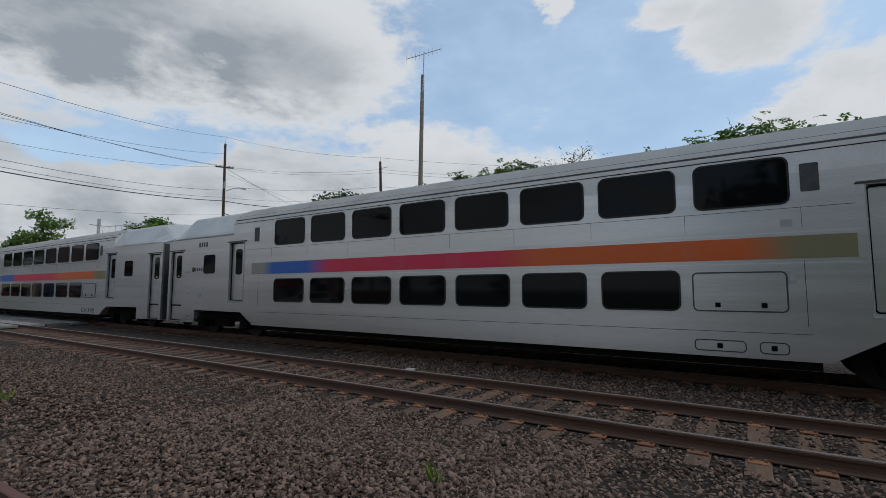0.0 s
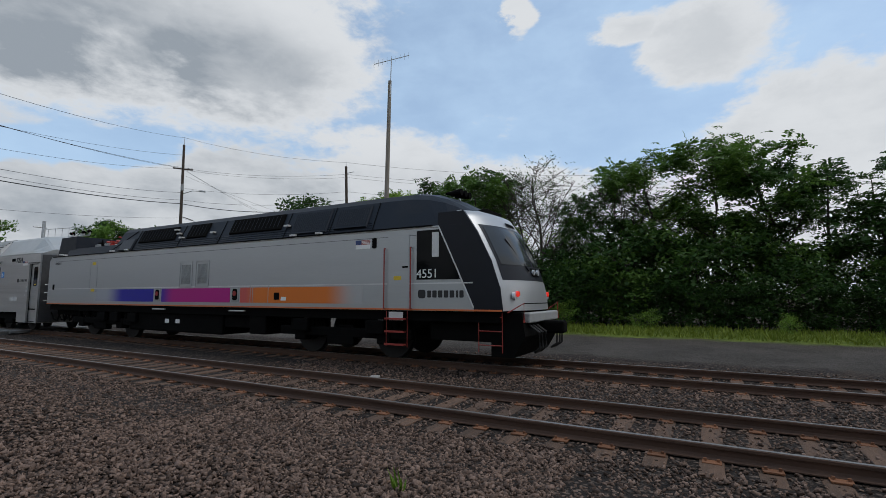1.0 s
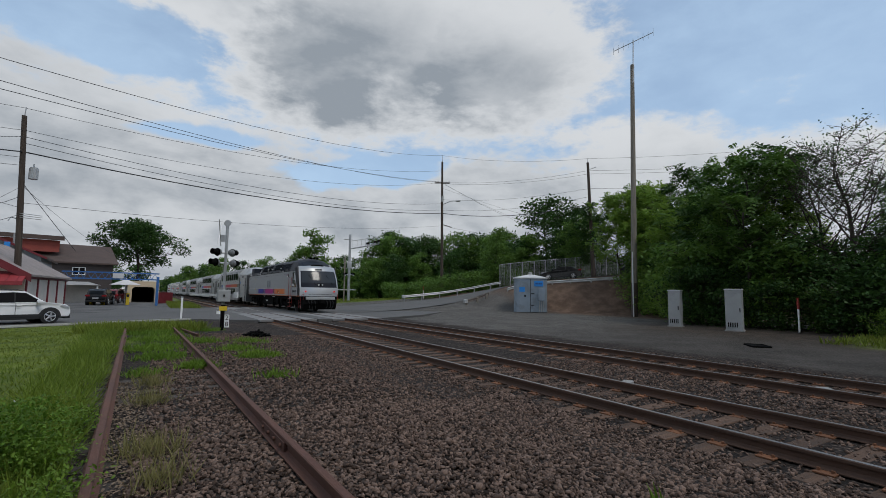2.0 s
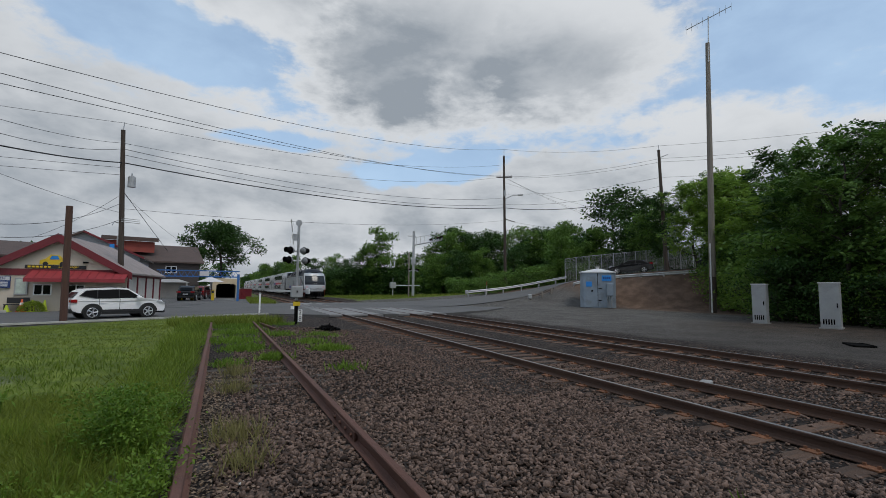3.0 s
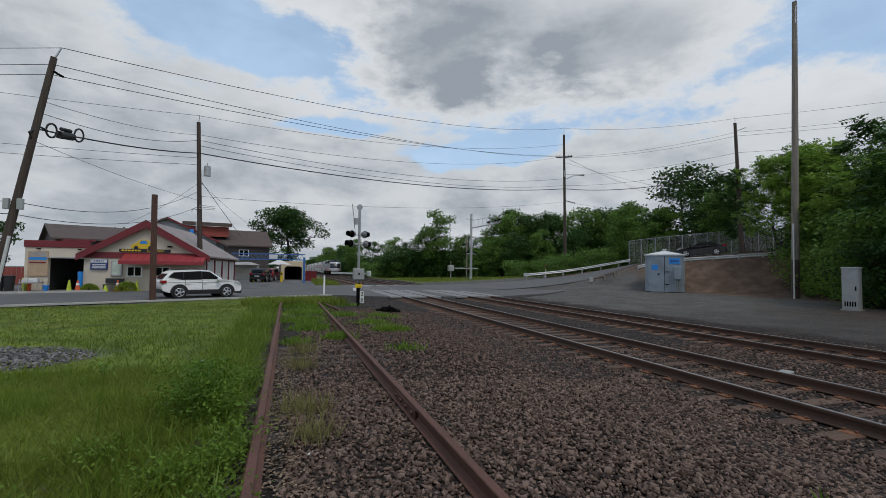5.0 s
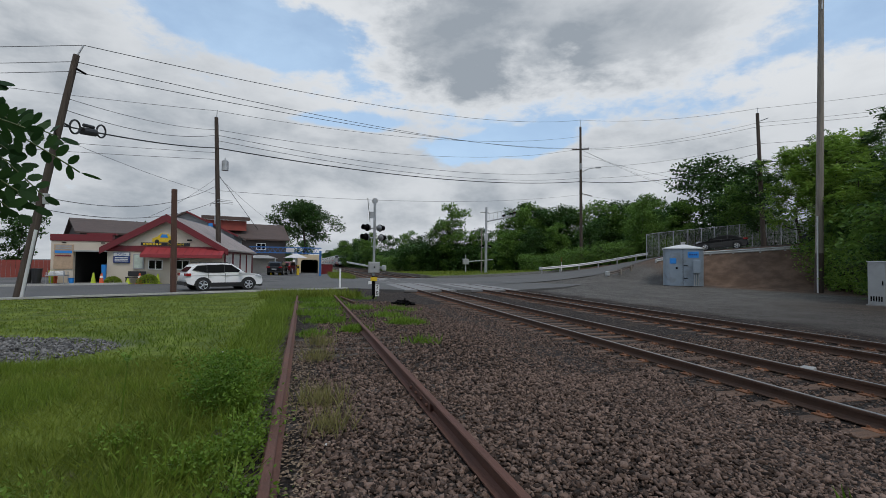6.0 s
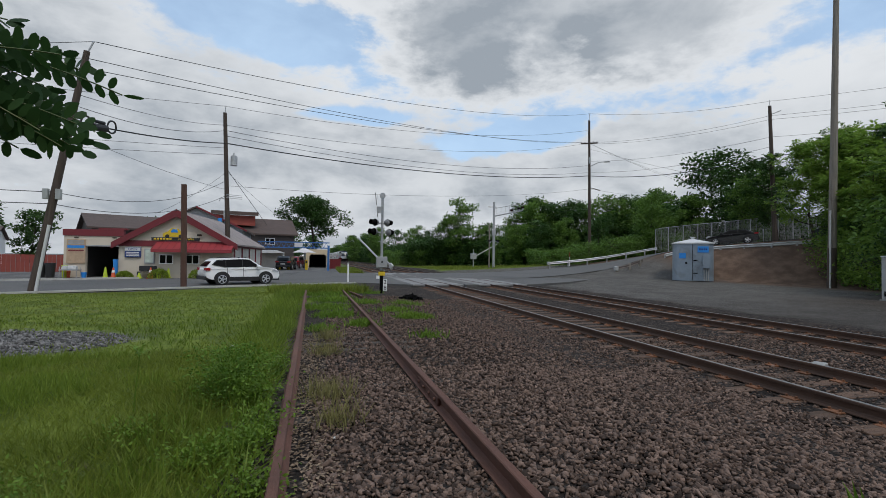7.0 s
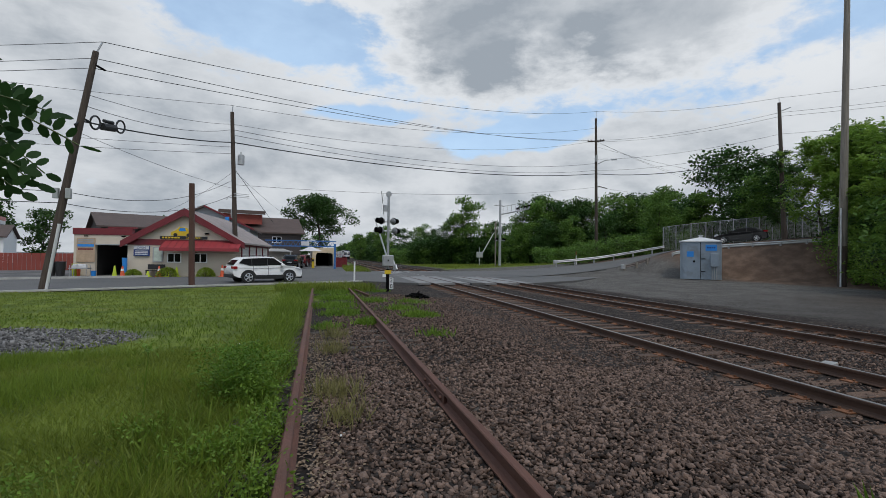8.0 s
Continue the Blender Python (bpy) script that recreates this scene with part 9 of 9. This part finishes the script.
    p = np.concatenate(tufts)
    blades("ballast_weeds", "green weeds growing in the ballast of the siding", p, rng.uniform(0.08, 0.24, len(p)), 0.022, WEED, rng, 0.7)
    p = np.concatenate([rng.normal(0, 1, (k, 2)) * r + np.array([cx, cy]) for cx, cy, r, k in ((0.05, 5.3, 0.14, 260), (0.12, 4.4, 0.10, 120), (0.02, 7.6, 0.12, 160), (0.05, 9.0, 0.12, 200))])
    blades("straw_grass", "dry yellow-green grass beside the rail", p, rng.uniform(0.12, 0.34, len(p)), 0.010, STRAW, rng, 0.4)
    # taller grass far off
    p = np.concatenate([scatter(9000, -3.2, 2.6, 20.2, 24.5), scatter(5000, 1.2, 3.6, 47.0, 66.0)])
    p = p[(np.hypot((p[:, 0] + 0.3) / 2.2, (p[:, 1] - 22.0) / 1.8) < 1.0) | (p[:, 1] > 40)]
    blades("verge_grass", "rough grass mound at the end of the siding", p, rng.uniform(0.2, 0.55, len(p)), 0.035, GRASS, rng, 0.5)
    p = np.concatenate([scatter(9000, 20.8, 25.4, -24, 7.5), scatter(9000, 14.2, 30, 58, 92)])
    blades("verge_grass", "pale rough grass in front of the trees", p, rng.uniform(0.10, 0.40, len(p)), 0.05, GRASS, rng, 0.5)
    # leafy weeds
    for cx, cy, w, h, k in ((-0.92, 5.25, 0.40, 0.60, 1500), (-0.70, 5.0, 0.22, 0.36, 420), (-0.60, 3.9, 0.24, 0.24, 360), (-0.50, 4.3, 0.25, 0.28, 320), (-0.85, 3.7, 0.3, 0.22, 320), (-0.62, 6.4, 0.2, 0.3, 260), (-1.5, 4.3, 0.3, 0.2, 260), (-0.45, 3.2, 0.25, 0.2, 240), (-1.9, 3.2, 0.4, 0.24, 380)):
        s = thing("leafy_weed", pose(cx, cy, gz(cx, cy) - 0.02), "leafy green weed beside the rusty rail", "weed", "weeds in the verge")
        k = int(k * 2.4)
        o = rng.normal(0, 1, (k, 3)) * np.array([w * 0.45, w * 0.45, h * 0.32]) + np.array([0, 0, h * 0.5])
        o[:, 2] = np.clip(o[:, 2], 0.01, h)
        me = leaf_mesh("leaves", o, o * np.array([1, 1, 0.2]) + rng.normal(0, 0.25, o.shape), rng.normal(0, 0.5, o.shape) + np.array([0, 0, 1]), rng.uniform(0.02, 0.055, k), 0.020, LEAF_BUSH if h > 0.4 else WEED)
        ob = new("leaves", me)
        ob.parent = s
        for i in range(9):
            a = 0.7 * i
            part("stem", T([(0, 0, -0.01), (math.cos(a) * w * 0.3, math.sin(a) * w * 0.3, h * 0.6)], [0.007, 0.003], 4), WEED, s)
    s = thing("tall_weed", pose(-1.82, 5.2, gz(-1.8, 5.2)), "single tall thin weed in the grass", "weed", "weeds in the verge")
    part("stem", T([(0, 0, 0), (0.02, 0, 0.3), (0.05, 0, 0.62)], [0.008, 0.006, 0.003], 5), WEED, s)
    o = np.array([[0.05, 0, 0.6]] * 26) + rng.normal(0, 0.03, (26, 3))
    ob = new("leaves", leaf_mesh("leaves", o, rng.normal(0, 1, (26, 3)), np.array([[0, 0, 1.0]] * 26), 0.07, 0.03, LEAF_LIGHT))
    ob.parent = s


def build_small():
    rng = np.random.default_rng(3)
    pile = bmesh.new()
    for _ in range(60):
        a, r = rng.uniform(0, 6.28), rng.uniform(0, 0.52)
        c = Vector((math.cos(a) * r * 0.85, math.sin(a) * r * 0.5, 0.02 + 0.20 * (1 - r / 0.55) * rng.uniform(0.3, 1)))
        d = Vector((rng.uniform(-1, 1), rng.uniform(-1, 1), rng.uniform(-0.3, 0.6))) * 0.16
        tube(pile, [c - d, c + d * 0.3, c + d], [0.03, 0.045, 0.02], 5)
    p = thing("debris_heap", pose(3.15, 17.75, gz(3.15, 17.75)), "black heap of torn rubber debris on the ballast", "debris")
    part("torn_rubber", pile, UNDER, p)
    for x, y, s, m, lab in ((0.10, 4.12, 0.035, ROOF_WHITE, "crumpled white litter on the ballast"), (-1.55, 8.6, 0.04, ROOF_WHITE, "white litter in the grass"), (10.45, 3.72, 0.20, CONCRETE, "pale lump of concrete between the rails"),
                            (18.2, 8.4, 0.5, UNDER, "dark pothole cover in the lot"), (7.9, 6.0, 0.16, CONCRETE, "pale lump of stone between the tracks")):
        l = thing("litter" if s < 0.1 else "lump", pose(x, y, gz(x, y), 0, 0, rng.uniform(0, 90)), lab, "litter")
        bm = B(-s, s, -s * 0.6, s * 0.6, -0.01, s * 0.5 if s < 0.4 else 0.03, s * 0.12)
        part("piece", bm, m, l)
    # dry leaves along the rusty rail
    n = 2600
    pts = np.stack([rng.normal(0.16, 0.12, n), rng.uniform(2.4, 9.5, n)], 1)
    pts[:, 0] = np.abs(pts[:, 0] - 0.0) + SIDING_X - 0.031 * pts[:, 1] + 0.05
    z = np.array([terrain(x, y) for x, y in pts]) + rng.uniform(0.01, 0.03, n)
    me = leaf_mesh("dry_leaves", np.concatenate([pts, z[:, None]], 1), rng.normal(0, 1, (n, 3)) * np.array([1, 1, 0.25]), rng.normal(0, 0.3, (n, 3)) + np.array([0, 0, 1]), rng.uniform(0.02, 0.05, n), 0.022,
                   leaf_mat("dead_leaf_brown", (0.09, 0.055, 0.03), (0.30, 0.22, 0.15), 0.1))
    tagged(new("dry_leaves", me), "pale brown dead leaves along the rusty rail", "leaves", kind="stuff")
    # puddle-worn lighter strips of road paint
    for a, b, w in (((-24, 20.3), (-9.5, 28.4), 0.10),):
        d = Vector((b[0] - a[0], b[1] - a[1], 0)).normalized()
        q = Vector((-d.y, d.x, 0)) * w / 2
        bm = bmesh.new()
        A_, B_ = Vector((*a, 0.138)), Vector((*b, 0.138))
        bm.faces.new([bm.verts.new(v) for v in (A_ - q, B_ - q, B_ + q, A_ + q)])
        tagged(part("road_marking", bm, ROOF_WHITE), "worn white edge line on the asphalt", "marking", kind="structure")


stone_field("ballast_stones", "loose grey-brown crushed ballast stones", BALLAST_FIELDS, STONE, 21, 0.011, 0.025)
stone_field("gravel_patch", "grey gravel patch in the lawn", ((14000, -11.9, -3.2, 7.5, 11.3),), GRAVEL, 22, 0.012, 0.030)
build_green()
build_small()



# ---------------------------------------------------------------- what moves
SIDE_SWAY = [(0, -4.8, 10.5, 0), (3, -36.2, 10.5, 0), (4.7, -36.5, 10.7, 5), (5.2, -31.6, 12.3, 5), (5.8, -23.8, 13.2, 0), (6.0, -22.3, 11.9, 5), (6.2, -22.2, 12.0, 5), (6.4, -21.8, 13.6, 0), (6.6, -21.1, 14.7, -6), (6.8, -21.0, 17.9, -12), (7.0, -21.3, 18.8, -12), (7.2, -22.0, 16.0, -4), (7.4, -22.8, 13.2, 4), (7.6, -22.9, 11.8, 6), (7.8, -23.4, 12.8, 4), (8.0, -24.4, 13.7, 0)]
TOP_SWAY = [(0, 24.2, 47.1, 0), (3.5, -11.8, 42.0, 0), (4.3, -13.9, 39.6, 0), (4.5, -14.3, 37.2, 0), (4.7, -13.9, 37.0, 0), (5.2, -14.6, 42.9, 0), (6.5, -10.3, 46.9, 0), (7.2, -7.7, 37.4, 0), (7.4, -8.3, 30.0, 0), (7.5, -9.5, 28.2, 0), (7.6, -11.0, 27.0, 4), (7.8, -13.0, 31.5, 6), (8.0, -16.2, 43.0, 8)]


def line_x(y):
    return FAR_X + GAUGE / 2 + bend(y)


def on_line(y, reach):
    """A pose on the far track, heading along it."""
    dx = line_x(y + reach) - line_x(y - reach)
    return pose(line_x(y), y, RAIL_TOP_Z, 0, 0, -math.degrees(math.atan2(dx, 2 * reach)))


def motions():
    times = [0.5 * i for i in range(17)]
    for i, ob in enumerate([LOCO] + TRAIN):
        rows = []
        for t in times:
            nose = 3.7 + 31.5 * (t - 1)
            rows.append((t, on_line(nose, 8) if i == 0 else on_line(nose + 21.5 + COACH_L / 2 + COACH_PITCH * (i - 1), 8)))
        walk(ob, rows)
    # the gates rise once the train has passed
    lift = ((0.0, 0), (3.0, 0), (5.0, 0), (5.8, 3), (6.2, 8), (6.6, 16), (7.0, 30), (7.4, 43), (7.7, 53), (8.0, 61))
    for key in GATES:
        arm, at = GATES[key]
        walk(arm, [(t, at(a)) for t, a in lift])
    # the suv rolls forward
    for_suv = ((0.0, 0.0), (3.5, 0.0), (4.5, 0.07), (5.2, 0.16), (5.8, 0.28), (6.5, 0.5), (7.0, 0.8), (7.5, 1.25), (8.0, 1.8))
    walk(SUV, [(t, pose(SUV_0.x + 0.874 * s, SUV_0.y + 0.486 * s, SUV_0.z, 0, 0, ROAD_YAW)) for t, s in for_suv])
    # locust twigs swaying in front of the lens: seconds, sideways angle and height angle of the tip, tilt
    def sway(az, el, d, roll):
        a, e = radians(az), radians(el)
        p = Vector((math.sin(a) * math.cos(e), math.cos(a) * math.cos(e), math.sin(e))) * d + Vector((0, 0, 1.719))
        return pose(p.x, p.y, p.z, 0, 0, -az) @ pose(0, 0, 0, 0, roll, 0)
    walk(SPRAY_SIDE, [(t, sway(az, el, 1.02, r)) for t, az, el, r in SIDE_SWAY])
    walk(SPRAY_TOP, [(t, sway(az, el, 1.02, r)) for t, az, el, r in TOP_SWAY])


motions()
